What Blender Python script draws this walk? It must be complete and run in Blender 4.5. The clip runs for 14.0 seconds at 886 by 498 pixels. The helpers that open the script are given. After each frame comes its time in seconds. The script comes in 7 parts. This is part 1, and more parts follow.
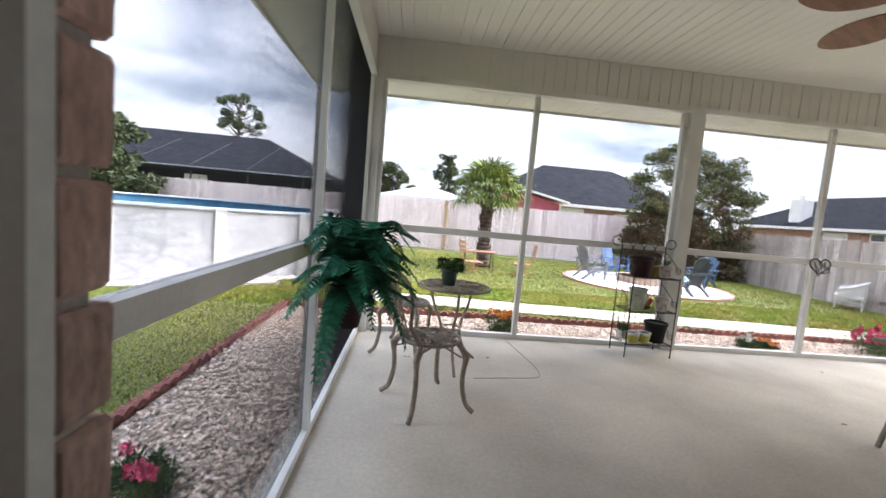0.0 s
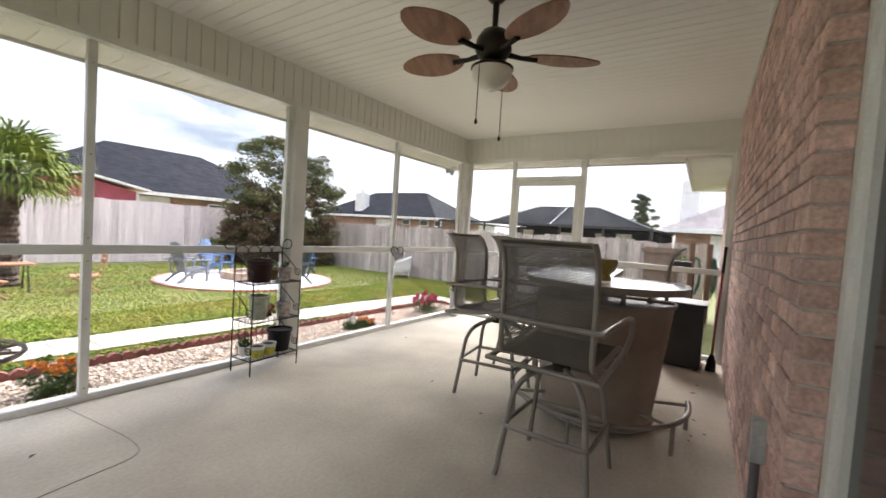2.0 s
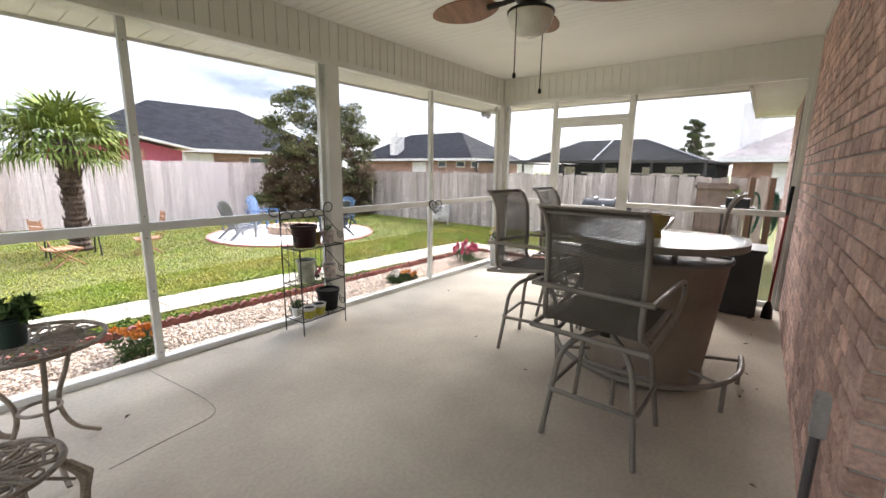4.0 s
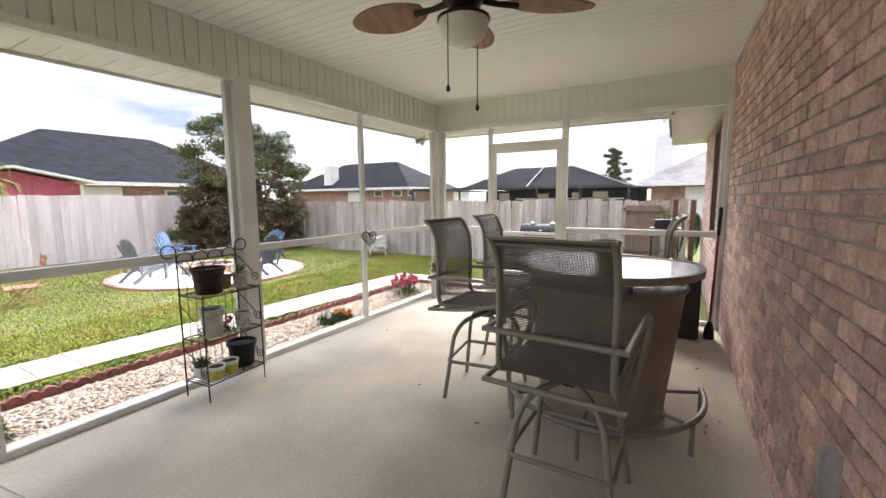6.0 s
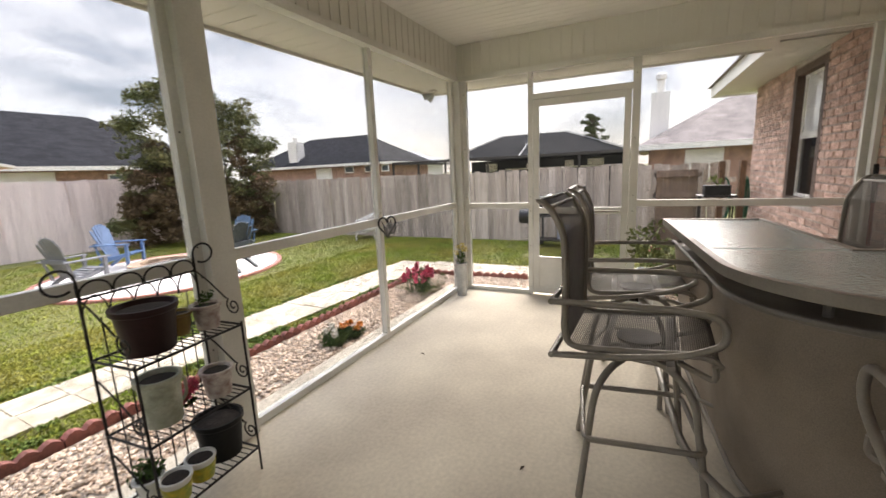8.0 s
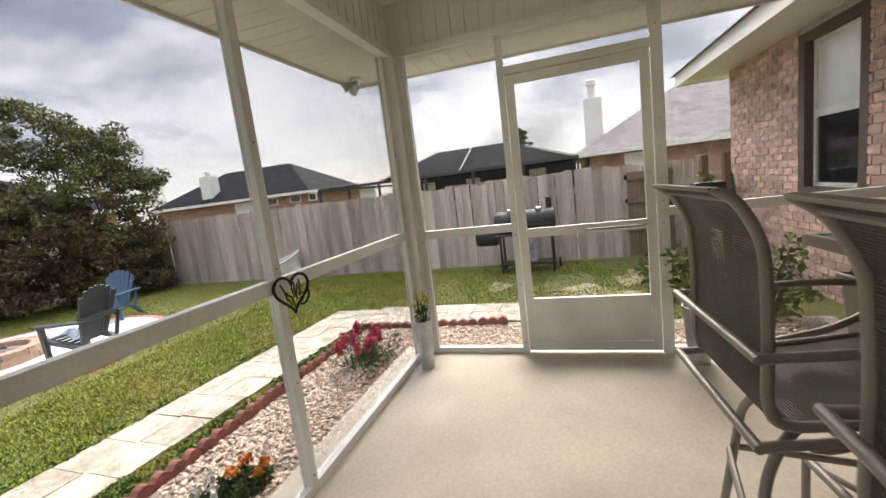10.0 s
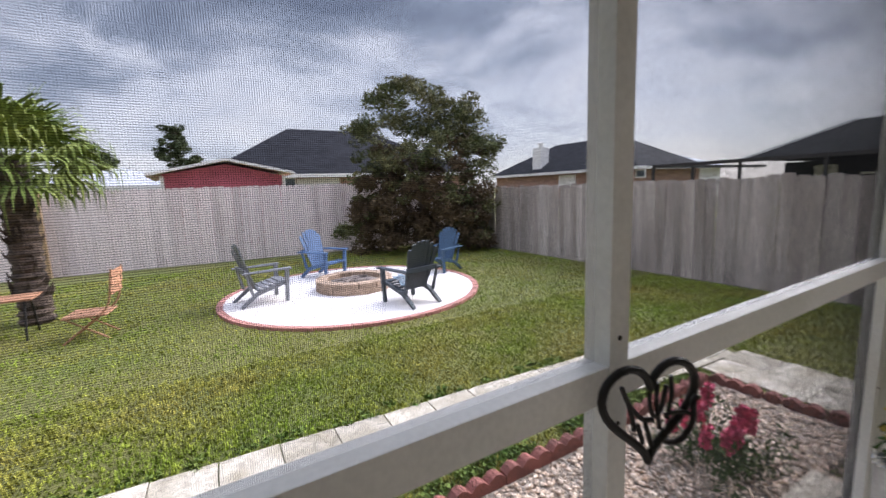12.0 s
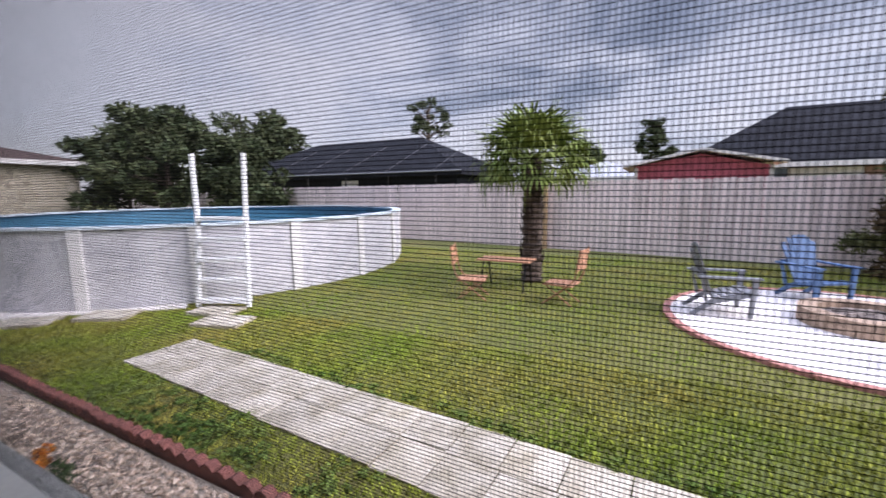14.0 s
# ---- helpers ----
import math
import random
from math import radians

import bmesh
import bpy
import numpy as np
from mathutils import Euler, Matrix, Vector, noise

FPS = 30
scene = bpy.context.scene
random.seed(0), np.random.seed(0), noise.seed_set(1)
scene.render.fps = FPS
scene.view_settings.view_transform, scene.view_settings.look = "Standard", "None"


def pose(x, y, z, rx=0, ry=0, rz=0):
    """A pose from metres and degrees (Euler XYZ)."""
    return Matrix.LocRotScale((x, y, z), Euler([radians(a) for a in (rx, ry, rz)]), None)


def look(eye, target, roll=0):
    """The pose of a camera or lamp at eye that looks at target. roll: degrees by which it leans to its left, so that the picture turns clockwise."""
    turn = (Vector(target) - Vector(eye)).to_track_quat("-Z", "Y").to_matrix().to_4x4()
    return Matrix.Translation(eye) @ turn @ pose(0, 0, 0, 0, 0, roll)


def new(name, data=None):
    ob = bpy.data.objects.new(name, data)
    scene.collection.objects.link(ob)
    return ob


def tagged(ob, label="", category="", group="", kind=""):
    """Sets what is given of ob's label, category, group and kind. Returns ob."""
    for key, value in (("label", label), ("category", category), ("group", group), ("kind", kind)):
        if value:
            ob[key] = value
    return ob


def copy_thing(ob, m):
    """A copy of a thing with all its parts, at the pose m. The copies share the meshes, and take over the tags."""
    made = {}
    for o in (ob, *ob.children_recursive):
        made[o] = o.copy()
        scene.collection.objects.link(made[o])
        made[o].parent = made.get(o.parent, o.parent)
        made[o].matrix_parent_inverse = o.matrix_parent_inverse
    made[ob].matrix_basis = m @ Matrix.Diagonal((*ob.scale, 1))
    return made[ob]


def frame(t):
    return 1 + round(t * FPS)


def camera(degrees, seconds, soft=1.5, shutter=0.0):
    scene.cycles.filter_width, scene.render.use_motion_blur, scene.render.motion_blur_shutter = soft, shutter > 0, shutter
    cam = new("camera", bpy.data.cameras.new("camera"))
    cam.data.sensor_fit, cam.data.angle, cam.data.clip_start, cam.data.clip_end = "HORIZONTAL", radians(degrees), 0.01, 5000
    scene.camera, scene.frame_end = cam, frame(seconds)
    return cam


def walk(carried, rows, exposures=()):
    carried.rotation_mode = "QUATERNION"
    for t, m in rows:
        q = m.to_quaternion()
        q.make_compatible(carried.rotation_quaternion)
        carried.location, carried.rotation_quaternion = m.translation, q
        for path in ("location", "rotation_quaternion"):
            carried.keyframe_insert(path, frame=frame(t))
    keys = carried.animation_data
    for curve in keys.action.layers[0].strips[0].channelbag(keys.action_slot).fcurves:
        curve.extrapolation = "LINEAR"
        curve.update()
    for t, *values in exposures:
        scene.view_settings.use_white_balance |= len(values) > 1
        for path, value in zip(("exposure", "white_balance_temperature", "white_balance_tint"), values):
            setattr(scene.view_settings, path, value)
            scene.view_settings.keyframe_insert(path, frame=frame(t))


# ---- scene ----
cam = camera(93.8, 14.0, shutter=0.2)
PATH = [
    (0, (0.021, -0.097, 1.185), (0.174, 1.889, 1.008), 5.0),
    (0.5, (0.036, 0.064, 1.236), (0.437, 2.011, 1.019), 0.4),
    (1, (0.02, 0.232, 1.27), (0.602, 2.138, 1.104), 1.3),
    (1.5, (0.054, 0.357, 1.257), (1.142, 2.028, 1.104), 1.8),
    (2, (0.143, 0.441, 1.27), (1.806, 1.548, 1.186), 3.7),
    (2.5, (0.138, 0.492, 1.256), (1.873, 1.481, 1.155), 3.7),
    (3, (0.114, 0.506, 1.27), (1.714, 1.696, 1.107), 3.1),
    (3.2, (0.125, 0.491, 1.308), (1.609, 1.792, 0.98), -0.3),
    (5.3, (0.309, 0.485, 1.456), (1.934, 1.596, 1.102), 1.5),
    (5.5, (0.348, 0.52, 1.426), (2.006, 1.604, 1.146), -0.8),
    (6, (0.503, 0.687, 1.413), (2.216, 1.69, 1.17), -0.5),
    (6.5, (0.676, 0.948, 1.391), (2.468, 1.803, 1.151), -0.5),
    (7, (0.867, 1.248, 1.366), (2.665, 2.088, 1.117), 1.3),
    (7.5, (1.078, 1.596, 1.374), (2.786, 2.593, 1.074), -0.2),
    (8, (1.314, 1.898, 1.388), (3.078, 2.768, 1.021), -2.6),
    (8.2, (1.413, 1.973, 1.389), (3.242, 2.695, 1.023), -3.4),
    (10.3, (2.818, 2.694, 1.333), (4.704, 3.3, 1.061), -7.3),
    (10.5, (2.913, 2.749, 1.336), (4.752, 3.484, 1.056), -7.1),
    (11, (3.145, 2.929, 1.341), (4.887, 3.889, 1.125), -3.6),
    (11.5, (3.34, 3.158, 1.345), (4.793, 4.508, 1.089), -2.2),
    (12, (3.554, 3.431, 1.33), (4.575, 5.127, 1.046), -2.1),
    (12.5, (3.662, 3.609, 1.317), (4.314, 5.482, 1.064), -1.5),
]
TURNS = [
    (13.0, 3.67, 3.69, 1.31, -5.72, -6.56, 1.47),
    (13.3, 3.65, 3.72, 1.315, 3.61, -6.51, 1.44),
    (13.8, 3.59, 3.72, 1.335, 20.56, -7.55, 0.87),
    (14.0, 3.57, 3.71, 1.345, 27.17, -7.86, 0.64),
]
EXPOSURES = [(0.0, 1.98, 6050, 15), (0.5, 1.82, 6200, 15), (1.5, 1.9, 6350, 14), (3.0, 2.08, 6320, 14), (6.5, 2.0, 6350, 14), (7.5, 1.72, 6700, 14), (8.2, 1.54, 6850, 14), (10.3, 1.25, 6850, 14), (11.2, 1.0, 6400, 14), (12.0, 0.90, 6050, 17), (13.0, 0.84, 5980, 19), (14.0, 0.62, 5950, 22)]
walk(cam, [(t, look(eye, target, roll)) for t, eye, target, roll in PATH]
     + [(t, pose(x, y, z, 90 + pitch, roll, yaw)) for t, x, y, z, yaw, pitch, roll in TURNS], EXPOSURES)

# ---- sky and sun: broken overcast ----
world = bpy.data.worlds.new("sky")
scene.world = world
world.use_nodes = True
wn, wl = world.node_tree.nodes, world.node_tree.links
wn.clear()
w_out = wn.new("ShaderNodeOutputWorld")
w_sky = wn.new("ShaderNodeTexSky")
w_sky.sky_type = "NISHITA"
w_sky.sun_disc = False
w_sky.sun_elevation, w_sky.sun_rotation = radians(39), radians(84)
w_blue = wn.new("ShaderNodeBackground")
w_blue.inputs["Strength"].default_value = 0.11
wl.new(w_sky.outputs["Color"], w_blue.inputs["Color"])
w_tc = wn.new("ShaderNodeTexCoord")
w_map = wn.new("ShaderNodeMapping")
w_map.inputs["Scale"].default_value = (1.0, 1.0, 2.6)
w_map.inputs["Location"].default_value = (0.35, 0.1, 0.2)
wl.new(w_tc.outputs["Generated"], w_map.inputs["Vector"])
w_noise = wn.new("ShaderNodeTexNoise")
w_noise.inputs["Scale"].default_value = 2.3
w_noise.inputs["Detail"].default_value = 9.0
w_noise.inputs["Roughness"].default_value = 0.55
w_noise.inputs["Distortion"].default_value = 0.4
wl.new(w_map.outputs["Vector"], w_noise.inputs["Vector"])
w_sep = wn.new("ShaderNodeSeparateXYZ")
wl.new(w_tc.outputs["Generated"], w_sep.inputs["Vector"])
w_add = wn.new("ShaderNodeMath")
w_add.operation = "MULTIPLY_ADD"
w_add.inputs[1].default_value = 0.42
wl.new(w_sep.outputs["Z"], w_add.inputs[0])
wl.new(w_noise.outputs["Fac"], w_add.inputs[2])
# thinner cloud towards the west
w_west = wn.new("ShaderNodeMath")
w_west.operation = "MINIMUM"
w_west.inputs[1].default_value = 0.0
wl.new(w_sep.outputs["X"], w_west.inputs[0])
w_thin = wn.new("ShaderNodeMath")
w_thin.operation = "MULTIPLY_ADD"
w_thin.inputs[1].default_value = 0.22
wl.new(w_west.outputs["Value"], w_thin.inputs[0])
wl.new(w_add.outputs["Value"], w_thin.inputs[2])
w_ramp = wn.new("ShaderNodeValToRGB")
cr = w_ramp.color_ramp
cr.elements[0].position, cr.elements[0].color = 0.40, (1.0, 1.0, 1.0, 1)
cr.elements[1].position, cr.elements[1].color = 0.80, (0.20, 0.225, 0.28, 1)
e = cr.elements.new(0.55)
e.color = (0.80, 0.83, 0.88, 1)
e = cr.elements.new(0.66)
e.color = (0.36, 0.40, 0.47, 1)
wl.new(w_thin.outputs["Value"], w_ramp.inputs["Fac"])
w_cloud = wn.new("ShaderNodeBackground")
w_cloud.inputs["Strength"].default_value = 1.15
wl.new(w_ramp.outputs["Color"], w_cloud.inputs["Color"])
# an overcast dome, brightest overhead
w_high = wn.new("ShaderNodeMapRange")
w_high.interpolation_type = "SMOOTHSTEP"
w_high.inputs["From Min"].default_value, w_high.inputs["From Max"].default_value = 0.45, 1.0
w_high.inputs["To Min"].default_value, w_high.inputs["To Max"].default_value = 0.58, 7.0
wl.new(w_sep.outputs["Z"], w_high.inputs["Value"])
wl.new(w_high.outputs["Result"], w_cloud.inputs["Strength"])
w_mix = wn.new("ShaderNodeMixShader")
w_mix.inputs["Fac"].default_value = 0.86
wl.new(w_blue.outputs["Background"], w_mix.inputs[1])
wl.new(w_cloud.outputs["Background"], w_mix.inputs[2])
wl.new(w_mix.outputs["Shader"], w_out.inputs["Surface"])
sun = new("sun", bpy.data.lights.new("sun", "SUN"))
sun.data.energy, sun.data.angle, sun.data.color = 4.6, radians(50), (1.0, 0.96, 0.9)
sun.matrix_world = look((11, 1.2, 9), (0, 0, 0))


# ---- helpers for shapes and materials ----
def box(bm, x0, x1, y0, y1, z0, z1, m=None):
    vs = [bm.verts.new(Vector((x, y, z)) if m is None else m @ Vector((x, y, z))) for z in (z0, z1) for x, y in ((x0, y0), (x1, y0), (x1, y1), (x0, y1))]
    for f in ((3, 2, 1, 0), (4, 5, 6, 7), (0, 1, 5, 4), (1, 2, 6, 5), (2, 3, 7, 6), (3, 0, 4, 7)):
        bm.faces.new([vs[i] for i in f])


def tube(bm, pts, r, n=8, close=False, caps=True):
    pts = [Vector(p) for p in pts]
    k = len(pts)
    rr = r if isinstance(r, (list, tuple)) else [r] * k
    rings, up = [], None
    for i, p in enumerate(pts):
        a = pts[i - 1] if i or close else p
        b = pts[(i + 1) % k] if i < k - 1 or close else p
        d = (b - a).normalized()
        if up is None:
            up = d.orthogonal().normalized()
        up = (up - d * up.dot(d))
        up = up.normalized() if up.length > 1e-6 else d.orthogonal().normalized()
        s = d.cross(up)
        rings.append([bm.verts.new(p + (up * math.cos(2 * math.pi * j / n) + s * math.sin(2 * math.pi * j / n)) * rr[i]) for j in range(n)])
    for i in range(k if close else k - 1):
        a, b = rings[i], rings[(i + 1) % k]
        for j in range(n):
            bm.faces.new((a[j], a[(j + 1) % n], b[(j + 1) % n], b[j]))
    if caps and not close:
        bm.faces.new(rings[0][::-1])
        bm.faces.new(rings[-1])


def rounded(pts, r, steps=5, close=False):
    """A polyline with its corners rounded."""
    pts = [Vector(p) for p in pts]
    k, out = len(pts), []
    for i, p in enumerate(pts):
        if not close and i in (0, k - 1):
            out.append(p)
            continue
        a, b = pts[i - 1] - p, pts[(i + 1) % k] - p
        q = min(r, a.length * 0.49, b.length * 0.49)
        p0, p1 = p + a.normalized() * q, p + b.normalized() * q
        for j in range(steps + 1):
            u = j / steps
            out.append(p0 * (1 - u) ** 2 + p * 2 * u * (1 - u) + p1 * u * u)
    return out


def lathe(bm, prof, n=24, c=(0, 0, 0), sx=1.0, sy=1.0):
    rings = []
    for r, z in prof:
        rings.append([bm.verts.new((c[0] + sx * r * math.cos(2 * math.pi * j / n), c[1] + sy * r * math.sin(2 * math.pi * j / n), c[2] + z)) for j in range(n)])
    for a, b in zip(rings, rings[1:]):
        for j in range(n):
            bm.faces.new((a[j], a[(j + 1) % n], b[(j + 1) % n], b[j]))
    bm.faces.new(rings[0][::-1])
    bm.faces.new(rings[-1])


def prism(bm, outline, z0, z1):
    a = [bm.verts.new((x, y, z0)) for x, y in outline]
    b = [bm.verts.new((x, y, z1)) for x, y in outline]
    n = len(a)
    for i in range(n):
        bm.faces.new((a[i], a[(i + 1) % n], b[(i + 1) % n], b[i]))
    bm.faces.new(a[::-1])
    bm.faces.new(b)


def mesh_of(bm, name, material, smooth=False, bevel=0.0):
    if bevel:
        bmesh.ops.bevel(bm, geom=[e for e in bm.edges if e.is_manifold and e.calc_face_angle(0) > 0.6], offset=bevel, segments=2, profile=0.7, affect="EDGES", clamp_overlap=True)
    bmesh.ops.recalc_face_normals(bm, faces=bm.faces)
    me = bpy.data.meshes.new(name)
    bm.to_mesh(me)
    bm.free()
    if smooth:
        me.shade_smooth()
        me.set_sharp_from_angle(angle=radians(40))
    me.materials.append(material)
    return me


def part(name, bm, material, parent=None, label="", smooth=False, bevel=0.0, kind=""):
    ob = new(name, mesh_of(bm, name, material, smooth, bevel))
    ob.parent = parent
    return tagged(ob, label, kind=kind)


def thing(name, label, category, at=(0, 0, 0), rz=0.0, group="", kind="", tilt=0.0):
    ob = new(name)
    ob.empty_display_size = 0.1
    ob.matrix_world = pose(*at, tilt, 0, rz)
    return tagged(ob, label, category, group, kind)


def piece(name, me, parent, m):
    ob = new(name, me)
    ob.parent = parent
    ob.matrix_basis = m
    return ob


def material(name, colour, rough=0.6, metal=0.0, vary=0.12, scale=3.0, grain=60.0, bump=0.15, tint=None, each=0.0, island=0.0, stretch=(1, 1, 1), spec=0.5, bump_depth=0.004):
    """Two scales of variation: broad stains mixed towards tint, fine grain in value, and relief."""
    m = bpy.data.materials.new(name)
    m.use_nodes = True
    nt = m.node_tree
    N, L = nt.nodes, nt.links
    b = N["Principled BSDF"]
    b.inputs["Roughness"].default_value, b.inputs["Metallic"].default_value = rough, metal
    b.inputs["Specular IOR Level"].default_value = spec
    tc = N.new("ShaderNodeTexCoord")
    mp = N.new("ShaderNodeMapping")
    mp.inputs["Scale"].default_value = stretch
    L.new(tc.outputs["Object"], mp.inputs["Vector"])
    broad = N.new("ShaderNodeTexNoise")
    broad.inputs["Scale"].default_value, broad.inputs["Detail"].default_value = scale, 5.0
    fine = N.new("ShaderNodeTexNoise")
    fine.inputs["Scale"].default_value, fine.inputs["Detail"].default_value = grain, 3.0
    for n in (broad, fine):
        L.new(mp.outputs["Vector"], n.inputs["Vector"])
    if each:
        info = N.new("ShaderNodeObjectInfo")
        add = N.new("ShaderNodeVectorMath")
        add.operation = "MULTIPLY_ADD"
        add.inputs[1].default_value = (37.0, 53.0, 71.0)
        L.new(info.outputs["Random"], add.inputs[0])
        L.new(mp.outputs["Vector"], add.inputs[2])
        for n in (broad, fine):
            L.new(add.outputs["Vector"], n.inputs["Vector"])
    mix = N.new("ShaderNodeMix")
    mix.data_type = "RGBA"
    t = tint or tuple(c * (1 - 2.2 * vary) for c in colour)
    mix.inputs[6].default_value, mix.inputs[7].default_value = (*colour, 1), (*t, 1)
    ramp = N.new("ShaderNodeMapRange")
    ramp.inputs["From Min"].default_value, ramp.inputs["From Max"].default_value = 0.35, 0.68
    L.new(broad.outputs["Fac"], ramp.inputs["Value"])
    L.new(ramp.outputs["Result"], mix.inputs[0])
    hsv = N.new("ShaderNodeHueSaturation")
    val = N.new("ShaderNodeMapRange")
    val.inputs["From Min"].default_value, val.inputs["From Max"].default_value = 0.3, 0.7
    val.inputs["To Min"].default_value, val.inputs["To Max"].default_value = 1 - vary, 1 + vary
    L.new(fine.outputs["Fac"], val.inputs["Value"])
    L.new(mix.outputs[2], hsv.inputs["Color"])
    last = val.outputs["Result"]
    if each:
        ev = N.new("ShaderNodeMapRange")
        ev.inputs["To Min"].default_value, ev.inputs["To Max"].default_value = 1 - each, 1 + each
        L.new(info.outputs["Random"], ev.inputs["Value"])
        mul = N.new("ShaderNodeMath")
        mul.operation = "MULTIPLY"
        L.new(last, mul.inputs[0])
        L.new(ev.outputs["Result"], mul.inputs[1])
        last = mul.outputs["Value"]
    if island:
        geo = N.new("ShaderNodeNewGeometry")
        iv = N.new("ShaderNodeMapRange")
        iv.inputs["To Min"].default_value, iv.inputs["To Max"].default_value = 1 - island, 1 + island
        L.new(geo.outputs["Random Per Island"], iv.inputs["Value"])
        mul = N.new("ShaderNodeMath")
        mul.operation = "MULTIPLY"
        L.new(last, mul.inputs[0])
        L.new(iv.outputs["Result"], mul.inputs[1])
        last = mul.outputs["Value"]
    L.new(last, hsv.inputs["Value"])
    L.new(hsv.outputs["Color"], b.inputs["Base Color"])
    rr = N.new("ShaderNodeMapRange")
    rr.inputs["To Min"].default_value, rr.inputs["To Max"].default_value = max(0.02, rough - 0.12), min(1.0, rough + 0.12)
    L.new(broad.outputs["Fac"], rr.inputs["Value"])
    L.new(rr.outputs["Result"], b.inputs["Roughness"])
    if bump:
        bp = N.new("ShaderNodeBump")
        bp.inputs["Strength"].default_value, bp.inputs["Distance"].default_value = bump, bump_depth
        L.new(fine.outputs["Fac"], bp.inputs["Height"])
        L.new(bp.outputs["Normal"], b.inputs["Normal"])
    return m


M_WHITE = material("white_painted_aluminium", (0.80, 0.80, 0.76), 0.42, vary=0.05, scale=2.0, grain=90, bump=0.05, tint=(0.62, 0.62, 0.57))
M_SIDING = material("cream_vinyl_siding", (0.76, 0.75, 0.69), 0.55, vary=0.05, scale=1.2, grain=140, bump=0.06, tint=(0.69, 0.68, 0.62))
M_CEILING = material("cream_vinyl_ceiling", (0.85, 0.84, 0.79), 0.5, vary=0.02, scale=0.8, grain=120, bump=0.0, tint=(0.81, 0.80, 0.75))
M_CONCRETE = material("brushed_concrete", (0.60, 0.545, 0.445), 0.9, spec=0.2, vary=0.08, scale=1.7, grain=45, bump=0.12, tint=(0.47, 0.42, 0.345))
M_BRICK = material("red_brown_brick", (0.65, 0.455, 0.385), 0.9, vary=0.2, scale=9, grain=60, bump=0.6, tint=(0.46, 0.295, 0.24), each=0.26)
M_MORTAR = material("grey_mortar", (0.50, 0.455, 0.42), 0.95, vary=0.1, scale=6, grain=160, bump=0.5)
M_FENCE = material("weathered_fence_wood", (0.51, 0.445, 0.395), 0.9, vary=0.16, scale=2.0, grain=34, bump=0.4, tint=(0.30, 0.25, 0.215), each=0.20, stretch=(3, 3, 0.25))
# paler copy for the back fence: the brighter light on it is in the colour
M_FENCE_BACK = material("pale_lit_fence_wood", (0.86, 0.74, 0.71), 0.9, vary=0.13, scale=2.0, grain=34, bump=0.3, tint=(0.68, 0.57, 0.54), each=0.10, stretch=(3, 3, 0.25))
M_GRASS = material("lawn_grass", (0.085, 0.10, 0.014), 0.95, vary=0.3, scale=0.6, grain=45, bump=0.4, tint=(0.13, 0.12, 0.03), bump_depth=0.02)
M_GRAVEL = material("pale_gravel_bed", (0.42, 0.36, 0.30), 0.95, vary=0.25, scale=8, grain=70, bump=0.9, tint=(0.26, 0.22, 0.18), bump_depth=0.02)
M_PAVER = material("grey_concrete_paver", (0.52, 0.47, 0.385), 0.9, vary=0.24, scale=5.5, grain=32, bump=0.7, tint=(0.31, 0.27, 0.195), each=0.14)
M_BLOCK = material("red_concrete_edging", (0.26, 0.092, 0.072), 0.9, vary=0.2, scale=7, grain=70, bump=0.5, tint=(0.16, 0.065, 0.052), each=0.15)
M_SAND = material("white_sand", (0.76, 0.71, 0.67), 0.95, vary=0.06, scale=1.5, grain=60, bump=0.4, tint=(0.70, 0.65, 0.61))
M_PITSTONE = material("tan_fire_pit_stone", (0.42, 0.30, 0.21), 0.9, vary=0.15, scale=6, grain=60, bump=0.5, each=0.2)
M_ASH = material("ash_and_charcoal", (0.11, 0.09, 0.08), 0.95, vary=0.35, scale=7, grain=40, bump=0.9, tint=(0.25, 0.2, 0.17))
M_FRAME = material("taupe_powder_coated_metal", (0.26, 0.235, 0.205), 0.45, metal=0.25, vary=0.06, scale=5, grain=150, bump=0.04)
M_SLING = material("brown_grey_woven_sling", (0.115, 0.098, 0.082), 0.75, vary=0.14, scale=6, grain=260, bump=0.3)
M_IRON = material("black_wrought_iron", (0.022, 0.02, 0.019), 0.5, metal=0.4, vary=0.2, scale=12, grain=140, bump=0.2)
M_BRONZE = material("dark_bronze_fan_metal", (0.03, 0.024, 0.02), 0.35, metal=0.6, vary=0.15, scale=8, grain=90, bump=0.05)
M_BLADEWOOD = material("walnut_fan_blade", (0.29, 0.13, 0.058), 0.5, vary=0.18, scale=4, grain=40, bump=0.1, stretch=(1, 6, 6))
M_ROOF_DARK = material("charcoal_shingles", (0.021, 0.022, 0.027), 0.95, spec=0.1, vary=0.2, scale=2.0, grain=22, bump=0.5, stretch=(1, 1, 3))
M_ROOF_BROWN = material("pinkish_brown_shingles", (0.28, 0.24, 0.22), 0.95, vary=0.16, scale=2.0, grain=22, bump=0.5, stretch=(1, 1, 3))
M_STUCCO = material("white_stucco", (0.74, 0.72, 0.69), 0.85, vary=0.05, scale=1.5, grain=40, bump=0.2)
M_FARBRICK = material("far_tan_brick", (0.38, 0.235, 0.18), 0.95, vary=0.16, scale=3, grain=14, bump=0.2)
M_SHED = material("red_painted_siding", (0.42, 0.10, 0.13), 0.8, vary=0.12, scale=2, grain=20, bump=0.1)
M_SCREENROOF = material("dark_enclosure_mesh", (0.022, 0.024, 0.028), 0.9, spec=0.1, vary=0.1, scale=1, grain=30, bump=0.0)
M_DARKALU = material("dark_bronze_aluminium", (0.035, 0.033, 0.032), 0.5, metal=0.3, vary=0.1, bump=0.0)
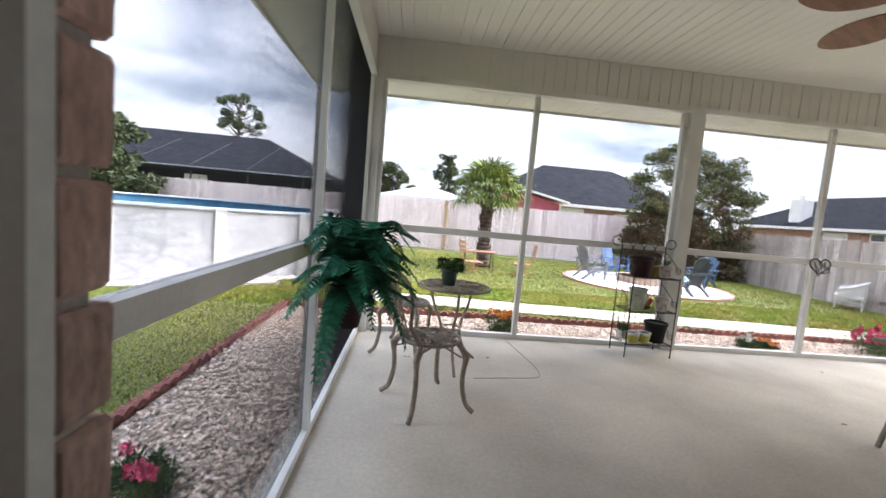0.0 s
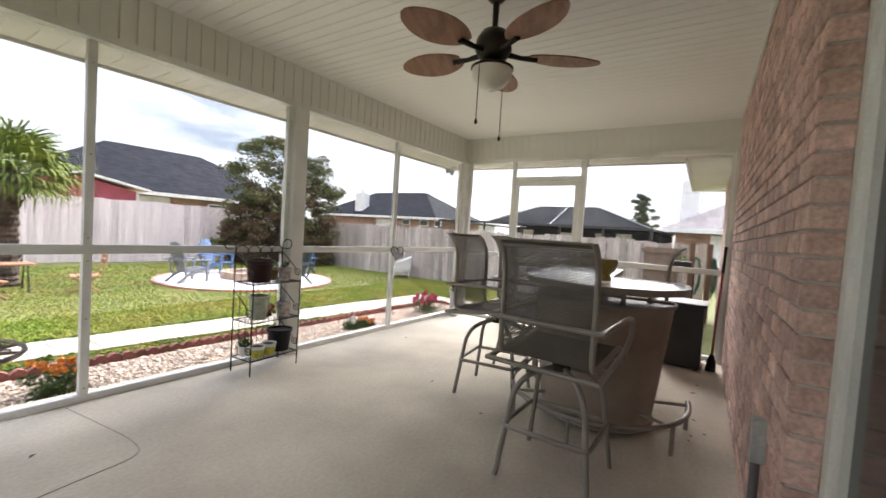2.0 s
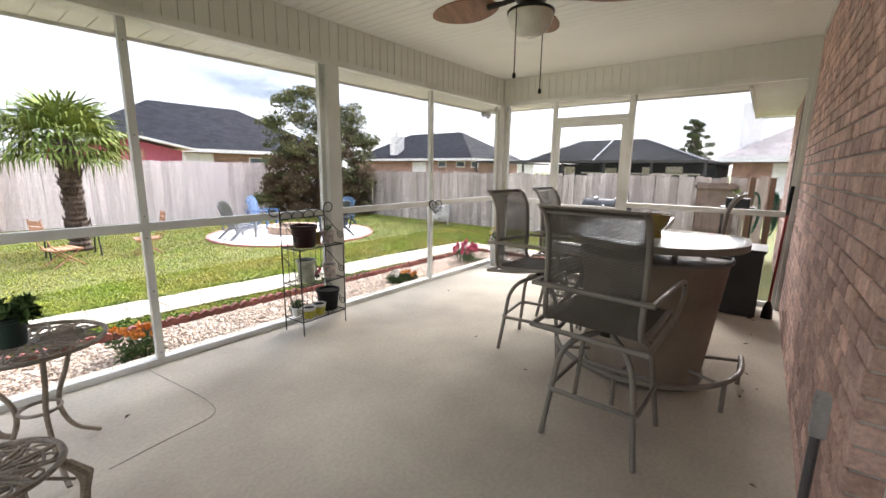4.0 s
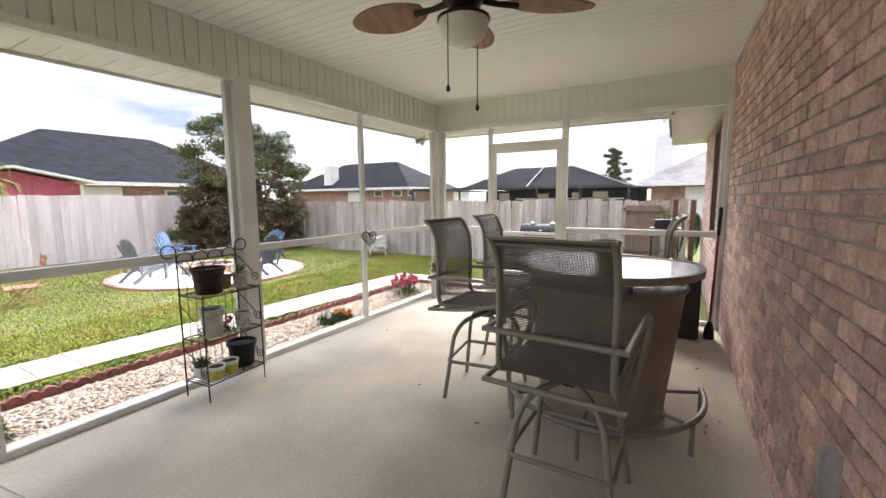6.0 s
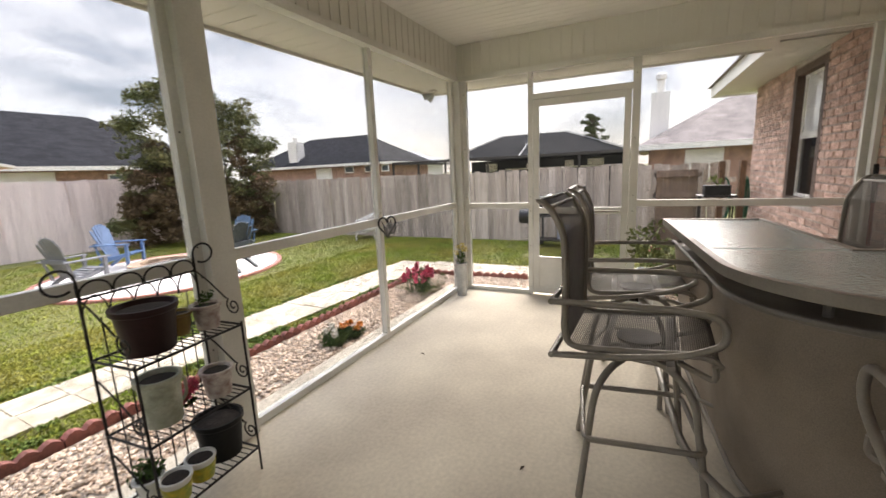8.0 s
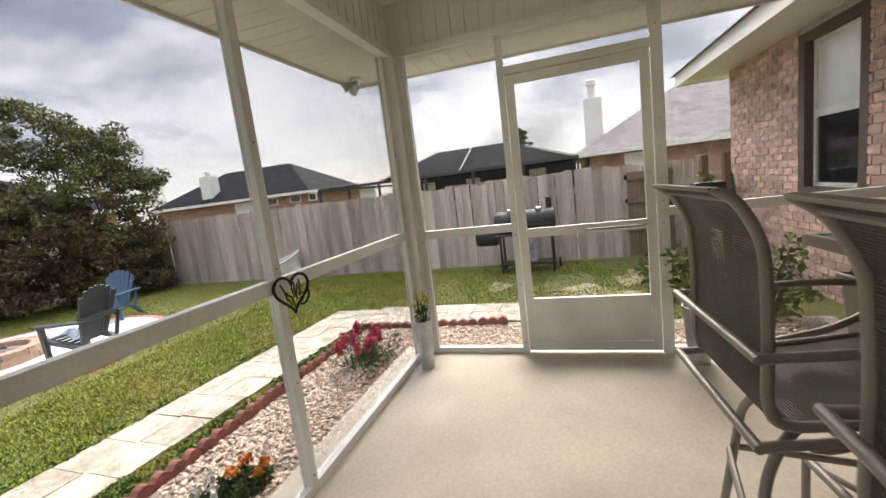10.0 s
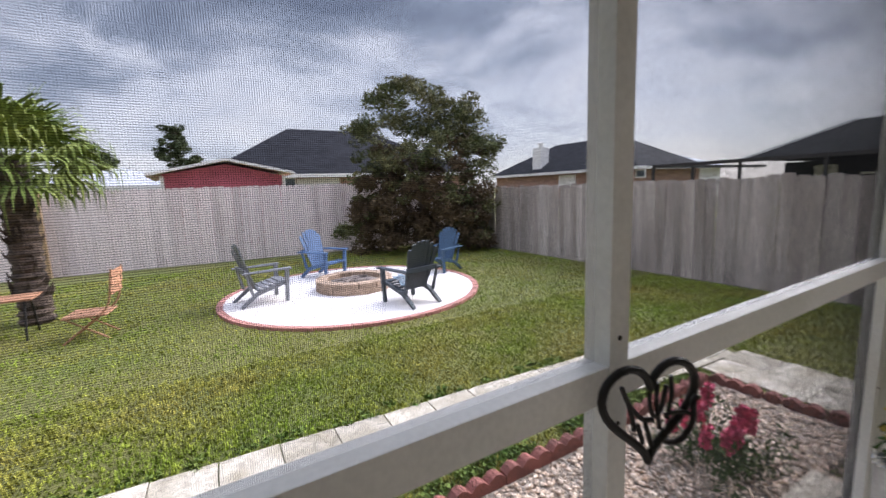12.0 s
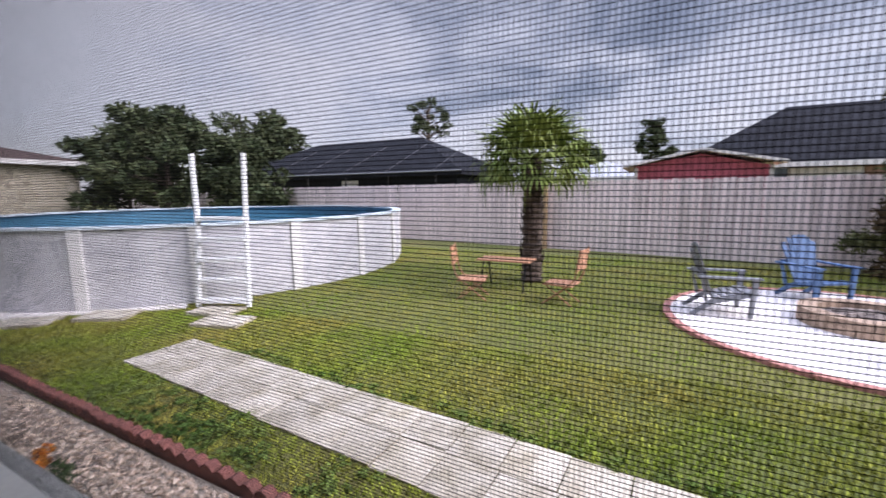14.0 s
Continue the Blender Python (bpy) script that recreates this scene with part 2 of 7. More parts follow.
# ---- the large structure ----
GZ = -0.10          # lawn level
XL, XE, YS = -0.42, 5.74, 3.84     # left screen, end screen, garden screen
BEAM, CEIL = 2.38, 2.72
SLANT = 1.45        # the house wall's turn
HOUSE = pose(-0.165, 0.185, 0, 0, 0, SLANT)   # along the brick wall from the left jamb

bm = bmesh.new()
box(bm, XL - 0.12, XE + 0.12, -1.2, YS + 0.22, -0.3, 0.0)
tagged(part("floor", bm, M_CONCRETE, bevel=0.008), "broom-finished beige concrete porch slab with stains", "floor", kind="structure")

bm = bmesh.new()
box(bm, -400, 400, -300, 400, GZ - 0.5, GZ)
tagged(part("ground", bm, M_GRASS), "mown green lawn of the back yard", "ground", kind="structure")

# ceiling of narrow boards running from the house to the garden
bm = bmesh.new()
box(bm, -0.6, 5.95, -1.2, 4.1, CEIL + 0.02, CEIL + 0.08)
x = -0.5
while x < 5.86:
    box(bm, x, x + 0.0955, -1.15, 4.0, CEIL, CEIL + 0.0205)
    x += 0.1
tagged(part("ceiling", bm, M_CEILING), "cream beaded vinyl porch ceiling", "ceiling", kind="structure")

# beams clad in upright siding
def cladded(name, a, b, out, label):
    """A beam from a to b (x, y), its room face on that line, clad in panels; out points away from the room."""
    a, b, out = Vector((*a, 0)), Vector((*b, 0)), Vector((*out, 0))
    d = (b - a).normalized()
    top = thing(name, label, "beam", kind="structure")
    m = Matrix(((d.x, out.x, 0, a.x), (d.y, out.y, 0, a.y), (0, 0, 1, 0), (0, 0, 0, 1)))
    length = (b - a).length
    bm = bmesh.new()
    box(bm, -0.1, length + 0.1, 0.008, 0.16, BEAM + 0.01, CEIL + 0.01, m)
    part("core", bm, M_SIDING, top)
    bm = bmesh.new()
    box(bm, -0.1, length + 0.1, -0.025, 0.17, BEAM - 0.04, BEAM + 0.012, m)
    part("trim", bm, M_WHITE, top, "white aluminium trim", bevel=0.006)
    n = int(length / 0.102)
    bm = bmesh.new()
    box(bm, -0.0462, 0.0462, 0, 0.008, BEAM + 0.014, CEIL - 0.002)
    me = mesh_of(bm, "panel", M_SIDING, bevel=0.0035)
    for i in range(n):
        piece("panel", me, top, m @ pose((i + 0.5) * length / n, 0, 0))
    return top


cladded("beam_garden", (XL, YS - 0.02), (XE, YS - 0.02), (0, 1), "cream siding-clad beam above the garden screen")
cladded("beam_end", (XE - 0.0, 0.2), (XE - 0.0, YS), (1, 0), "cream siding-clad beam above the screen door")
cladded("beam_side", (XL, 0.2), (XL, YS), (-1, 0), "cream siding-clad beam above the side screen")

# eaves outside the beams: soffit, fascia and drip edge
bm = bmesh.new()
for x0, x1, y0, y1 in ((XL - 0.62, XE + 0.62, YS + 0.15, YS + 0.62), (XE + 0.17, XE + 0.62, 0.9, YS + 0.15), (XL - 0.62, XL - 0.17, -1.0, YS + 0.15)):
    box(bm, x0, x1, y0, y1, BEAM + 0.002, BEAM + 0.02)
    along_x = x1 - x0 > y1 - y0
    n = int((x1 - x0 if along_x else y1 - y0) / 0.15)
    for i in range(n):
        if along_x:
            box(bm, x0 + i * 0.15, x0 + i * 0.15 + 0.142, y0, y1, BEAM - 0.006, BEAM + 0.003)
        else:
            box(bm, x0, x1, y0 + i * 0.15, y0 + i * 0.15 + 0.142, BEAM - 0.006, BEAM + 0.003)
box(bm, XL - 0.64, XE + 0.64, YS + 0.62, YS + 0.64, BEAM - 0.03, BEAM + 0.16)
box(bm, XE + 0.62, XE + 0.64, 0.9, YS + 0.62, BEAM - 0.03, BEAM + 0.16)
box(bm, XL - 0.64, XL - 0.62, -1.0, YS + 0.62, BEAM - 0.03, BEAM + 0.16)
tagged(part("soffit", bm, M_SIDING), "cream ribbed soffit under the porch eaves", "soffit", kind="structure")

# shingled roof above the porch and house
bm = bmesh.new()
profile = ((YS + 0.7, 2.545), (YS + 0.7, 2.575), (-6, 5.4), (-6, 2.95), (4.12, 2.84))
lo = [bm.verts.new((XL - 0.7, y, z)) for y, z in profile]
hi = [bm.verts.new((XE + 0.7, y, z)) for y, z in profile]
for i in range(5):
    bm.faces.new((lo[i], lo[(i + 1) % 5], hi[(i + 1) % 5], hi[i]))
bm.faces.new(lo)
bm.faces.new(hi[::-1])
tagged(part("roof", bm, M_ROOF_BROWN), "brown shingled porch roof", "roof", kind="structure")


# screen walls: posts, rails and sills of white aluminium
def member(name, top, x0, x1, y0, y1, z0, z1, bevel=0.004, label=""):
    bm = bmesh.new()
    box(bm, x0, x1, y0, y1, z0, z1)
    return part(name, bm, M_WHITE, top, label, bevel=bevel)


SILL, RAIL0, RAIL1 = 0.045, 0.975, 1.035
garden = thing("screen_wall_garden", "white aluminium framed insect screen wall facing the garden", "screen wall", kind="structure")
member("sill", garden, XL + 0.11, XE - 0.12, YS, YS + 0.05, 0, SILL)
member("post", garden, 2.59, 2.73, YS - 0.05, YS + 0.07, 0.0, BEAM - 0.04, 0.008, "wide white corner-trimmed post")
member("post", garden, 2.545, 2.59, YS, YS + 0.05, SILL, BEAM - 0.04)
for mx in (1.10, 4.13):
    member("mullion", garden, mx - 0.024, mx + 0.024, YS, YS + 0.05, SILL, BEAM - 0.04)
for x0, x1 in ((XL + 0.11, 1.076), (1.124, 2.545), (2.73, 4.106), (4.154, XE - 0.12)):
    member("rail", garden, x0, x1, YS + 0.002, YS + 0.048, RAIL0, RAIL1)
endw = thing("screen_wall_end", "white aluminium framed insect screen wall with a door", "screen wall", kind="structure")
member("sill", endw, XE, XE + 0.05, 3.03, YS - 0.12, 0, SILL)
member("sill", endw, XE, XE + 0.05, 0.40, 2.02, 0, SILL)
member("corner_post", endw, XE - 0.07, XE + 0.06, YS - 0.07, YS + 0.07, 0, BEAM - 0.04, 0.008)
member("mullion", endw, XE, XE + 0.05, YS - 0.12, YS - 0.07, 0, BEAM - 0.04)
member("mullion", garden, XE - 0.12, XE - 0.07, YS, YS + 0.05, 0, BEAM - 0.04)
member("mullion", endw, XE - 0.005, XE + 0.05, 2.985, 3.03, 0, BEAM - 0.04)
member("mullion", endw, XE - 0.005, XE + 0.05, 1.975, 2.045, 0, BEAM - 0.04)
member("mullion", endw, XE, XE + 0.05, 0.35, 0.40, 0, BEAM - 0.04)
member("header", endw, XE - 0.003, XE + 0.05, 2.045, 2.985, 2.07, 2.125)
member("rail", endw, XE + 0.002, XE + 0.048, 3.03, YS - 0.12, RAIL0 - 0.02, RAIL1 - 0.02)
member("rail", endw, XE + 0.002, XE + 0.048, 0.40, 1.975, RAIL0, RAIL1)
side = thing("screen_wall_side", "white aluminium framed insect screen wall beside the brick jamb", "screen wall", kind="structure")
member("sill", side, XL - 0.05, XL, 0.2, YS - 0.07, 0, SILL)
member("corner_post", side, XL - 0.06, XL + 0.07, YS - 0.07, YS + 0.07, 0, BEAM - 0.04, 0.008)
member("mullion", garden, XL + 0.07, XL + 0.11, YS, YS + 0.05, 0, BEAM - 0.04)
member("mullion", side, XL - 0.05, XL, YS - 0.11, YS - 0.07, SILL, BEAM - 0.04)
member("mullion", side, XL - 0.05, XL, 1.92, 1.97, SILL, BEAM - 0.04)
member("rail", side, XL - 0.048, XL - 0.002, 0.2, 1.92, RAIL0 - 0.03, RAIL1 - 0.03)
member("rail", side, XL - 0.048, XL - 0.002, 1.97, YS - 0.11, RAIL0 - 0.03, RAIL1 - 0.03)

# dark screw heads on the frames
bm = bmesh.new()
lathe(bm, [(0.0045, 0.0), (0.0045, 0.002), (0.002, 0.003)], 8)
screw = mesh_of(bm, "screw", M_BRONZE)
for top, x, y, side_on in ((garden, XE - 0.095, YS, True), (garden, 4.13, YS, True), (garden, 1.10, YS, True), (garden, 2.5675, YS, True), (endw, XE, YS - 0.095, False), (endw, XE - 0.005, 3.0075, False), (endw, XE - 0.005, 2.01, False)):
    for z in (0.09, 0.55, 0.93, 1.08, 1.62, 2.2):
        piece("screw", screw, top, pose(x, y, z, 90, 0, 0) if side_on else pose(x, y, z, 90, 0, -90))

# screen door
door = thing("door_1", "closed white aluminium screen door with a kick panel", "screen door", kind="structure")
for nm, y0, y1, z0, z1 in (("stile", 2.05, 2.11, 0.02, 2.065), ("stile", 2.92, 2.98, 0.02, 2.065), ("top_rail", 2.11, 2.92, 2.0, 2.065), ("mid_rail", 2.11, 2.92, 0.90, 0.965), ("lock_rail", 2.11, 2.92, 0.385, 0.43), ("bottom_rail", 2.11, 2.92, 0.02, 0.09)):
    member(nm, door, XE + 0.006, XE + 0.036, y0, y1, z0, z1, 0.005)
member("kick_panel", door, XE + 0.014, XE + 0.026, 2.11, 2.92, 0.09, 0.385, 0.002, "plain white kick panel")
bm = bmesh.new()
tube(bm, rounded([(XE + 0.006, 2.5, 0.93), (XE - 0.035, 2.5, 0.93), (XE - 0.035, 2.13, 0.93), (XE + 0.006, 2.13, 0.93)], 0.02), 0.009, 8)
part("handle", bm, M_FRAME, door, "grey metal pull bar", smooth=True)

# ---- house wall, patio door, window and eaves ----
bm = bmesh.new()
H = HOUSE
WX0, WX1, WZ0, WZ1 = 6.95, 7.92, 0.86, 2.36      # window in the wall beyond the porch, along the wall
for x0, x1, z0, z1 in ((1.932, WX0, -0.3, 2.9), (WX1, 9.6, -0.3, 2.9), (WX0, WX1, -0.3, WZ0), (WX0, WX1, WZ1, 2.9), (-0.9, -0.012, -0.3, 2.9), (0.0, 1.92, 2.12, 2.9)):
    box(bm, x0, x1, -0.25, -0.012, z0, z1, H)
house_wall = tagged(part("wall_house", bm, M_MORTAR), "red-brown brick house wall with grey mortar joints", "wall", kind="structure")
bm = bmesh.new()
for x0, x1, y0, y1 in ((-1.0, -0.9, -4, -0.02), (-1.0, 9.6, -4.1, -4.0), (9.5, 9.6, -4, -0.25), (1.7, 1.8, -4, -0.25)):
    box(bm, x0, x1, y0, y1, -0.3, 2.9, H)
tagged(part("wall_inside", bm, M_STUCCO), "plain pale walls of the room behind the patio door", "wall", kind="structure")
bm = bmesh.new()
box(bm, -1.0, 9.6, -4, -1.4, -0.02, -0.004, H)
tagged(part("floor_inside", bm, M_PAVER), "plain floor of the room behind the patio door", "floor", kind="structure")

pd = thing("door_2", "white framed sliding patio door, one leaf open", "patio door", kind="structure")
for nm, x0, x1, y0, y1, z0, z1 in (("jamb", -0.06, -0.006, -0.24, -0.045, 0.0, 2.12), ("jamb", 1.865, 1.925, -0.24, -0.088, 0.0, 2.12), ("head", 0.0, 1.865, -0.24, -0.06, 2.06, 2.12), ("track", 0.0, 1.865, -0.24, -0.06, -0.01, 0.018),
                                   ("stile", 1.81, 1.865, -0.15, -0.10, 0.02, 2.06), ("stile", 0.93, 0.99, -0.15, -0.10, 0.02, 2.06), ("top_rail", 0.99, 1.81, -0.15, -0.10, 1.98, 2.06), ("bottom_rail", 0.99, 1.81, -0.15, -0.10, 0.02, 0.12)):
    bm = bmesh.new()
    box(bm, x0, x1, y0, y1, z0, z1, H)
    part(nm, bm, M_WHITE, pd, bevel=0.005)
M_DARKGLASS = material("dark_tinted_glass", (0.015, 0.016, 0.018), 0.06, vary=0.05, bump=0.0, spec=0.7)
bm = bmesh.new()
box(bm, 0.99, 1.81, -0.13, -0.12, 0.12, 1.98, H)
part("pane", bm, M_DARKGLASS, pd, "dark tinted glass pane")
for nm, x0, x1, y0, y1, text in (("door_stop", -0.006, 0.001, -0.24, -0.185, ""), ("weather_strip", -0.006, 0.0, -0.10, -0.07, "grey weather strip")):
    bm = bmesh.new()
    box(bm, x0, x1, y0, y1, 0.018, 2.06, H)
    part(nm, bm, M_WHITE if nm == "door_stop" else M_FRAME, pd, text, bevel=0.004)
M_CHROME = material("brushed_steel_latch", (0.55, 0.55, 0.56), 0.3, metal=0.9, vary=0.06, bump=0.03)
for z in (1.16, 1.02):
    bm = bmesh.new()
    box(bm, -0.008, -0.002, -0.17, -0.11, z - 0.05, z + 0.05, H)
    tube(bm, [H @ Vector((-0.004, -0.135, z - 0.03)), H @ Vector((0.010, -0.135, z - 0.03)), H @ Vector((0.010, -0.105, z - 0.03))], 0.004, 8)
    part("strike_plate", bm, M_CHROME, pd, "brushed steel strike plate", bevel=0.002)

win = thing("window_1", "brown framed single-hung house window", "window", kind="structure")
M_BROWN = material("dark_brown_frame", (0.10, 0.062, 0.045), 0.6, vary=0.1, bump=0.1)
for nm, x0, x1, z0, z1 in (("frame", WX0, WX0 + 0.10, WZ0, WZ1), ("frame", WX1 - 0.10, WX1, WZ0, WZ1), ("frame", WX0 + 0.1, WX1 - 0.1, WZ1 - 0.08, WZ1), ("sill", WX0 + 0.1, WX1 - 0.1, WZ0, WZ0 + 0.06)):
    bm = bmesh.new()
    box(bm, x0, x1, -0.14, -0.002, z0, z1, H)
    part(nm, bm, M_BROWN, win, bevel=0.004)
zm = (WZ0 + WZ1) / 2
# opaque white for the upper pane; the lower one is dark glass
M_WHITE_PANE = material("white_upper_pane", (0.72, 0.73, 0.74), 0.12, vary=0.04, scale=3, grain=20, bump=0.0)
for z0, z1 in ((WZ0 + 0.06, zm), (zm, WZ1 - 0.08)):
    bm = bmesh.new()
    for b in ((WX0 + 0.1, WX0 + 0.14, z0, z1), (WX1 - 0.14, WX1 - 0.1, z0, z1), (WX0 + 0.14, WX1 - 0.14, z0, z0 + 0.035), (WX0 + 0.14, WX1 - 0.14, z1 - 0.035, z1)):
        box(bm, b[0], b[1], -0.12, -0.08, b[2], b[3], H)
    sash = part("sash", bm, M_WHITE, win, "white sash")
    bm = bmesh.new()
    box(bm, WX0 + 0.14, WX1 - 0.14, -0.105, -0.098, z0 + 0.035, z1 - 0.035, H)
    part("pane", bm, M_DARKGLASS if z0 < zm - 0.1 else M_WHITE_PANE, sash, "dark reflecting glass" if z0 < zm - 0.1 else "upper pane coloured plain white")

# white strip where the screen meets the brick
bm = bmesh.new()
box(bm, 5.80, 5.86, 0.0, 0.035, 0, BEAM, H)
tagged(part("trim", bm, M_WHITE, bevel=0.004), "white strip between brick and screen", "trim", kind="structure")

bm = bmesh.new()
box(bm, -0.6, 5.86, 0.003, 0.02, CEIL - 0.022, CEIL - 0.002, H)
tagged(part("trim", bm, M_WHITE), "thin white moulding between brick and ceiling", "trim", kind="structure")
# eaves of the house beyond the porch
bm = bmesh.new()
box(bm, 6.55, 10.0, 0.0, 0.52, 2.42, 2.44, H)
box(bm, 6.55, 10.0, 0.52, 0.55, 2.39, 2.56, H)
box(bm, 10.0, 10.03, -4, 0.55, 2.39, 2.56, H)
box(bm, 9.6, 10.0, -4, 0.0, 2.42, 2.44, H)
tagged(part("house_eaves", bm, M_WHITE), "white fascia and soffit of the house eaves", "eaves", kind="structure")
bm = bmesh.new()
vs = [bm.verts.new(H @ Vector(v)) for v in ((6.3, 0.6, 2.55), (10.1, 0.6, 2.55), (10.1, -6, 2.55), (6.3, -6, 2.55), (6.3, -2.7, 4.3), (7.2, -2.7, 4.3))]
for f in ((0, 1, 5, 4), (1, 2, 5), (2, 3, 4, 5), (3, 0, 4), (3, 2, 1, 0)):
    bm.faces.new([vs[i] for i in f])
tagged(part("house_roof", bm, M_ROOF_BROWN), "brown shingled house roof", "roof", kind="structure")
# ---- garden: beds, paving, fences ----
bm = bmesh.new()
box(bm, -1.45, 6.62, YS + 0.22, 4.86, GZ - 0.05, GZ + 0.012)
box(bm, XE + 0.12, 6.7, 0.6, YS + 0.12, GZ - 0.05, GZ + 0.012)
box(bm, -1.45, XL - 0.12, -1.5, YS + 0.12, GZ - 0.05, GZ + 0.012)
tagged(part("gravel_bed", bm, M_GRAVEL), "pale pea gravel bed around the porch slab", "gravel", kind="structure")

bm = bmesh.new()
prism(bm, [(5.52 + 1.75 * math.cos(a), 9.25 + 1.72 * math.sin(a)) for a in np.linspace(0, 2 * math.pi, 64, endpoint=False)], GZ - 0.05, GZ + 0.03)
tagged(part("sand_circle", bm, M_SAND), "white sand circle around the fire pit", "patio", kind="structure")

def paving():
    top = thing("paving", "weathered grey square concrete pavers laid in the lawn", "paving", kind="structure")
    bm = bmesh.new()
    box(bm, -0.1515, 0.1515, -0.1515, 0.1515, -0.05, 0.0)
    me = mesh_of(bm, "paver", M_PAVER, bevel=0.008)
    rnd = random.Random(4)
    def put(x, y):
        piece("paver", me, top, pose(x, y, GZ + 0.02 + rnd.uniform(-0.003, 0.003), rnd.uniform(-0.35, 0.35), rnd.uniform(-0.35, 0.35), rnd.uniform(-1.0, 1.0) - 2.5))
    for i in range(25):
        for j in range(2):
            put(-0.34 + 0.31 * i, 5.64 + 0.31 * j - 0.068 * 0.31 * i)
    for j in range(10):
        for i in range(2):
            put(6.90 + 0.31 * i, 4.83 - 0.31 * j)


paving()


def edging(name, a, b, label):
    """Scalloped concrete edging from a to b."""
    top = thing(name, label, "edging", kind="structure")
    bm = bmesh.new()
    out = [(-0.15, -0.12)]
    for k in range(3):
        for s in range(5):
            u = s / 4
            out.append((-0.15 + 0.1 * (k + u), 0.055 + 0.03 * math.sin(math.pi * u)))
    out.append((0.15, -0.12))
    lo = [bm.verts.new((x, -0.028, z)) for x, z in out]
    hi = [bm.verts.new((x, 0.028, z)) for x, z in out]
    n = len(out)
    for i in range(n):
        bm.faces.new((lo[i], lo[(i + 1) % n], hi[(i + 1) % n], hi[i]))
    bm.faces.new(lo)
    bm.faces.new(hi[::-1])
    me = mesh_of(bm, "edging_block", M_BLOCK)
    a, b = Vector(a), Vector(b)
    n = round((b - a).length / 0.304)
    ang = math.degrees(math.atan2(b.y - a.y, b.x - a.x))
    rnd = random.Random(len(name))
    for i in range(n):
        p = a.lerp(b, (i + 0.5) / n)
        piece("edging_block", me, top, pose(p.x, p.y, GZ + rnd.uniform(-0.008, 0.008), rnd.uniform(-3, 3), 0, ang + rnd.uniform(-1.5, 1.5)))


edging("edging_garden", (-1.4, 4.92), (6.55, 4.86), "red scalloped concrete edging between gravel and lawn")
edging("edging_end", (6.58, 4.85), (6.66, 3.28), "red scalloped concrete edging beside the pavers")
edging("edging_side", (-1.42, 4.9), (-1.5, 0.3), "red scalloped concrete edging along the side bed")


M_RING = material("faded_pink_brick", (0.46, 0.21, 0.17), 0.9, vary=0.18, scale=7, grain=70, bump=0.4, tint=(0.34, 0.15, 0.12), each=0.15)


def ring_edge():
    top = thing("ring_edging", "red brick edging around the sand circle", "edging", kind="structure")
    bm = bmesh.new()
    box(bm, -0.1, 0.1, -0.04, 0.04, -0.1, 0.025)
    me = mesh_of(bm, "edging_brick", M_RING, bevel=0.006)
    n = 54
    for i in range(n):
        a = 2 * math.pi * i / n
        piece("edging_brick", me, top, pose(5.52 + 1.78 * math.cos(a), 9.25 + 1.75 * math.sin(a), GZ + 0.012, 0, 0, math.degrees(a) + 90))


ring_edge()


def picket_fence(name, a, b, height, mat, label, rails_side=1, ragged=1.0):
    top = thing(name, label, "fence", kind="structure")
    a, b = Vector(a), Vector(b)
    d = (b - a).normalized()
    ang = math.degrees(math.atan2(d.y, d.x))
    meshes = []
    rnd = random.Random(len(name) * 7)
    for k in range(3):
        bm = bmesh.new()
        h, w = height + ragged * rnd.uniform(-0.03, 0.03), 0.069
        c = 0.022
        prism_pts = [(-w, -0.05), (w, -0.05), (w, h - c), (w - c, h), (-w + c, h), (-w, h - c)]
        lo = [bm.verts.new((x, -0.009, z)) for x, z in prism_pts]
        hi = [bm.verts.new((x, 0.009, z)) for x, z in prism_pts]
        for i in range(6):
            bm.faces.new((lo[i], lo[(i + 1) % 6], hi[(i + 1) % 6], hi[i]))
        bm.faces.new(lo)
        bm.faces.new(hi[::-1])
        meshes.append(mesh_of(bm, "picket", mat))
    n = int((b - a).length / 0.143)
    for i in range(n):
        p = a + d * (i + 0.5) * 0.143
        piece("picket", meshes[rnd.randrange(3)], top, pose(p.x, p.y, GZ + ragged * rnd.uniform(-0.02, 0.02), rnd.uniform(-1, 1), ragged * rnd.uniform(-0.6, 0.6), ang + rnd.uniform(-2, 2)))
    m = pose(a.x, a.y, GZ, 0, 0, ang)
    L = (b - a).length
    for z in (0.25, height - 0.35):
        bm = bmesh.new()
        box(bm, 0, L, -0.05 if rails_side < 0 else 0.012, -0.012 if rails_side < 0 else 0.05, z, z + 0.085, m)
        part("fence_rail", bm, mat, top)
    return top


picket_fence("fence_back", (-26, 17.4), (9.75, 13.2), 1.66, M_FENCE_BACK, "grey wooden picket privacy fence in pale, lit-looking colour", ragged=0.3)
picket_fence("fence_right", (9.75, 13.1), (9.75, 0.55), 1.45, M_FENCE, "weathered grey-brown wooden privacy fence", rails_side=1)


bm = bmesh.new()
box(bm, 1.05, 1.15, 14.04, 14.13, GZ - 0.1, GZ + 1.68)
tagged(part("fence_post", bm, material("new_tan_timber", (0.50, 0.34, 0.19), 0.85, vary=0.12, scale=3, grain=30, bump=0.3, stretch=(3, 3, 0.3)), bevel=0.006), "newer tan timber post in the pale back fence", "post")


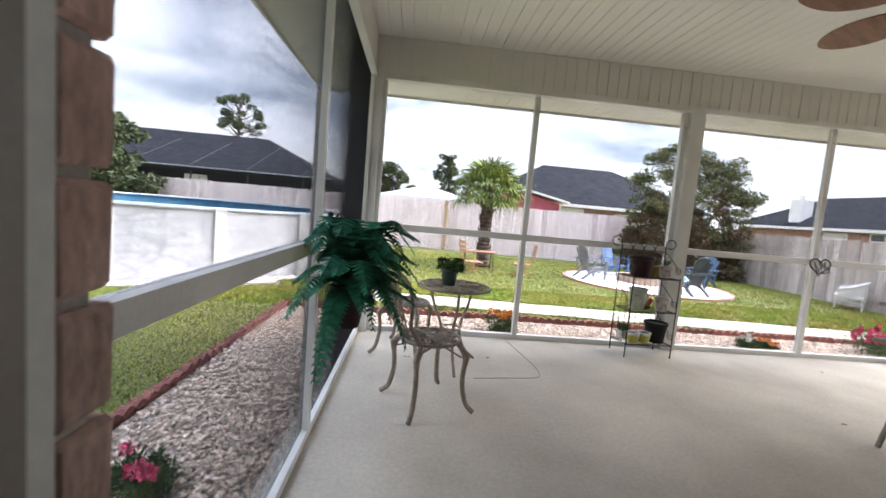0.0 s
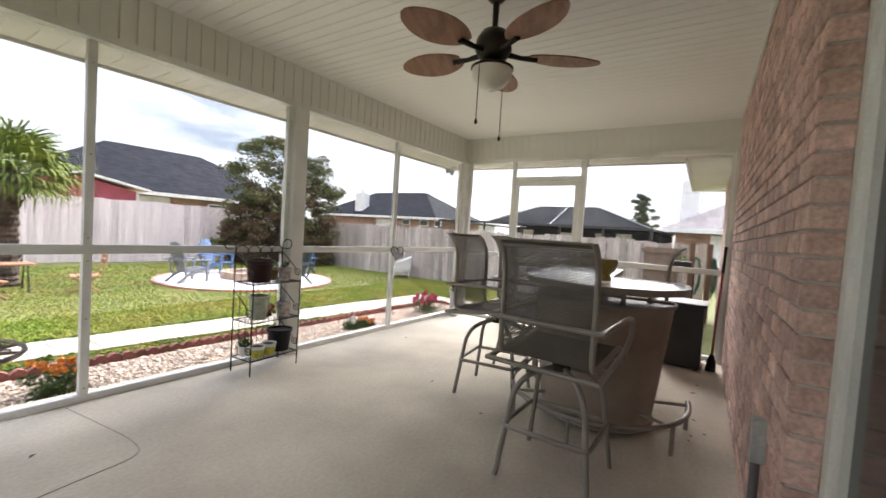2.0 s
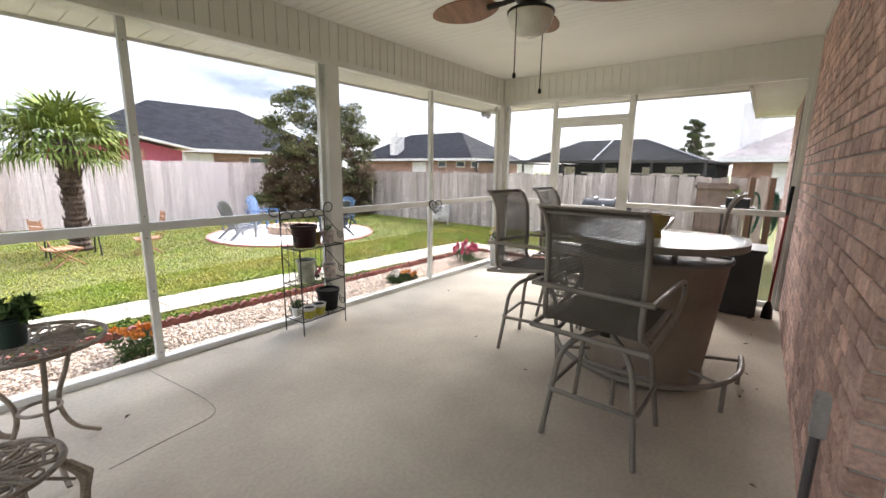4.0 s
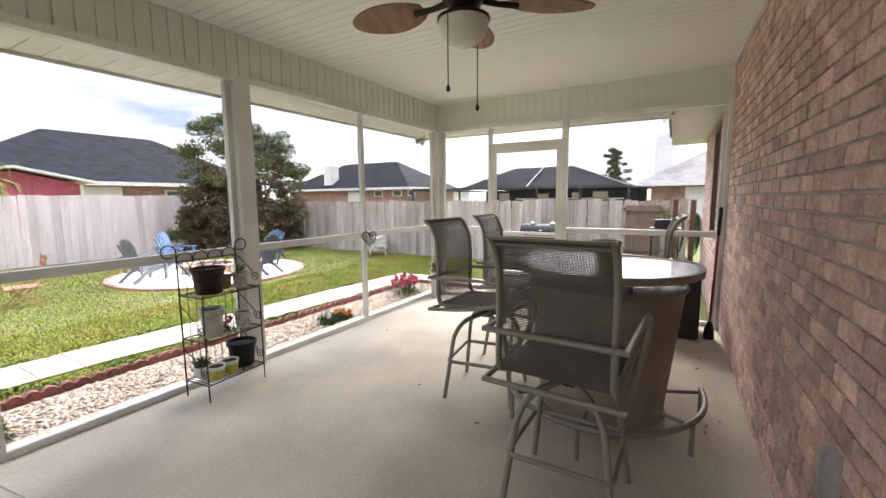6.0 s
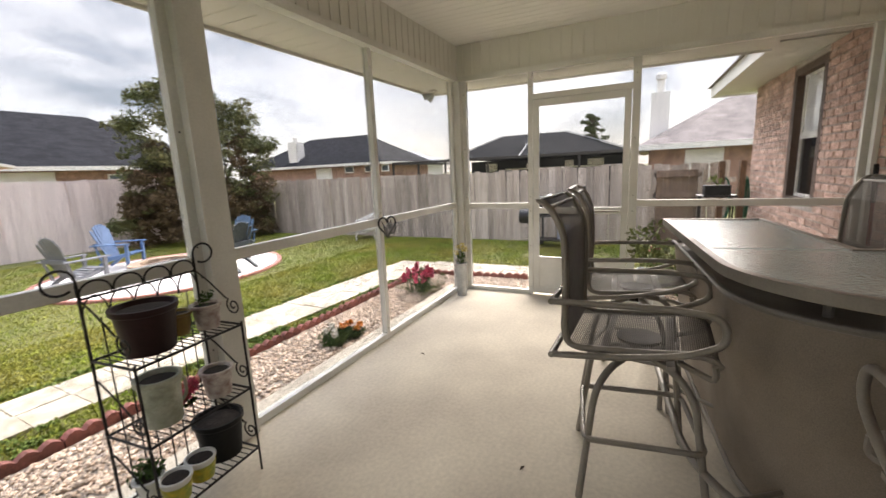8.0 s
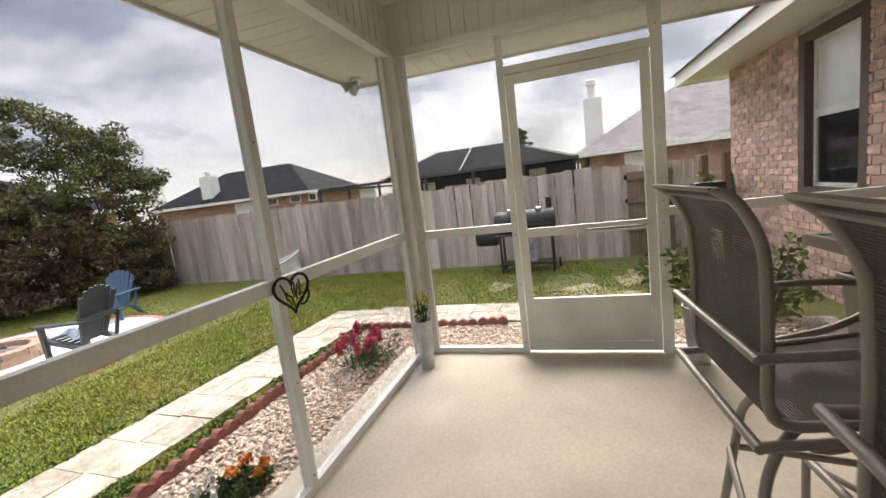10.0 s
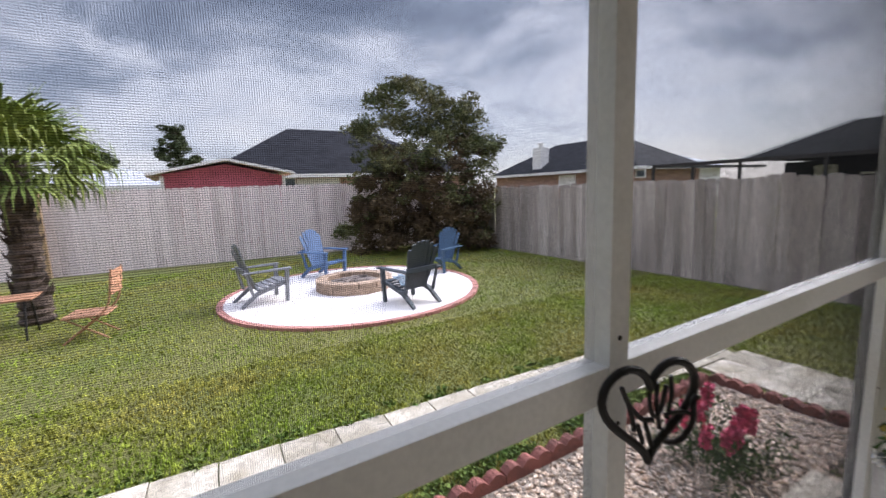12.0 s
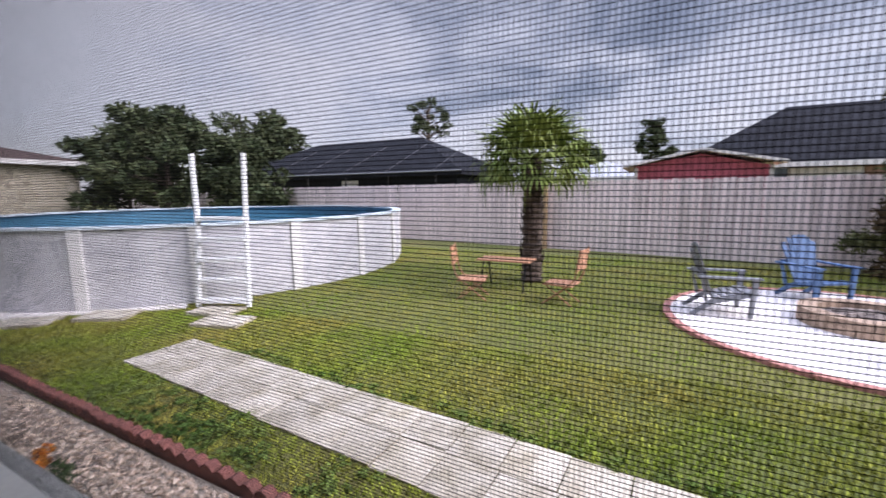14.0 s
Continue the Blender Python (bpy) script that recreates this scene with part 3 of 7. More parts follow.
M_SOIL_SAND = material("sandy_bare_soil", (0.36, 0.30, 0.20), 0.95, vary=0.25, scale=4, grain=40, bump=0.6, tint=(0.17, 0.17, 0.06))
for cx, cy, ra, rb, k in ((7.75, 2.45, 0.32, 0.42, 1.0), (8.35, 1.75, 0.5, 0.32, 2.2), (7.6, 1.35, 0.22, 0.3, 4.1), (8.2, 3.6, 0.26, 0.16, 5.3)):
    bm = bmesh.new()
    ring = []
    for a in np.linspace(0, 2 * math.pi, 40, endpoint=False):
        q = 1 + 0.22 * math.sin(3 * a + k) + 0.13 * math.sin(7 * a + 2 * k) + 0.07 * math.sin(13 * a + k)
        ring.append((cx + ra * q * math.cos(a), cy + rb * q * math.sin(a)))
    prism(bm, ring, GZ - 0.02, GZ + 0.005)
    tagged(part("bare_patch", bm, M_SOIL_SAND), "sandy bare patch worn into the lawn", "soil", kind="structure")


def gate():
    top = thing("fence_gate", "weathered wooden fence gate with brown cross rails", "gate", at=(9.68, 1.42, GZ), rz=90)
    m = material("brown_gate_wood", (0.25, 0.18, 0.135), 0.9, vary=0.15, scale=3, grain=40, bump=0.3, stretch=(3, 3, 0.3))
    for z in (0.42, 0.86, 1.22):
        bm = bmesh.new()
        box(bm, -0.36, 0.36, -0.02, 0.02, z, z + 0.075)
        part("rail", bm, m, top, bevel=0.004)
    for x in (-0.36, 0.36):
        bm = bmesh.new()
        box(bm, x - 0.04, x + 0.04, -0.02, 0.02, 0.0, 1.36)
        part("stile", bm, M_FENCE, top, bevel=0.004)
    for i in range(5):
        bm = bmesh.new()
        box(bm, -0.31 + i * 0.13, -0.185 + i * 0.13, -0.04, -0.022, 0.05, 1.33)
        part("board", bm, m, top)


gate()
# ---- porch furniture ----
def ribs(bm, path, half, pitch=0.0075, w=0.0048, t=0.0025):
    """Woven cross threads along a path in the y, z plane."""
    pts = [Vector((0, y, z)) for y, z in path]
    lens = [0.0]
    for p, q in zip(pts, pts[1:]):
        lens.append(lens[-1] + (q - p).length)
    s = 0.0
    while s < lens[-1]:
        k = next(i for i in range(1, len(lens)) if lens[i] >= s)
        u = (s - lens[k - 1]) / max(1e-6, lens[k] - lens[k - 1])
        p, d = pts[k - 1].lerp(pts[k], u), (pts[k] - pts[k - 1]).normalized()
        nrm = Vector((0, -d.z, d.y))
        q = [p - d * w / 2, p + d * w / 2, p + d * w / 2 + nrm * t, p - d * w / 2 + nrm * t]
        a = [bm.verts.new((-half, v.y, v.z)) for v in q]
        b = [bm.verts.new((half, v.y, v.z)) for v in q]
        for i in range(4):
            bm.faces.new((a[i], a[(i + 1) % 4], b[(i + 1) % 4], b[i]))
        s += pitch
    for i in range(44):
        x = -half + 2 * half * (i + 0.5) / 44
        for p, q in zip(pts, pts[1:]):
            d = (q - p).normalized()
            nrm = Vector((0, -d.z, d.y))
            vs = [bm.verts.new(Vector((x + sx * 0.0011, v.y, v.z)) + nrm * 0.0035) for v, sx in ((p, -1), (p, 1), (q, 1), (q, -1))]
            bm.faces.new(vs)


def bar_chair():
    c = thing("bar_chair", "taupe metal swivel bar chair with brown woven sling seat", "chair", group="chairs round the bar table")
    for sx, sy in ((1, 1), (1, -1), (-1, 1), (-1, -1)):
        bm = bmesh.new()
        tube(bm, rounded([(sx * 0.24, sy * 0.24, 0.0), (sx * 0.185, sy * 0.185, 0.40), (sx * 0.13, sy * 0.13, 0.475), (sx * 0.03, sy * 0.03, 0.505)], 0.07), 0.0145, 10)
        part("leg", bm, M_FRAME, c, smooth=True)
    bm = bmesh.new()
    q = 0.225
    tube(bm, rounded([(q, q, 0.235), (-q, q, 0.235), (-q, -q, 0.235), (q, -q, 0.235)], 0.05, close=True), 0.0115, 8, close=True)
    part("footrest", bm, M_FRAME, c, smooth=True)
    bm = bmesh.new()
    lathe(bm, [(0.05, 0.49), (0.05, 0.52), (0.036, 0.522), (0.036, 0.56), (0.09, 0.562), (0.09, 0.575)], 20)
    part("swivel", bm, M_BRONZE, c, "dark swivel hub", smooth=True)
    seat = [(-0.255, 0.60), (-0.21, 0.585), (0.0, 0.60), (0.2, 0.625), (0.25, 0.615), (0.275, 0.585)]
    back = [(-0.255, 0.60), (-0.27, 0.66), (-0.265, 0.87), (-0.273, 1.09), (-0.325, 1.195), (-0.375, 1.235)]
    for sx in (-1, 1):
        bm = bmesh.new()
        tube(bm, rounded([(sx * 0.236, y, z) for y, z in back[::-1] + seat[1:]], 0.06, 3), 0.0145, 10)
        part("side_rail", bm, M_FRAME, c, smooth=True)
    bm = bmesh.new()
    tube(bm, [(-0.236, -0.375, 1.235), (0.236, -0.375, 1.235)], 0.013, 8)
    part("top_rail", bm, M_FRAME, c, smooth=True)
    bm = bmesh.new()
    tube(bm, [(-0.236, -0.335, 1.2), (0.236, -0.335, 1.2)], 0.009, 8)
    part("back_rail", bm, M_FRAME, c, smooth=True)
    bm = bmesh.new()
    ribs(bm, back, 0.227)
    part("backrest", bm, M_SLING, c, kind="stuff")
    bm = bmesh.new()
    ribs(bm, seat, 0.227)
    part("seat", bm, M_SLING, c, kind="stuff")
    # each arm swings round in front and runs back under the seat
    for sx in (-1, 1):
        bm = bmesh.new()
        tube(bm, rounded([(sx * 0.283, -0.31, 0.80), (sx * 0.283, 0.12, 0.815), (sx * 0.283, 0.27, 0.80), (sx * 0.283, 0.285, 0.70), (sx * 0.281, 0.17, 0.635), (sx * 0.278, -0.05, 0.585), (sx * 0.283, -0.31, 0.56)], 0.085, 6), 0.0135, 10)
        part("armrest", bm, M_FRAME, c, smooth=True)
    for z in (0.80, 0.56):
        bm = bmesh.new()
        tube(bm, [(-0.292, -0.31, z), (0.292, -0.31, z)], 0.0135, 10)
        part("cross_rail", bm, M_FRAME, c, smooth=True)
    for sx in (-1, 1):
        bm = bmesh.new()
        tube(bm, rounded([(sx * 0.262, 0.255, 0.60), (sx * 0.262, 0.262, 0.54), (sx * 0.15, 0.15, 0.545)], 0.03, 4), 0.0115, 8)
        part("seat_strut", bm, M_FRAME, c, smooth=True)
    bm = bmesh.new()
    for y in (-0.12, 0.12):
        box(bm, -0.278, 0.278, y - 0.015, y + 0.015, 0.565, 0.58)
    part("cross_bar", bm, M_FRAME, c)
    # bar height: seat at 0.66, arms at 0.86, top of the back at 1.26
    for ob in c.children:
        for v in ob.data.vertices:
            v.co.z = float(np.interp(v.co.z, (0.0, 0.5, 0.58, 0.8, 1.235), (0.0, 0.575, 0.655, 0.86, 1.262)))
    return c


chair = bar_chair()
chair.matrix_basis = pose(2.37, 1.105, 0, 0, 0, -93)
for x, y, rz, turn in ((3.2, 1.90, 178, 10), (4.02, 1.93, 184, -14), (4.35, 1.07, 4, 0), (2.37, 1.105, -93, 3)):
    other = chair if rz == -93 else copy_thing(chair, pose(x, y, 0, 0, 0, rz))
    for ob in other.children:
        # the swivel lets the feet stand turned against the seat
        if ob.name.split(".")[0] in ("leg", "footrest"):
            ob.matrix_basis = pose(0, 0, 0, 0, 0, turn)


# pale blue base colour stands in for the sky's reflection on the glass
M_GLASS_TOP = material("hammered_tempered_glass", (0.70, 0.85, 0.89), 0.1, vary=0.06, scale=5, grain=55, bump=0.7, spec=1.0)
glass_node = M_GLASS_TOP.node_tree.nodes["Principled BSDF"]
glass_node.inputs["Coat Weight"].default_value, glass_node.inputs["Coat Roughness"].default_value, glass_node.inputs["Coat IOR"].default_value = 1.0, 0.06, 2.1
glass_node.inputs["Normal"].links[0].from_node.inputs["Distance"].default_value = 0.006
M_GLASS_TOP.node_tree.links.new(glass_node.inputs["Normal"].links[0].from_socket, glass_node.inputs["Coat Normal"])
M_WICKER = material("brown_woven_panel", (0.29, 0.24, 0.19), 0.6, vary=0.14, scale=3, grain=220, bump=0.4)


def bar_table():
    """A bar with a straight far end and a rounded near end."""
    t = thing("bar_table", "glass-topped patio bar with rounded end and brown woven base", "bar table", at=(3.24, 1.11, 0), rz=6)

    def outline(g):
        arc = [((0.54 + g) * math.cos(a), (0.54 + g) * math.sin(a)) for a in np.linspace(radians(90), radians(270), 30)]
        return arc + [(0.20 + g, -0.54 - g), (0.30 + g, -0.44), (0.30 + g, -0.03 - g)], [(1.33 + g, -0.03 - g), (1.33 + g, 0.54 + g)]

    near, far = outline(0.0)
    nin, fin = outline(-0.03)
    outer, inner = near + far, nin + fin
    bm = bmesh.new()
    o0, o1 = ([bm.verts.new((x, y, z)) for x, y in outer] for z in (0.965, 1.005))
    i1, i0 = ([bm.verts.new((x, y, z)) for x, y in inner] for z in (1.005, 0.965))
    n = len(outer)
    for k in range(n):
        j = (k + 1) % n
        for a, b in ((o0, o1), (o1, i1), (i1, i0), (i0, o0)):
            bm.faces.new((a[k], a[j], b[j], b[k]))
    part("rim", bm, M_FRAME, t, "taupe metal rim")
    bm = bmesh.new()
    prism(bm, nin[:30] + nin[30:] + [(0.263, 0.51)], 0.985, 1.0)
    part("glass_panel", bm, M_GLASS_TOP, t, "hammered glass panel, coloured pale as if reflecting sky")
    bm = bmesh.new()
    prism(bm, [(0.284, 0.0), (1.30, 0.0), (1.30, 0.51), (0.284, 0.51)], 0.985, 1.0)
    part("glass_panel", bm, M_GLASS_TOP, t, "hammered glass panel, coloured pale as if reflecting sky")

    def wall(g, z):
        arc = [(0.09 + (0.40 + g) * math.cos(a), 0.01 + (0.40 + g) * math.sin(a)) for a in np.linspace(radians(90), radians(270), 24)]
        return [(x, y, z) for x, y in arc + [(0.16, -0.39 - g), (0.22, -0.28), (0.24, 0.04), (1.22, 0.04), (1.22, 0.41 + g)]]
    bm = bmesh.new()
    a, b = ([bm.verts.new(v) for v in wall(g, z)] for g, z in ((-0.02, 0.05), (0.07, 0.86)))
    n = len(a)
    for k in range(n):
        bm.faces.new((a[k], a[(k + 1) % n], b[(k + 1) % n], b[k]))
    bm.faces.new(a[::-1])
    bm.faces.new(b)
    part("base", bm, M_WICKER, t, "brown woven wrap-round base", smooth=True)
    for g, z in ((-0.015, 0.045), (0.075, 0.865)):
        bm = bmesh.new()
        tube(bm, wall(g, z), 0.014, 8, close=True)
        part("band", bm, M_FRAME, t, smooth=True)
    bm = bmesh.new()
    rail = [(0.09 + 0.66 * math.cos(v), 0.01 + 0.60 * math.sin(v), 0.19) for v in np.linspace(radians(90), radians(268), 28)]
    tube(bm, rounded([(1.24, 0.44, 0.19), (1.2, 0.61, 0.19)] + rail + [(0.2, -0.59, 0.19)], 0.05, 3), 0.017, 10)
    part("foot_rail", bm, M_FRAME, t, "taupe tubular foot rail", smooth=True)
    for x, y in ((1.18, 0.61), (0.6, 0.61), (-0.28, 0.51), (-0.565, 0.08), (-0.28, -0.49), (0.19, -0.59)):
        bm = bmesh.new()
        tube(bm, [(x, y, 0.0), (x, y, 0.19)], 0.014, 8)
        tube(bm, [(x, y, 0.17), (x * 0.62, y * 0.62, 0.17)], 0.011, 8)
        part("rail_post", bm, M_FRAME, t, smooth=True)
    for x, y in ((-0.2, -0.15), (0.12, -0.3), (1.15, 0.1), (1.15, 0.36), (-0.18, 0.25)):
        bm = bmesh.new()
        tube(bm, [(x, y, 0.85), (x, y, 0.985)], 0.016, 8)
        part("support", bm, M_FRAME, t, smooth=True)


bar_table()


def ceiling_fan():
    f = thing("ceiling_fan", "dark bronze ceiling fan with brown leaf-shaped blades and light", "ceiling fan", at=(2.38, 1.66, 0), rz=20)
    FZ = CEIL - 0.13
    bm = bmesh.new()
    lathe(bm, [(0.075, CEIL), (0.075, CEIL - 0.02), (0.04, CEIL - 0.06), (0.02, CEIL - 0.07), (0.016, CEIL - 0.24)], 24)
    part("canopy", bm, M_BRONZE, f, smooth=True)
    bm = bmesh.new()
    lathe(bm, [(0.03, FZ - 0.09), (0.075, FZ - 0.11), (0.105, FZ - 0.16), (0.11, FZ - 0.22), (0.08, FZ - 0.27), (0.05, FZ - 0.29), (0.09, FZ - 0.30), (0.115, FZ - 0.33)], 28)
    part("motor", bm, M_BRONZE, f, smooth=True)
    milk = material("frosted_glass_bowl", (0.80, 0.77, 0.68), 0.3, vary=0.03, bump=0.0)
    bm = bmesh.new()
    lathe(bm, [(0.118, FZ - 0.325), (0.122, FZ - 0.345), (0.112, FZ - 0.39), (0.08, FZ - 0.43), (0.035, FZ - 0.45), (0.005, FZ - 0.452)], 28)
    part("shade", bm, milk, f, "frosted cream glass bowl", smooth=True)
    bm = bmesh.new()
    lathe(bm, [(0.105, FZ - 0.315), (0.128, FZ - 0.322), (0.128, FZ - 0.332), (0.105, FZ - 0.335)], 28)
    part("shade_ring", bm, M_BRONZE, f, smooth=True)
    for k in range(5):
        ang = 72 * k
        bm = bmesh.new()
        m = pose(0, 0, FZ - 0.235, 0, 0, ang) @ pose(0, 0, 0, 9, 0, 0)
        out = []
        for i in range(21):
            u = i / 20
            out.append((0.22 + 0.44 * u, 0.018 + 0.105 * math.sin(math.pi * min(1, u * 0.97 + 0.03)) ** 0.62))
        pts = out + [(x, -y) for x, y in out[::-1]]
        lo = [bm.verts.new(m @ Vector((x, y, -0.004 - 0.10 * max(0, abs(y) - 0.02) ** 1.2))) for x, y in pts]
        hi = [bm.verts.new(m @ Vector((x, y, 0.004 - 0.10 * max(0, abs(y) - 0.02) ** 1.2))) for x, y in pts]
        n = len(pts)
        for i in range(n):
            bm.faces.new((lo[i], lo[(i + 1) % n], hi[(i + 1) % n], hi[i]))
        for i in range(20):
            j = n - 1 - i
            bm.faces.new((lo[i], lo[j], lo[j - 1], lo[i + 1]))
            bm.faces.new((hi[i], hi[i + 1], hi[j - 1], hi[j]))
        blade = part("blade", bm, M_BLADEWOOD, f, smooth=True)
        bm = bmesh.new()
        tube(bm, [m @ Vector(v) for v in ((0.09, 0, 0.0), (0.17, 0, -0.012), (0.27, 0, -0.010))], [0.018, 0.014, 0.02], 8)
        part("bracket", bm, M_BRONZE, blade, smooth=True)
    for a, l in ((150, 0.33), (-28, 0.38)):
        bm = bmesh.new()
        x, y = 0.12 * math.cos(radians(a)), 0.12 * math.sin(radians(a))
        tube(bm, [(x, y, FZ - 0.32), (x, y, FZ - 0.32 - l)], 0.0028, 6)
        lathe(bm, [(0.004, 0), (0.010, -0.012), (0.010, -0.024), (0.004, -0.032)], 10, (x, y, FZ - 0.32 - l))
        part("pull_chain", bm, M_IRON, f, smooth=True)


ceiling_fan()
bm = bmesh.new()
box(bm, 5.14, 5.60, 0.52, 0.95, 0.02, 0.66)
crate = thing("storage_box", "black storage box on the porch floor", "box")
M_BLACK = material("black_plastic", (0.012, 0.012, 0.013), 0.5, vary=0.15, scale=5, grain=90, bump=0.05)
part("body", bm, M_BLACK, crate, bevel=0.015)
bm = bmesh.new()
box(bm, 5.12, 5.62, 0.50, 0.97, 0.66, 0.69)
part("lid", bm, M_BLACK, crate, bevel=0.01)
for x, y in ((5.18, 0.56), (5.56, 0.56), (5.56, 0.91), (5.18, 0.91)):
    bm = bmesh.new()
    box(bm, x - 0.02, x + 0.02, y - 0.02, y + 0.02, 0, 0.022)
    part("foot", bm, M_BLACK, crate)
# ---- plants ----
def leaf_mesh(name, centres, radii, per, size, mat, seed, squash=1.0, aspect=0.45, droop=0.0):
    """Many small folded leaves scattered in clumps."""
    rng = np.random.default_rng(seed)
    centres, radii = np.asarray(centres, float), np.asarray(radii, float)
    n = len(centres) * per
    c = np.repeat(centres, per, 0)
    d = rng.normal(size=(n, 3))
    d /= np.linalg.norm(d, axis=1)[:, None]
    rad = np.repeat(radii, per) * rng.uniform(0.25, 1.0, n) ** 0.6
    d[:, 2] *= squash
    p = c + d * rad[:, None]
    a = d + rng.normal(size=(n, 3)) * 0.7
    a[:, 2] -= droop
    a /= np.linalg.norm(a, axis=1)[:, None]
    s = np.cross(a, rng.normal(size=(n, 3)))
    s /= np.linalg.norm(s, axis=1)[:, None]
    L = (size * rng.uniform(0.6, 1.25, n))[:, None]
    u = np.cross(a, s)
    v0, v1 = p - a * L * 0.5, p + a * L * 0.5
    w0 = p + s * L * aspect * 0.5 + u * L * 0.08
    w1 = p - s * L * aspect * 0.5 + u * L * 0.08
    verts = np.stack([v0, w0, v1, w1], 1).reshape(-1, 3)
    k = np.arange(n)[:, None] * 4
    tris = np.concatenate([k + np.array([[0, 1, 2]]), k + np.array([[0, 2, 3]])], 0)
    me = bpy.data.meshes.new(name)
    me.from_pydata(verts.tolist(), [], tris.tolist())
    me.materials.append(mat)
    return me


def foliage(name, colour, tint, island=0.35):
    m = material(name, colour, 0.75, spec=0.2, vary=0.2, scale=1.5, grain=20, bump=0.0, tint=tint, island=island)
    return m


M_LEAF = foliage("dark_evergreen_leaves", (0.085, 0.105, 0.038), (0.16, 0.145, 0.06), 0.5)
M_LEAF_RUST = foliage("bronze_leaves", (0.085, 0.055, 0.032), (0.12, 0.085, 0.04))
M_LEAF2 = foliage("far_leaves", (0.05, 0.07, 0.03), (0.09, 0.10, 0.045))
M_FERN = foliage("artificial_fern_green", (0.016, 0.10, 0.055), (0.026, 0.15, 0.08), 0.4)
M_PALM = foliage("palm_leaf_green", (0.13, 0.19, 0.04), (0.21, 0.23, 0.06), 0.35)
M_PLANT = foliage("flower_leaf_green", (0.045, 0.09, 0.025), (0.09, 0.13, 0.035), 0.35)
M_BARK = material("grey_brown_bark", (0.15, 0.11, 0.085), 0.95, vary=0.25, scale=6, grain=40, bump=0.8, stretch=(1, 1, 0.3))
M_PALMTRUNK = material("fibrous_palm_trunk", (0.12, 0.085, 0.065), 0.95, vary=0.3, scale=9, grain=45, bump=1.0, bump_depth=0.02)


def bush_tree():
    t = thing("evergreen_tree", "large dense dark-leaved evergreen tree in the yard corner", "tree", at=(8.35, 12.15, GZ))
    rnd = random.Random(3)
    bm = bmesh.new()
    tips = []
    for k in range(9):
        a = 2 * math.pi * k / 9 + rnd.uniform(-0.2, 0.2)
        r, h = rnd.uniform(0.4, 1.2), rnd.uniform(1.6, 2.9)
        pts = [Vector((0.1 * math.cos(a), 0.1 * math.sin(a), 0)), Vector((0.3 * r * math.cos(a), 0.3 * r * math.sin(a), h * 0.4)), Vector((0.7 * r * math.cos(a + 0.2), 0.7 * r * math.sin(a + 0.2), h * 0.75)), Vector((r * math.cos(a + 0.1), r * math.sin(a + 0.1), h))]
        tube(bm, pts, [0.07, 0.05, 0.03, 0.012], 7)
        for j in range(5):
            b = pts[1].lerp(pts[3], rnd.uniform(0.1, 0.9))
            e = b + Vector((rnd.uniform(-0.5, 0.5), rnd.uniform(-0.5, 0.5), rnd.uniform(-0.1, 0.4)))
            tube(bm, [b, b.lerp(e, 0.5) + Vector((0, 0, 0.06)), e], [0.02, 0.014, 0.006], 5)
    part("trunk", bm, M_BARK, t, smooth=True)
    cs, rs, low_cs, low_rs = [], [], [], []

    def put(u, v, z):
        return 0.70 * u + 0.45 * v, -0.41 * u + 0.77 * v, z

    # open sprays on top: across, height, size
    sprays = ((-0.4, 3.85, 0.33), (-0.9, 3.62, 0.33), (-1.45, 3.55, 0.14), (0.23, 3.62, 0.36), (0.74, 3.3, 0.24), (1.2, 3.3, 0.26), (1.35, 2.95, 0.33), (1.75, 2.52, 0.3),
              (1.97, 2.3, 0.18), (-1.85, 2.8, 0.24), (-1.5, 2.92, 0.22), (-0.74, 3.15, 0.38), (-0.2, 2.9, 0.42), (0.4, 2.85, 0.42), (0.9, 2.7, 0.38), (-2.35, 0.55, 0.12), (-2.1, 0.6, 0.2))
    for u, z, r in sprays:
        for j in range(int(34 * r) + 2):
            a, q = rnd.uniform(0, 6.283), math.sqrt(rnd.random())
            cs.append(put(u + r * q * math.cos(a), rnd.uniform(-0.6, 0.6), z + 0.85 * r * q * math.sin(a)))
            rs.append(rnd.uniform(0.16, 0.34))
    # closed body, rusty towards the foot
    for k in range(330):
        z = rnd.uniform(0.15, 2.62)
        wide = 1.95 if z < 2.1 else 1.95 - 0.5 * (z - 2.1)
        q = rnd.uniform(-1, 1)
        v = 1.25 * rnd.uniform(-1, 0.6) * math.sqrt(max(0.0, 1 - 0.8 * q * q))
        p = put(wide * q - 0.05, v, z)
        if rnd.random() < (0.75 if z < 1.2 else 0.45 if z < 1.9 else 0.12) * (1.0 if q < 0.3 else 0.6):
            low_cs.append(p)
            low_rs.append(rnd.uniform(0.16, 0.32))
        else:
            cs.append(p)
            rs.append(rnd.uniform(0.14, 0.28))
    ob = new("crown", leaf_mesh("crown", cs, rs, 90, 0.082, M_LEAF, 5, squash=0.6, aspect=0.45))
    ob.parent = t
    tagged(ob, kind="stuff")
    ob = new("lower_crown", leaf_mesh("lower_crown", low_cs, low_rs, 170, 0.1, M_LEAF_RUST, 6, squash=0.7, aspect=0.4))
    ob.parent = t
    tagged(ob, kind="stuff")


bush_tree()


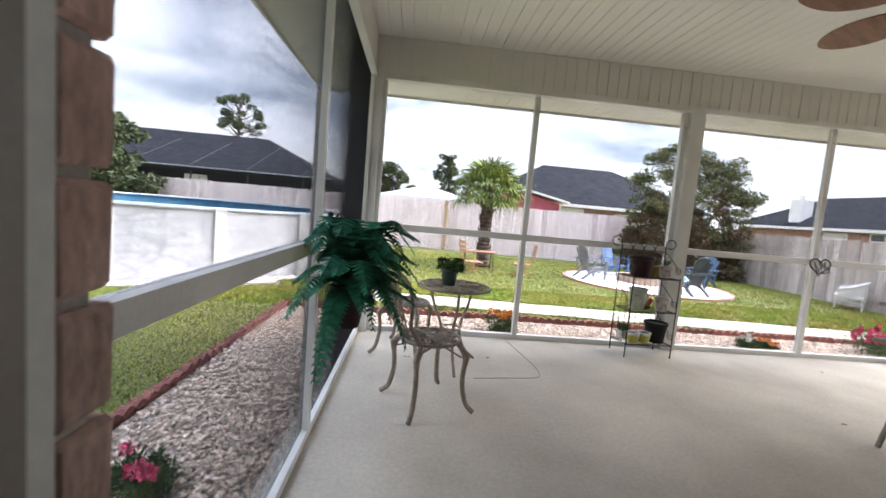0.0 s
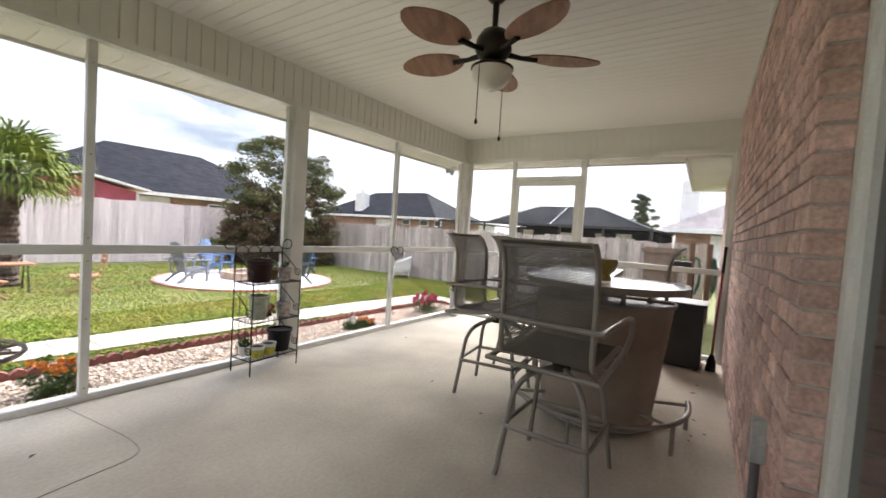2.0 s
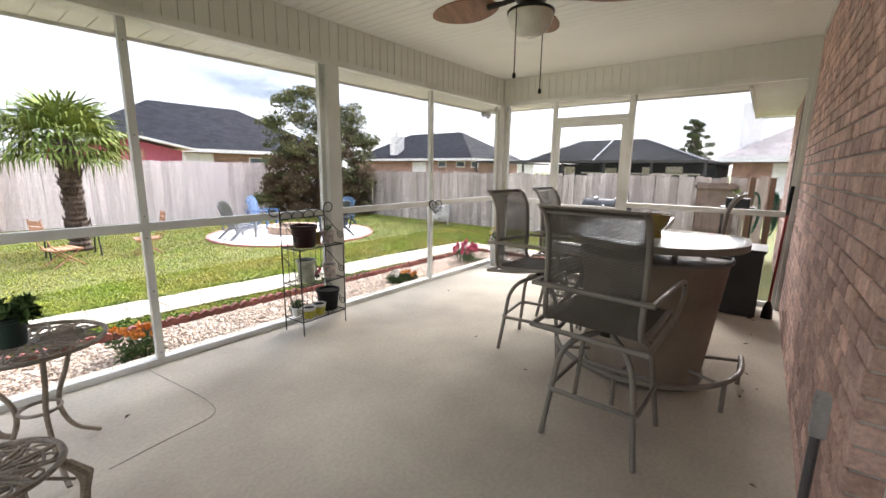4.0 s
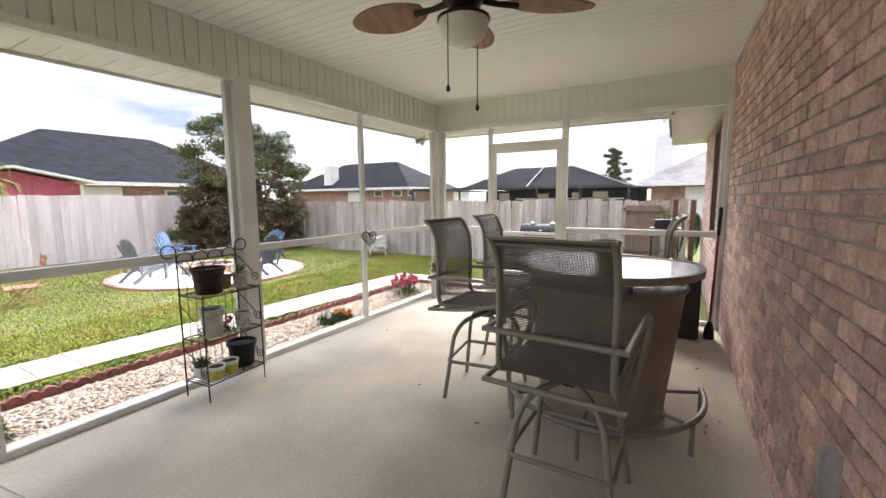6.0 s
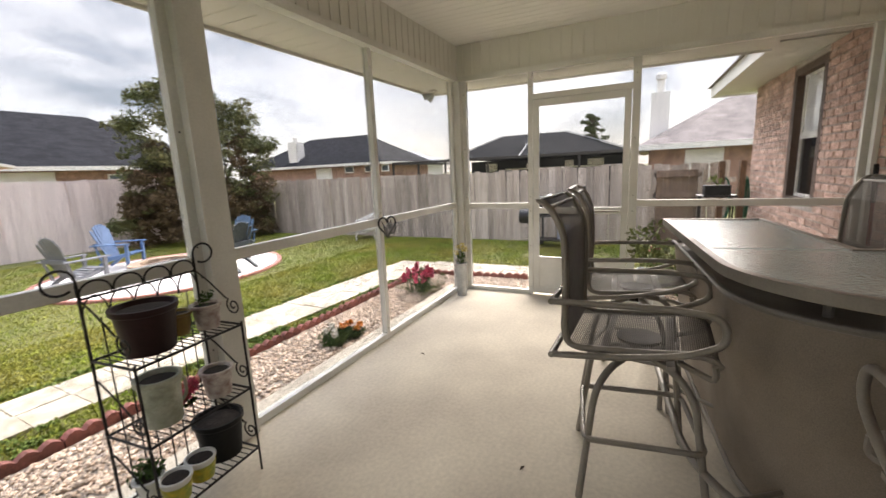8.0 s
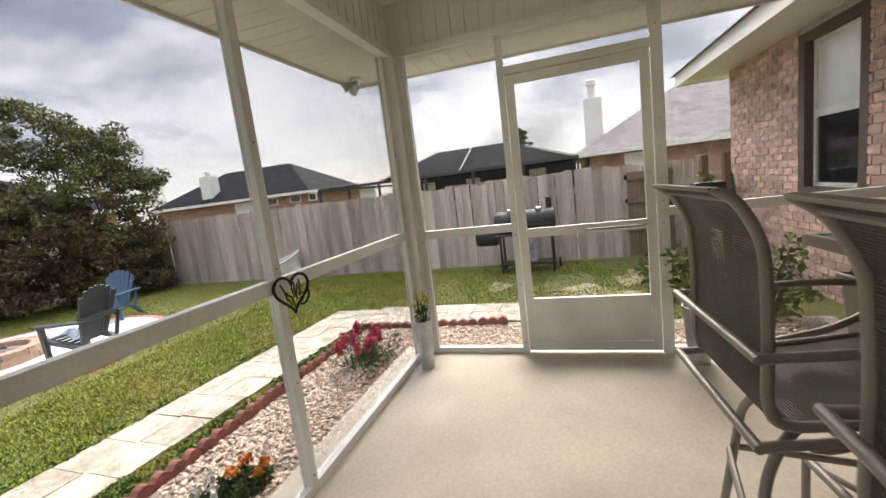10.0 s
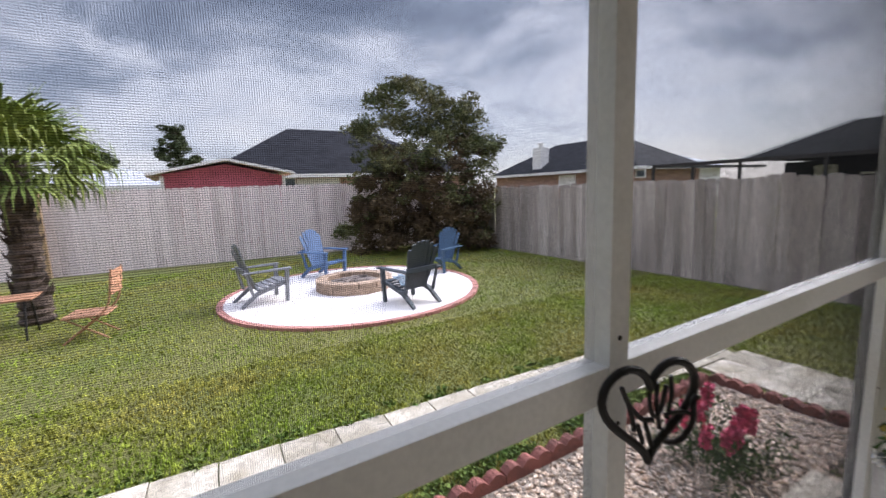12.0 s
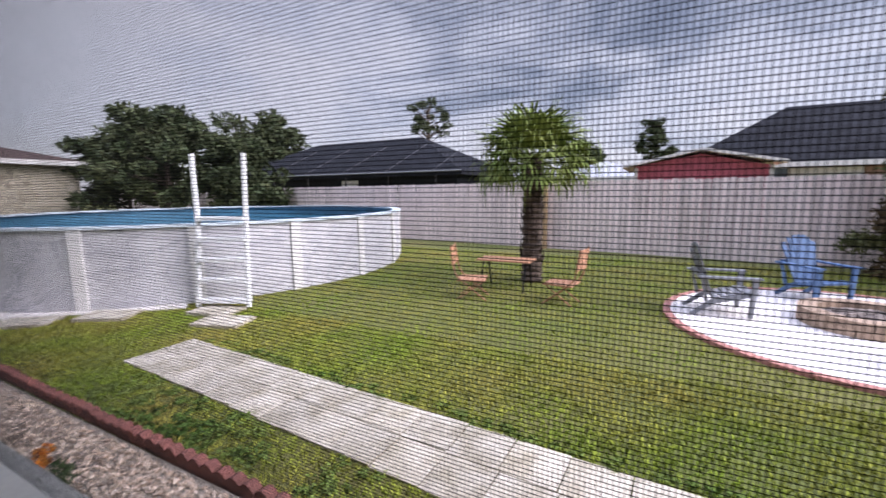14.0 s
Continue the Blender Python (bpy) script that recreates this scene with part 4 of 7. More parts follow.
def fan_palm():
    t = thing("palm_tree", "fan palm with a shaggy brown trunk and green crown", "palm tree", at=(1.83, 10.2, GZ))
    rnd = random.Random(8)
    bm = bmesh.new()
    prof = []
    for i in range(44):
        z = 1.95 * i / 43
        prof.append((0.155 - 0.03 * z / 1.9 + (0.018 if i % 2 else 0.0) + rnd.uniform(-0.008, 0.008), z))
    lathe(bm, prof, 14)
    for v in bm.verts:
        v.co.x += rnd.uniform(-0.012, 0.012)
        v.co.y += rnd.uniform(-0.012, 0.012)
    for i in range(90):
        a, z = rnd.uniform(0, 6.283), rnd.uniform(0.3, 1.95)
        r = 0.135
        tube(bm, [(r * math.cos(a), r * math.sin(a), z), ((r + 0.05) * math.cos(a), (r + 0.05) * math.sin(a), z + 0.07), ((r + 0.06) * math.cos(a), (r + 0.06) * math.sin(a), z + 0.12)], [0.018, 0.014, 0.005], 5)
    part("trunk", bm, M_PALMTRUNK, t)
    verts, faces = [], []
    stems = bmesh.new()
    for k in range(46):
        az = k * 2.39996
        el = radians(70 - 86 * ((k + 0.5) / 46) ** 0.9)
        ln = rnd.uniform(0.45, 0.66)
        d = Vector((math.cos(az) * math.cos(el), math.sin(az) * math.cos(el), math.sin(el)))
        o = Vector((0, 0, 1.85))
        hub = o + d * ln + Vector((0, 0, -0.06 * (1 - d.z)))
        tube(stems, [o, o + d * ln * 0.5 + Vector((0, 0, 0.02)), hub], [0.012, 0.009, 0.006], 5)
        side = d.cross(Vector((0, 0, 1)))
        side = side.normalized() if side.length > 0.1 else Vector((1, 0, 0))
        up = side.cross(d)
        for j in range(22):
            f = radians(-105 + 210 * j / 21)
            l = rnd.uniform(0.42, 0.66) * (0.72 + 0.28 * math.cos(f))
            e = (d * math.cos(f) + side * math.sin(f)).normalized()
            w = side * math.cos(f) - d * math.sin(f)
            m = hub + e * l * 0.5 + up * 0.03
            sag = rnd.uniform(0.25, 1.0) * (0.62 + 0.38 * (1 - max(0.0, d.z)))
            q = hub + e * l * (0.9 - 0.15 * sag) + Vector((0, 0, -0.10 * sag))
            tip = hub + e * l * (1.12 - 0.42 * sag) + Vector((0, 0, -0.34 * sag * l / 0.45))
            n = len(verts)
            for v in (hub - w * 0.002, hub + w * 0.002, m + w * 0.021, m - w * 0.021, q + w * 0.013, q - w * 0.013, tip):
                verts.append(tuple(v))
            faces += [(n, n + 1, n + 2, n + 3), (n + 3, n + 2, n + 4, n + 5), (n + 5, n + 4, n + 6)]
    me = bpy.data.meshes.new("crown")
    me.from_pydata(verts, [], faces)
    me.materials.append(M_PALM)
    ob = new("crown", me)
    ob.parent = t
    part("stem", stems, M_PALM, t, kind="stuff")


fan_palm()


def far_tree(x, y, h, r, seed, label, pine=False, dark=None):
    t = thing("pine_tree" if pine else "tree", label, "tree", at=(x, y, GZ))
    rnd = random.Random(seed)
    bm = bmesh.new()
    tube(bm, [(0, 0, 0), (0.1, 0, h * 0.5), (0.0, 0.1, h * 0.93)], [h * 0.022, h * 0.016, h * 0.006], 7)
    cs, rs = [], []
    for k in range(26 if pine else 60):
        z = h * (rnd.uniform(0.68, 1.0) if pine else rnd.uniform(0.28, 1.0))
        a, q = rnd.uniform(0, 6.283), rnd.uniform(0.2, 1.0)
        w = r * (1.0 if pine else math.sqrt(max(0.1, 1 - ((z / h - 0.5) / 0.55) ** 2)))
        p = (w * q * math.cos(a), w * q * math.sin(a), z)
        tube(bm, [(0, 0, z - 0.1 * h), p], [h * 0.006, h * 0.002], 4)
        cs.append(p)
        rs.append(r * rnd.uniform(0.2, 0.34))
    part("trunk", bm, M_BARK, t)
    ob = new("crown", leaf_mesh("crown", cs, rs, 110, r * 0.10 + 0.08, dark or M_LEAF2, seed, squash=0.6))
    ob.parent = t
    tagged(ob, kind="stuff")


far_tree(-16.6, 40, 10.3, 1.9, 21, "tall thin pine tree far behind the houses", pine=True)
far_tree(-13.2, 13.2, 4.5, 2.1, 22, "dark broad tree beyond the pool")
far_tree(-16.8, 13.6, 4.1, 2.4, 23, "dark broad tree beyond the pool")
far_tree(-10.8, 14.6, 3.4, 2.0, 28, "dark bushy tree beyond the pool")
far_tree(3.2, 42, 7.0, 1.6, 24, "small round tree behind distant roofs")
far_tree(-2.5, 44, 6.0, 2.4, 25, "small tree behind distant roofs")
far_tree(38, 6.0, 5.4, 1.1, 26, "small tree behind the screened pool roof")
far_tree(-24, 26, 7.0, 4.0, 27, "broad tree far beyond the pool")


# ---- fire pit and garden seats ----
def fire_pit():
    t = thing("fire_pit", "round fire pit of tan stone blocks filled with ash", "fire pit", at=(5.55, 9.35, GZ + 0.03))
    t.scale = (1.0, 1.0, 0.78)
    rnd = random.Random(2)
    bm = bmesh.new()
    pts = []
    for r0, r1, a0, a1, z0, z1 in ((0.40, 0.56, -0.5, 0.5, 0, 0.1),):
        step = 2 * math.pi / 14 * 0.48
        for a in (-step, -step / 3, step / 3, step):
            pts.append((r1 * math.cos(a), r1 * math.sin(a)))
        for a in (step, -step):
            pts.append((r0 * math.cos(a), r0 * math.sin(a)))
    prism(bm, pts, 0.0, 0.098)
    me = mesh_of(bm, "stone", M_PITSTONE, bevel=0.008)
    for lv in range(2):
        for i in range(14):
            piece("stone", me, t, pose(0, 0, lv * 0.1, 0, 0, (i + 0.5 * lv) * 360 / 14 + rnd.uniform(-1, 1)))
    bm = bmesh.new()
    lathe(bm, [(0.41, 0.0), (0.41, 0.09), (0.3, 0.12), (0.1, 0.14), (0.01, 0.14)], 24)
    for v in bm.verts:
        v.co.z += rnd.uniform(0, 0.025) if v.co.z > 0.05 else 0
    part("ash", bm, M_ASH, t, "grey ash and charred wood")
    for k in range(7):
        bm = bmesh.new()
        a = rnd.uniform(0, 6.28)
        c = Vector((rnd.uniform(-0.2, 0.2), rnd.uniform(-0.2, 0.2), 0.15))
        e = Vector((math.cos(a), math.sin(a), rnd.uniform(-0.1, 0.2))) * 0.15
        tube(bm, [c - e, c + e], 0.025, 7)
        part("log", bm, M_ASH, t)


fire_pit()


def adirondack(mat, label, at, rz, scale=0.80):
    """Slatted garden chair facing +y."""
    t = thing("adirondack_chair", label, "garden chair", at=(*at, GZ + 0.03), rz=rz, group="chairs round the fire pit")
    t.scale = (scale, scale, scale)
    for i in range(7):
        bm = bmesh.new()
        x = -0.21 + 0.07 * i
        h = 0.72 + 0.25 * math.sqrt(1 - ((i - 3) / 3.5) ** 2)
        spread = 1.25
        lo = Vector((x * 0.82, -0.12, 0.24))
        hi = Vector((x * spread, -0.34, h + 0.03))
        d, n = (hi - lo), Vector((0, 0.92, 0.38))
        vs = []
        for u, w in ((0, 0.0275), (0.9, 0.0415), (1.0, 0.028)):
            for s, o in ((-1, 0), (1, 0), (1, 0.018), (-1, 0.018)):
                vs.append(bm.verts.new(lo + d * u + Vector((s * w, 0, 0)) + n * o))
        for k in (0, 4):
            for j in range(4):
                bm.faces.new((vs[k + j], vs[k + (j + 1) % 4], vs[k + 4 + (j + 1) % 4], vs[k + 4 + j]))
        bm.faces.new(vs[3::-1])
        bm.faces.new(vs[8:12])
        part("back_slat", bm, mat, t)
    for i in range(6):
        bm = bmesh.new()
        y = -0.12 + 0.09 * i
        z = 0.24 + 0.022 * i if i < 5 else 0.32
        box(bm, -0.24, 0.24, y, y + 0.08, z, z + 0.018)
        part("seat_slat", bm, mat, t)
    for s in (-1, 1):
        bm = bmesh.new()
        box(bm, s * 0.32 - 0.055, s * 0.32 + 0.055, -0.34, 0.42, 0.545, 0.568)
        part("armrest", bm, mat, t, bevel=0.008)
        bm = bmesh.new()
        tube(bm, [(s * 0.29, 0.33, 0.0), (s * 0.29, 0.36, 0.545)], [0.038, 0.042], 4)
        part("front_leg", bm, mat, t)
        bm = bmesh.new()
        tube(bm, [(s * 0.26, -0.38, 0.0), (s * 0.26, -0.12, 0.2), (s * 0.26, 0.38, 0.33)], [0.034, 0.045, 0.04], 4)
        part("back_leg", bm, mat, t)
        bm = bmesh.new()
        tube(bm, [(s * 0.30, -0.28, 0.55), (s * 0.27, -0.2, 0.2)], [0.02, 0.03], 4)
        part("brace", bm, mat, t)
    bm = bmesh.new()
    box(bm, -0.3, 0.3, -0.30, -0.265, 0.53, 0.60)
    part("back_rail", bm, mat, t)


M_BLUE = material("blue_moulded_plastic", (0.08, 0.15, 0.29), 0.5, vary=0.08, scale=4, grain=90, bump=0.05)
M_NAVY = material("slate_navy_plastic", (0.048, 0.06, 0.072), 0.5, vary=0.1, scale=4, grain=90, bump=0.05)
M_TEAL = material("dull_blue_plastic", (0.045, 0.095, 0.165), 0.5, vary=0.08, scale=4, grain=90, bump=0.05)
M_GREYCHAIR = material("grey_blue_plastic", (0.20, 0.205, 0.22), 0.5, vary=0.1, scale=4, grain=90, bump=0.05)
adirondack(M_NAVY, "dark slate blue plastic garden chair with its back to the porch", (5.85, 8.05), 12)
adirondack(M_BLUE, "bright blue plastic garden chair facing the fire pit", (5.4, 10.5), 212)
adirondack(M_TEAL, "blue plastic garden chair seen behind the fire pit", (7.25, 9.6), 112, 0.73)
adirondack(M_GREYCHAIR, "grey blue plastic garden chair on the sand circle", (4.25, 9.35), -82)


t = thing("towel", "crumpled pale blue and white towel lying on the dark garden chair", "towel", at=(5.85, 8.05, GZ + 0.03), rz=12)
bm = bmesh.new()
rnd = random.Random(15)
grid = [[bm.verts.new((-0.185 + 0.03 * i + rnd.uniform(-0.008, 0.008), -0.06 + 0.035 * j + rnd.uniform(-0.008, 0.008), 0.232 + 0.012 * j + 0.10 * math.exp(-((i - 2.5) ** 2 + (j - 3.0) ** 2) / 5.0) + rnd.uniform(0, 0.025))) for j in range(7)] for i in range(6)]
for i in range(5):
    for j in range(6):
        bm.faces.new((grid[i][j], grid[i + 1][j], grid[i + 1][j + 1], grid[i][j + 1]))
bmesh.ops.solidify(bm, geom=bm.faces[:], thickness=0.012)
part("cloth", bm, material("pale_towel_cloth", (0.66, 0.70, 0.74), 0.9, vary=0.12, scale=9, grain=120, bump=0.4, tint=(0.30, 0.48, 0.62)), t, smooth=True)


def wicker_chair():
    w = material("white_wicker", (0.80, 0.77, 0.72), 0.7, vary=0.1, scale=20, grain=140, bump=0.6)
    t = thing("wicker_chair", "white wicker armchair by the fence", "garden chair", at=(9.25, 7.85, GZ), rz=40)
    t.scale = (0.88, 0.88, 0.88)
    for x in (-0.24, 0.24):
        for y in (-0.2, 0.22):
            bm = bmesh.new()
            tube(bm, [(x * 1.12, y * 1.15, 0), (x, y, 0.3)], [0.012, 0.018], 7)
            part("leg", bm, w, t)
    bm = bmesh.new()
    box(bm, -0.28, 0.28, -0.24, 0.28, 0.27, 0.34)
    part("seat", bm, w, t, bevel=0.02)
    bm = bmesh.new()
    n = 24
    rows = []
    for z0 in (0.0, 1.0):
        ring = []
        for i in range(n + 1):
            a = math.pi * i / n
            top = 0.48 + 0.2 * math.sin(a) ** 1.5
            ring.append((0.32 * math.cos(a), 0.22 - 0.5 * math.sin(a), 0.19 if z0 == 0 else top))
        rows.append(ring)
    grid = []
    for i in range(n + 1):
        col = []
        for k in range(5):
            u = k / 4
            p = Vector(rows[0][i]).lerp(Vector(rows[1][i]), u)
            col.append(bm.verts.new(p))
        grid.append(col)
    for i in range(n):
        for k in range(4):
            bm.faces.new((grid[i][k], grid[i + 1][k], grid[i + 1][k + 1], grid[i][k + 1]))
    bmesh.ops.solidify(bm, geom=bm.faces[:], thickness=0.03)
    part("backrest", bm, w, t, smooth=True)
    bm = bmesh.new()
    tube(bm, [Vector(p) for p in rows[1]], 0.022, 8)
    part("rolled_edge", bm, w, t, smooth=True)


wicker_chair()


def picnic_set():
    orange = material("orange_cedar_wood", (0.46, 0.23, 0.13), 0.7, vary=0.14, scale=4, grain=40, bump=0.2, stretch=(1, 6, 6))
    t = thing("picnic_table", "small orange wooden picnic table with thin metal legs", "picnic table", at=(1.62, 9.55, GZ))
    for i in range(4):
        bm = bmesh.new()
        box(bm, -0.4, 0.4, -0.2 + 0.1 * i, -0.105 + 0.1 * i, 0.43, 0.45)
        part("plank", bm, orange, t)
    for x in (-0.32, 0.32):
        bm = bmesh.new()
        tube(bm, rounded([(x, -0.22, 0), (x, -0.1, 0.43), (x, 0.1, 0.43), (x, 0.22, 0)], 0.05), 0.012, 7)
        part("leg", bm, M_IRON, t)
    for bx, by, rz, word in ((1.38, 8.85, -75, "standing apart from the table"), (2.53, 9.05, 82, "pulled up beside the table")):
        b = thing("folding_chair", "small orange wooden folding chair " + word, "garden chair", at=(bx, by, GZ), rz=rz, group="chairs by the picnic table")
        for i in range(4):
            bm = bmesh.new()
            box(bm, -0.19, 0.19, -0.19 + 0.095 * i, -0.105 + 0.095 * i, 0.26, 0.278)
            part("seat_slat", bm, orange, b)
        for i in range(3):
            bm = bmesh.new()
            box(bm, -0.18, 0.18, -0.262 - 0.012 * i, -0.246 - 0.012 * i, 0.47 + 0.09 * i, 0.54 + 0.09 * i)
            part("back_slat", bm, orange, b)
        for x in (-0.17, 0.17):
            bm = bmesh.new()
            tube(bm, rounded([(x, 0.2, 0.0), (x, -0.22, 0.34), (x, -0.28, 0.74)], 0.1), 0.010, 7)
            part("leg", bm, orange, b)
            bm = bmesh.new()
            tube(bm, [(x * 0.9, -0.2, 0.0), (x * 0.9, 0.18, 0.27)], 0.009, 7)
            part("leg", bm, orange, b)


picnic_set()


def smoker_grill():
    t = thing("barrel_grill", "black barrel grill with side firebox by the fence", "grill", at=(9.15, 3.28, GZ), rz=-90)
    t.scale = (1.08, 1.0, 0.93)
    blk = material("sooty_black_steel", (0.014, 0.014, 0.015), 0.5, metal=0.3, vary=0.25, scale=5, grain=60, bump=0.15)
    def drum(bm, x0, x1, y, z, r):
        tube(bm, [(x0, y, z), (x0 + 0.02, y, z), (x1 - 0.02, y, z), (x1, y, z)], [r * 0.93, r, r, r * 0.93], 22)
    bm = bmesh.new()
    drum(bm, -0.42, 0.42, 0, 0.82, 0.215)
    part("barrel", bm, blk, t, smooth=True)
    bm = bmesh.new()
    drum(bm, -0.72, -0.42, 0, 0.62, 0.15)
    part("firebox", bm, blk, t, smooth=True)
    bm = bmesh.new()
    tube(bm, [(-0.36, -0.225, 0.80), (0.36, -0.225, 0.80)], 0.014, 8)
    part("handle", bm, blk, t)
    for x in (-0.2, 0.2):
        bm = bmesh.new()
        lathe(bm, [(0.03, 0.0), (0.034, 0.03), (0.05, 0.035), (0.05, 0.05), (0.015, 0.065)], 14, (x, -0.05, 1.005))
        part("damper", bm, M_CHROME, t, "silver lid damper")
        bm = bmesh.new()
        box(bm, x - 0.012, x + 0.012, -0.212, -0.195, 0.72, 0.95)
        part("strap", bm, blk, t)
    bm = bmesh.new()
    tube(bm, [(0.34, 0.08, 0.95), (0.34, 0.08, 1.2)], 0.04, 12)
    part("chimney", bm, blk, t)
    bm = bmesh.new()
    box(bm, -0.4, 0.45, -0.40, -0.2, 0.66, 0.68)
    part("front_shelf", bm, blk, t, bevel=0.004)
    bm = bmesh.new()
    lathe(bm, [(0.035, 0), (0.035, 0.02), (0.02, 0.03)], 14, (0.0, -0.19, 0.88))
    part("gauge", bm, M_CHROME, t)
    for x in (-0.36, 0.36):
        for y in (-0.15, 0.15):
            bm = bmesh.new()
            tube(bm, [(x, y * 1.2, 0.0), (x, y, 0.7)], 0.018, 7)
            part("leg", bm, blk, t)
    bm = bmesh.new()
    box(bm, -0.4, 0.4, -0.17, 0.17, 0.14, 0.16)
    part("lower_shelf", bm, blk, t)
    for x in (-0.42, 0.42):
        bm = bmesh.new()
        tube(bm, [(x, 0.17, 0.09), (x + 0.04, 0.17, 0.09)], 0.085, 16)
        part("wheel", bm, M_BLACK, t)
    bm = bmesh.new()
    box(bm, -0.06, 0.14, -0.1, 0.1, 0.16, 0.42)
    bag = thing("charcoal_bag", "blue and white bag on the grill shelf", "bag", at=(9.15, 3.28, GZ), rz=-90)
    part("sack", bm, material("blue_white_bag", (0.55, 0.58, 0.62), 0.6, vary=0.2, scale=9, tint=(0.08, 0.15, 0.4), bump=0.2), bag, bevel=0.03)


smoker_grill()


# ---- pool ----
def pool():
    cx, cy, r, top = -5.2, 9.5, 4.15, 0.93
    t = thing("swimming_pool", "round above-ground pool with white stone-patterned wall", "swimming pool", at=(cx, cy, GZ), kind="structure")
    wallm = material("white_stone_patterned_liner", (0.60, 0.59, 0.60), 0.6, vary=0.07, scale=2.2, grain=14, bump=0.25, tint=(0.52, 0.51, 0.53))
    N, L = wallm.node_tree.nodes, wallm.node_tree.links
    b = N["Principled BSDF"]
    tc, mp, vo, mr = N.new("ShaderNodeTexCoord"), N.new("ShaderNodeMapping"), N.new("ShaderNodeTexVoronoi"), N.new("ShaderNodeMapRange")
    mp.inputs["Scale"].default_value = (1.0, 1.0, 2.1)
    vo.feature = "DISTANCE_TO_EDGE"
    vo.inputs["Scale"].default_value = 2.1
    mr.inputs["From Max"].default_value = 0.09
    L.new(tc.outputs["Object"], mp.inputs["Vector"])
    L.new(mp.outputs["Vector"], vo.inputs["Vector"])
    L.new(vo.outputs["Distance"], mr.inputs["Value"])
    shade = N.new("ShaderNodeMix")
    shade.data_type, shade.blend_type = "RGBA", "MULTIPLY"
    shade.inputs[7].default_value = (0.80, 0.80, 0.82, 1)
    inv = N.new("ShaderNodeMath")
    inv.operation, inv.inputs[0].default_value = "SUBTRACT", 1.0
    L.new(mr.outputs["Result"], inv.inputs[1])
    L.new(inv.outputs["Value"], shade.inputs[0])
    L.new(b.inputs["Base Color"].links[0].from_socket, shade.inputs[6])
    L.new(shade.outputs[2], b.inputs["Base Color"])
    n = 40
    for i in range(20):
        a = 360 * i / 20
        bm = bmesh.new()
        box(bm, -0.075, 0.075, 0.003, 0.04, 0.0, top - GZ, pose(r * math.cos(radians(a)), r * math.sin(radians(a)), 0, 0, 0, a - 90))
        part("upright", bm, M_STUCCO, t, bevel=0.008)
    bm = bmesh.new()
    arc = np.linspace(radians(-118), radians(-38), 26)
    prism(bm, [((r + 0.03) * math.cos(a), (r + 0.03) * math.sin(a)) for a in arc] + [((r + 0.26 + 0.07 * math.sin(9 * a)) * math.cos(a), (r + 0.26 + 0.07 * math.sin(9 * a)) * math.sin(a)) for a in arc[::-1]], -0.02, 0.022)
    part("sand_strip", bm, M_SAND, t, "pale sand spilling along the foot of the pool")
    bm = bmesh.new()
    for i in range(n):
        a0, a1 = 2 * math.pi * i / n, 2 * math.pi * (i + 1) / n
        am = (a0 + a1) / 2
        L = r * math.tan((a1 - a0) / 2)
        box(bm, -L, L, -0.03, 0.0, 0, top - GZ, pose(r * math.cos(am), r * math.sin(am), 0, 0, 0, math.degrees(am) - 90))
    part("wall", bm, wallm, t)
    rimm = material("pale_blue_white_rim", (0.62, 0.70, 0.74), 0.5, vary=0.06, bump=0.05)
    seg = 2 * math.pi / n
    bm = bmesh.new()
    prism(bm, [((r + d) * math.cos(a), (r + d) * math.sin(a)) for d, a in ((0.05, -seg / 2), (0.05, seg / 2), (-0.12, seg / 2), (-0.12, -seg / 2))], top - GZ, top - GZ + 0.035)
    me = mesh_of(bm, "rim_segment", rimm, bevel=0.006)
    for i in range(n):
        piece("rim_segment", me, t, pose(0, 0, 0, 0, 0, 360 * (i + 0.5) / n))
    linerm = material("blue_pool_liner", (0.06, 0.18, 0.28), 0.5, vary=0.15, scale=1.5, bump=0.0)
    bm = bmesh.new()
    prism(bm, [((r - 0.05) * math.cos(a), (r - 0.05) * math.sin(a)) for a in np.linspace(0, 2 * math.pi, 64, endpoint=False)], 0.05, 0.60)
    part("liner", bm, linerm, t, "blue liner under the water")
    wat = material("pool_water", (0.04, 0.14, 0.21), 0.06, vary=0.08, scale=1.0, grain=6, bump=0.12, bump_depth=0.03)
    bm = bmesh.new()
    prism(bm, [((r - 0.06) * math.cos(a), (r - 0.06) * math.sin(a)) for a in np.linspace(0, 2 * math.pi, 64, endpoint=False)], 0.61, 0.78)
    part("water", bm, wat, t, "blue rippled water")
    inn = bmesh.new()
    for i in range(48):
        a0, a1 = 2 * math.pi * i / 48, 2 * math.pi * (i + 1) / 48
        q = [inn.verts.new(((r - 0.045) * math.cos(a), (r - 0.045) * math.sin(a), z)) for a, z in ((a0, 0.6), (a1, 0.6), (a1, 1.02), (a0, 1.02))]
        inn.faces.new(q)
    part("inner_liner", inn, linerm, t)
    dark = thing("pool_ladder", "white plastic pool ladder leaning on the pool wall", "ladder", at=(-1.30, 7.08, GZ + 0.03), rz=24)
    wp = material("white_plastic", (0.86, 0.86, 0.85), 0.45, vary=0.04, bump=0.03)
    for s in (-1, 1):
        bm = bmesh.new()
        tube(bm, rounded([(s * 0.33, -0.1, 0.0), (s * 0.31, 0.0, 1.0), (s * 0.33, 0.02, 1.72), (s * 0.33, 0.02, 1.92)], 0.1), 0.033, 10)
        part("side_rail", bm, wp, dark, smooth=True)
